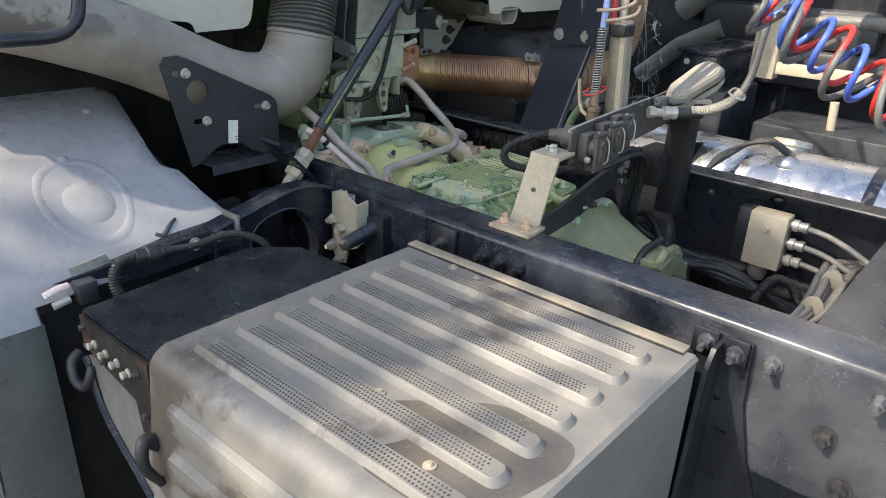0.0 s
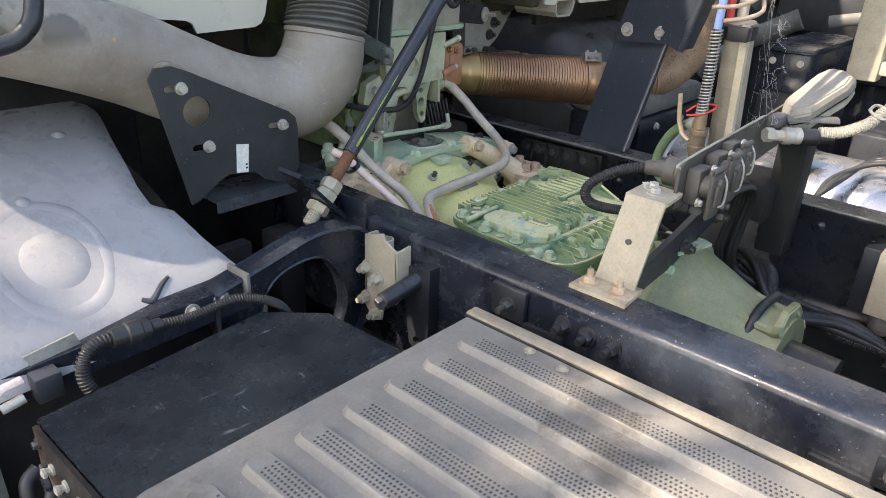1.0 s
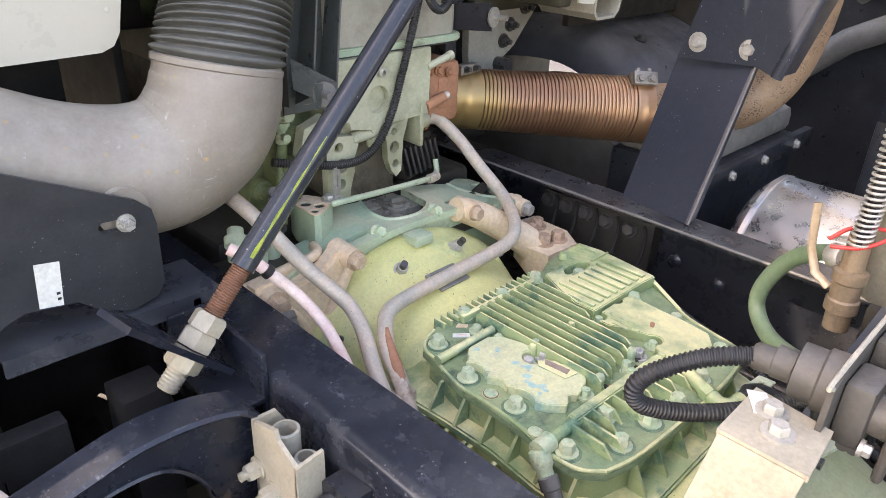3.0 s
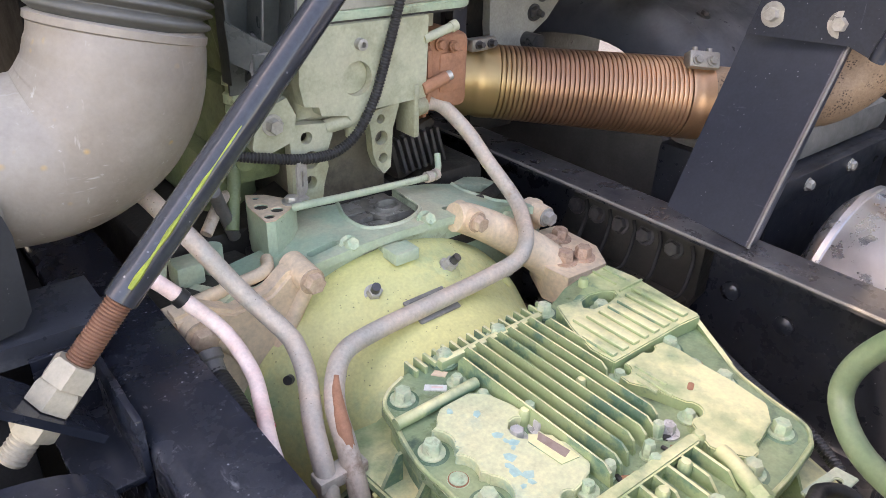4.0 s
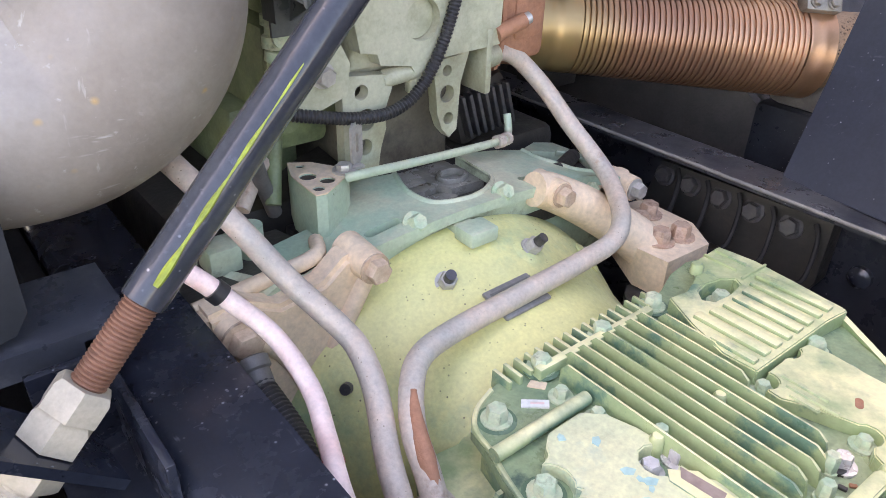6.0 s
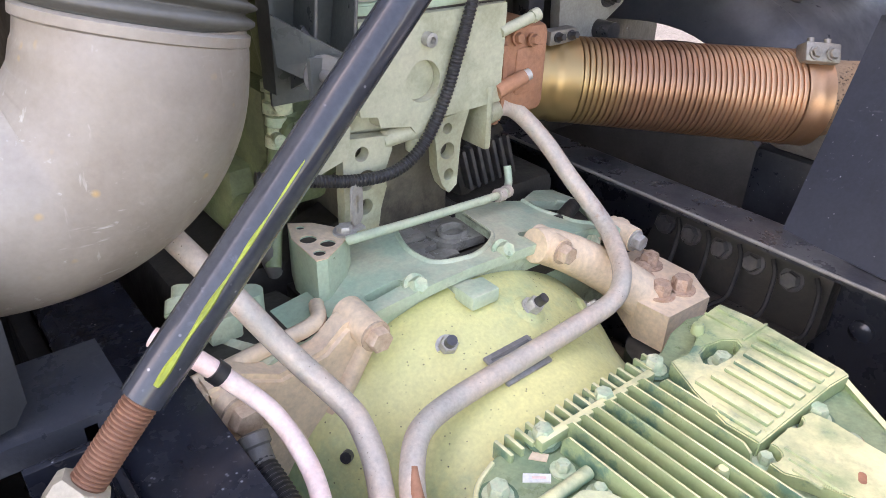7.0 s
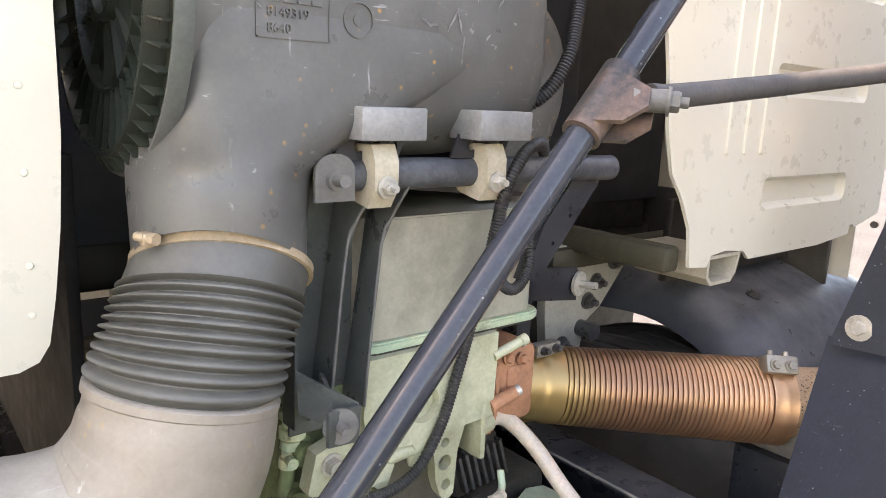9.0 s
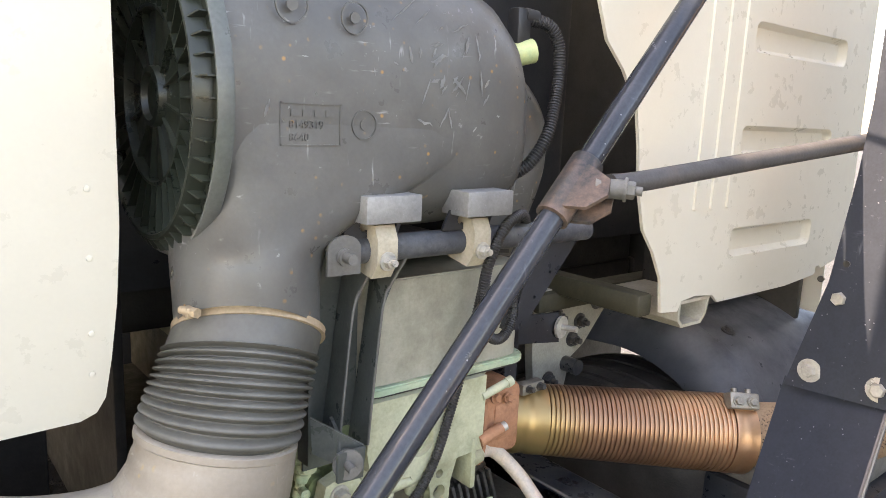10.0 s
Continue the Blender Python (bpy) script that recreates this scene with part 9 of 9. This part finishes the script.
for k in range(6):
    bm = B()
    box(bm, (1.735, -2.9 + k * 0.6, 0.3), (1.752, -2.86 + k * 0.6, 2.2), 0.004)
    part("rib", bm, BRACKET, fw)
bm = B()
box(bm, (1.66, -0.6, 1.05), (1.75, 0.3, 1.20), 0.02)
box(bm, (1.68, -0.2, 1.20), (1.75, 0.5, 1.36), 0.03)
part("ledge", bm, MUD_DARK, fw)
for p0, p1, r in (((1.70, 0.6, 1.3), (1.70, 0.2, 1.55), 0.05), ((1.70, 0.3, 1.25), (1.70, -0.3, 1.32), 0.03), ((1.69, 0.75, 1.0), (1.69, 0.4, 1.25), 0.04)):
    bm = B()
    sweep(bm, [Vector(p0), Vector(p0).lerp(Vector(p1), 0.5) + Vector((0, 0, 0.03)), Vector(p1)], r, 14)
    part("hose", bm, GREYCAST, fw)
bm = B()
for k in range(30):
    y = -1.2 + k * 0.022
    box(bm, (1.73, y, 1.42), (1.735, y + 0.006, 1.62))
for k in range(10):
    box(bm, (1.728, -1.2, 1.42 + k * 0.021), (1.733, -0.54, 1.427 + k * 0.021))
part("mesh_grille", bm, STEP_EDGE, fw, "tan expanded-metal grille")

# ---- cab ----
cab = thing("truck_cab", (0.0, 1.5, 1.28), "cream white truck cab rear corners with a black recess between", "truck cab")
bm = B()
right = [(0.493, 1.327), (0.482, 1.39), (0.452, 1.44), (0.418, 1.48), (0.396, 1.55), (0.386, 1.62), (0.372, 1.68), (0.33, 1.735), (0.285, 1.775), (0.26, 1.83), (0.255, 2.6), (1.22, 2.6), (1.24, 1.37), (1.20, 1.36), (1.12, 1.345), (1.112, 1.352), (1.095, 1.352), (1.092, 1.333), (0.95, 1.322), (0.68, 1.322), (0.66, 1.338), (0.60, 1.345), (0.555, 1.34), (0.545, 1.322)]


def round_bar(x0, x1, z, half, shrink):
    """A bar outline with rounded corners, drawn in by shrink."""
    r = half * 0.55
    pts = []
    for cx, cz, a0 in ((x1 - r, z + half - r, 0), (x0 + r, z + half - r, 90), (x0 + r, z - half + r, 180), (x1 - r, z - half + r, 270)):
        for a in (0, 30, 60, 90):
            rr = max(0.002, r - shrink)
            pts.append((cx + rr * math.cos(radians(a0 + a)), cz + rr * math.sin(radians(a0 + a))))
    return pts


PRESSED = [(0.70, 1.04, 1.437), (0.70, 1.08, 1.632), (0.71, 1.10, 1.822), (0.71, 1.10, 2.02)]
plate(bm, right, XZ(0.752), 0.006, [round_bar(x0, x1, z, 0.028, 0) for x0, x1, z in PRESSED])
rpn = part("rear_panel", bm, WHITE, cab)
bm = B()
slab(bm, [(1.22, 0.752, 2.6), (1.24, 0.752, 1.37), (1.275, 0.80, 1.37), (1.26, 0.80, 2.6)], 0.004)
slab(bm, [(1.26, 0.80, 2.6), (1.275, 0.80, 1.20), (1.28, 2.6, 1.30), (1.25, 2.6, 2.6)], 0.004)
part("corner_panel", bm, WHITE, cab)
for x0, x1, z in PRESSED:
    bm = B()
    rows = []
    for k, y in ((-0.0008, 0.7458), (0.001, 0.7475), (0.006, 0.759), (0.009, 0.762), (0.0145, 0.7625)):
        rows.append([bm.verts.new((px, y, pz)) for px, pz in round_bar(x0, x1, z, 0.028, k)])
    for p, q in zip(rows, rows[1:]):
        for k in range(16):
            bm.faces.new((p[k], p[(k + 1) % 16], q[(k + 1) % 16], q[k]))
    bm.faces.new(rows[-1])
    part("pressed_bar", bm, WHITE, rpn, "recessed pressed bar")
for x in (0.565, 0.62, 0.675):
    bm = B()
    ridge(bm, (x, 0.7465, 1.88), (0, 0, 1), (0, -1, 0), 0.75, 0.014, 0.004)
    part("pressed_rib", bm, WHITE, rpn)
bm = B()
plate(bm, [(0.555, 1.338), (0.66, 1.338), (0.65, 1.30), (0.635, 1.286), (0.57, 1.286), (0.556, 1.30)], XZ(0.90), 0.15, [[(0.562, 1.332), (0.652, 1.332), (0.643, 1.302), (0.632, 1.292), (0.574, 1.292), (0.562, 1.303)]])
part("bumper_loop", bm, surface("dusty_white_bracket", (0.44, 0.41, 0.33), (0.34, 0.31, 0.24), 0.5, bump=0.15), cab)
bm = B()
left = [(-0.432, 1.322), (-0.416, 1.329), (-0.407, 1.345), (-0.401, 1.388), (-0.395, 1.45), (-0.391, 1.53), (-0.391, 1.75), (-0.391, 2.6), (-1.25, 2.6), (-1.25, 1.36), (-0.65, 1.352), (-0.585, 1.345), (-0.572, 1.338), (-0.562, 1.319)]
plate(bm, left, XZ(0.808), 0.006)
for z in np.linspace(1.36, 1.72, 13):
    bmesh.ops.bisect_plane(bm, geom=bm.verts[:] + bm.edges[:] + bm.faces[:], plane_co=(0, 0, float(z)), plane_no=(0, 0, 1))
for v in bm.verts:
    v.co.y += 0.28 * max(0.0, 1.60 - v.co.z) ** 2
lpn = part("rear_panel", bm, WHITE, cab)
for z in (1.375, 1.42, 1.5, 1.57):
    bm = B()
    lathe(bm, [(0.0035, 0), (0.003, 0.0008), (0.001, 0.0012)], (-0.42, 0.802 + 0.28 * max(0.0, 1.60 - z) ** 2, z), (0, -1, 0), 10)
    part("rivet", bm, WHITE, lpn)
bm = B()
slab(bm, [(-1.25, 0.808, 2.6), (-1.25, 0.808, 1.36), (-1.26, 2.6, 1.30), (-1.26, 2.6, 2.6)], 0.004)
part("panel_return", bm, WHITE, cab)
# Black wall puts the deep shade behind the filter into colour.
bm = B()
box(bm, (-1.24, 1.32, 1.33), (1.24, 1.33, 2.6))
part("recess_back", bm, MUD_DARK, cab, "black wall standing in for the dark void behind the filter")
# Unseen roof and front wall, added to keep skylight out of the cab.
bm = B()
box(bm, (-1.24, 0.90, 2.58), (1.24, 2.6, 2.62), 0.01)
box(bm, (-1.24, 2.55, 0.9), (1.24, 2.6, 2.6), 0.01)
part("roof", bm, WHITE, cab)
# Dark side of the same void, its shade put into the colour.
bm = B()
box(bm, (0.22, 1.0, 1.36), (0.50, 1.32, 2.58), 0.02)
part("recess_side", bm, MUD_DARK, cab)
bm = B()
box(bm, (0.45, 0.762, 1.318), (0.49, 1.32, 1.36), 0.007)
part("floor_rail", bm, DUSTY_SILL, cab, "dusty olive floor rail")
bm = B()
box(bm, (0.40, 0.95, 1.285), (1.20, 1.0, 1.325), 0.008)
part("floor_sill", bm, DUSTY_SILL, cab)
bm = B()
box(bm, (-1.2, 1.33, 1.25), (1.2, 2.55, 1.33), 0.01)
part("floor", bm, GRIME, cab)
# Dark walls added to hide bright ground; they stand in for shaded wells.
bm = B()
box(bm, (0.28, 1.34, 0.55), (1.22, 1.42, 1.25), 0.01)
box(bm, (1.22, 1.34, 1.02), (1.254, 1.42, 1.25), 0.01)
box(bm, (0.72, 0.93, 1.232), (1.262, 0.95, 1.40), 0.004)
box(bm, (1.24, 0.84, 1.06), (1.262, 2.5, 1.36), 0.004)
part("underside_blocker", bm, GRIME, cab)
# Unseen panel, added to block the sun from the gearbox.
bm = B()
box(bm, (-1.275, 0.50, 1.74), (-1.262, 0.86, 2.6), 0.004)
part("sun_blocker", bm, WHITE, cab, "unseen white side panel, added to shade the gearbox")
# Unseen lower side and bumper, added to darken the ground under the cab.
bm = B()
box(bm, (1.256, 1.72, 0.35), (1.27, 2.54, 1.05), 0.004)
part("unseen_lower_side", bm, WHITE, cab)
bm = B()
box(bm, (-1.22, 2.56, 0.30), (1.22, 2.66, 0.90), 0.02)
part("unseen_bumper", bm, MUD_DARK, cab)
# cab lift bracket seen beside the engine
g = thing("cab_bracket", (0.45, 0.96, 1.0), "dusty grey cast bracket with bolts under the cab", "bracket")
bm = B()
plate(bm, [(0.40, 1.33), (0.62, 1.32), (0.635, 1.285), (0.56, 1.20), (0.52, 1.175), (0.50, 1.09), (0.42, 1.09), (0.405, 1.2)], XZ(0.985), 0.02)
part("casting", bm, surface("dusty_grey_cast", (0.36, 0.345, 0.29), (0.26, 0.25, 0.21), 0.55, dust=(0.3, 0.28, 0.23), bump=0.3), g)
bolts(g, [(0.59, 0.965, 1.285), (0.54, 0.965, 1.25), (0.47, 0.965, 1.27), (0.455, 0.965, 1.14), (0.52, 0.965, 1.215)], (0, -1, 0), DARKBOLT, 0.012, 0.012, 1.4, 0.01)
bm = B()
cyl(bm, (0.505, 0.965, 1.165), (0.505, 0.93, 1.165), 0.016, n=20)
part("pin", bm, DARKBOLT, g)
bm = B()
box(bm, (0.40, 1.0, 0.98), (0.52, 1.04, 1.12), 0.005)
part("foot", bm, GRIME, g)
g = thing("tab_bracket", (0.3, 0.86, 1.27), "black bent steel tab with a stud beside the engine", "bracket")
bm = B()
plate(bm, [(0.22, 1.335), (0.34, 1.325), (0.345, 1.27), (0.23, 1.285)], XZ(0.852), 0.004)
part("tab", bm, BRACKET, g)
bm = B()
lathe(bm, [(0.02, 0), (0.02, 0.005)], (0.345, 0.848, 1.298), (0.2, -1, 0), 20)
cyl(bm, (0.345, 0.845, 1.298), (0.352, 0.815, 1.300), 0.0055, n=12)
part("stud", bm, ZINC, g)
bm = B()
box(bm, (0.215, 0.848, 1.15), (0.245, 0.88, 1.37), 0.003)
part("post", bm, BRACKET, g)
# mirror arm or grab bar over the duct
g = thing("grab_bar", (-0.95, 0.60, 1.36), "black bent tube bar near the cab corner", "bar")
bm = B()
tube(bm, [(-1.25, 0.60, 1.36), (-1.05, 0.60, 1.360), (-0.98, 0.60, 1.362), (-0.945, 0.60, 1.378), (-0.925, 0.605, 1.41), (-0.90, 0.65, 1.50), (-0.88, 0.85, 1.60)], 0.0125, 16)
part("tube", bm, BRACKET, g)

# ---- wiring along the mudguard support ----
g = thing("connector_cable", (-0.9, 0.43, 0.92), "black corrugated cable with a round connector along the mudguard bar", "cable")
bm = B()
corrugated(bm, [(-1.005, 0.40, 0.90), (-1.018, 0.415, 0.945), (-1.010, 0.42, 0.975), (-0.988, 0.425, 0.985), (-0.965, 0.425, 0.984)], 0.0085, 0.005, 0.0018)
part("conduit", bm, LOOM, g)
bm = B()
corrugated(bm, [(-0.905, 0.425, 0.979), (-0.85, 0.42, 0.974), (-0.79, 0.412, 0.982), (-0.76, 0.408, 0.977), (-0.72, 0.405, 0.958), (-0.69, 0.41, 0.93), (-0.66, 0.43, 0.88)], 0.0065, 0.0045, 0.0014)
part("conduit", bm, LOOM, g)
bm = B()
lathe(bm, [(0.010, 0), (0.0145, 0.002), (0.0145, 0.022), (0.0175, 0.024), (0.0175, 0.042), (0.015, 0.044), (0.015, 0.056), (0.010, 0.06), (0.010, 0.075)], (-0.972, 0.425, 0.984), (1, 0.0, -0.07), 20)
part("connector", bm, LOOM, g)
g = thing("relay_block", (-1.06, 0.46, 0.90), "grey valve block with a small pink lever beside the mudguard", "valve")
bm = B()
box(bm, (-1.072, 0.44, 0.915), (-1.036, 0.47, 0.955), 0.003)
part("block", bm, MUD_DARK, g)
bm = B()
cyl(bm, (-1.085, 0.45, 0.93), (-1.115, 0.45, 0.925), 0.007, n=14)
part("spindle", bm, ZINC, g)
bm = B()
sweep(bm, [Vector((-1.082, 0.455, 0.955)), Vector((-1.105, 0.45, 0.956)), Vector((-1.128, 0.445, 0.952))], 0.0062, 10, (1, 0.6))
part("lever", bm, PINK, g)
bm = B()
plate(bm, [(-1.07, 0.975), (-1.0, 0.985), (-0.99, 0.955), (-1.0, 0.93), (-1.05, 0.93)], XZ(0.478), 0.003)
part("mount", bm, ZINC, g)
# Black panels added in place of the deep shade beside the spring.
g = thing("shade_filler", (-0.9, 0.62, 0.5), "added black panels standing in for the deep shade beside the front spring", "panel")
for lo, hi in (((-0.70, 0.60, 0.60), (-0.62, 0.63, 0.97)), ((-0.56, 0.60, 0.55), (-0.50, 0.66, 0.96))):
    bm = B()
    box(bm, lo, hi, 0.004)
    part("panel", bm, SHADE_BLACK, g)

# ---- unseen tree, added to shade the truck ----
tr = thing("tree", (-5.6, 2.0, 0.0), "unseen broad leafy tree, added to dapple the truck with shade", "tree")
CC = Vector((-0.86, -0.06, 0.97)) + SUN_DIR * 6.2
bm = B()
sweep(bm, curve([(-5.6, 2.0, 0), (-5.5, 1.9, 1.5), (-5.35, 1.8, 3.0), CC + Vector((-0.3, 0.1, -0.6))], 6), lambda u: 0.15 - 0.09 * u, 14)
for tip in ((0.5, -0.4, 0.3), (-0.8, 0.6, 0.3), (0.6, 0.5, 0.4), (-0.5, -0.6, 0.2), (0.1, 0.0, 0.9)):
    sweep(bm, curve([CC + Vector((-0.35, 0.12, -0.9)), CC + Vector(tip) * 0.5 + Vector((0, 0, -0.2)), CC + Vector(tip)], 5), lambda u: 0.045 * (1 - 0.8 * u), 8)
part("trunk", bm, BARK, tr)
random.seed(21)
verts, faces = [], []
# Extra leaf clusters placed sunward of tail, box and step to shade them.
BOUGH = Vector((0.02, -0.16, 0.90)) + SUN_DIR * 6.4
TAIL_BOUGH = Vector((-0.06, -0.06, 0.93)) + SUN_DIR * 6.3
BOX_BOUGH = Vector((-1.10, 0.27, 0.80)) + SUN_DIR * 6.0
STEP_BOUGH = Vector((-0.82, 0.075, 0.975)) + SUN_DIR * 6.1
for k in range(206):
    c = CC + Vector((random.gauss(0, 0.42), random.gauss(0, 0.42), random.gauss(0, 0.40)))
    if k >= 166:
        c = STEP_BOUGH + Vector((random.gauss(0, 0.20), random.gauss(0, 0.07), random.gauss(0, 0.06)))
    elif k >= 126:
        c = TAIL_BOUGH + Vector((random.gauss(0, 0.15), random.gauss(0, 0.15), random.gauss(0, 0.12)))
    elif k >= 110:
        c = BOX_BOUGH + Vector((random.gauss(0, 0.12), random.gauss(0, 0.12), random.gauss(0, 0.10)))
    elif k >= 72:
        c = BOUGH + Vector((random.gauss(0, 0.15), random.gauss(0, 0.15), random.gauss(0, 0.12)))
    for j in range(16):
        p = c + Vector((random.gauss(0, 0.085), random.gauss(0, 0.085), random.gauss(0, 0.07)))
        u_, w_ = Vector((random.gauss(0, 1), random.gauss(0, 1), random.gauss(0, 0.6))).normalized(), Vector((random.gauss(0, 1), random.gauss(0, 1), random.gauss(0, 1)))
        w_ = (w_ - u_ * w_.dot(u_)).normalized()
        n0 = len(verts)
        verts += [p - u_ * 0.045, p + w_ * 0.02, p + u_ * 0.045, p - w_ * 0.02]
        faces.append((n0, n0 + 1, n0 + 2, n0 + 3))
me = bpy.data.meshes.new("crown")
me.from_pydata([tuple(q) for q in verts], [], faces)
me.materials.append(LEAF)
crown = new("crown", me)
crown.parent = tr
crown.location = -tr.location
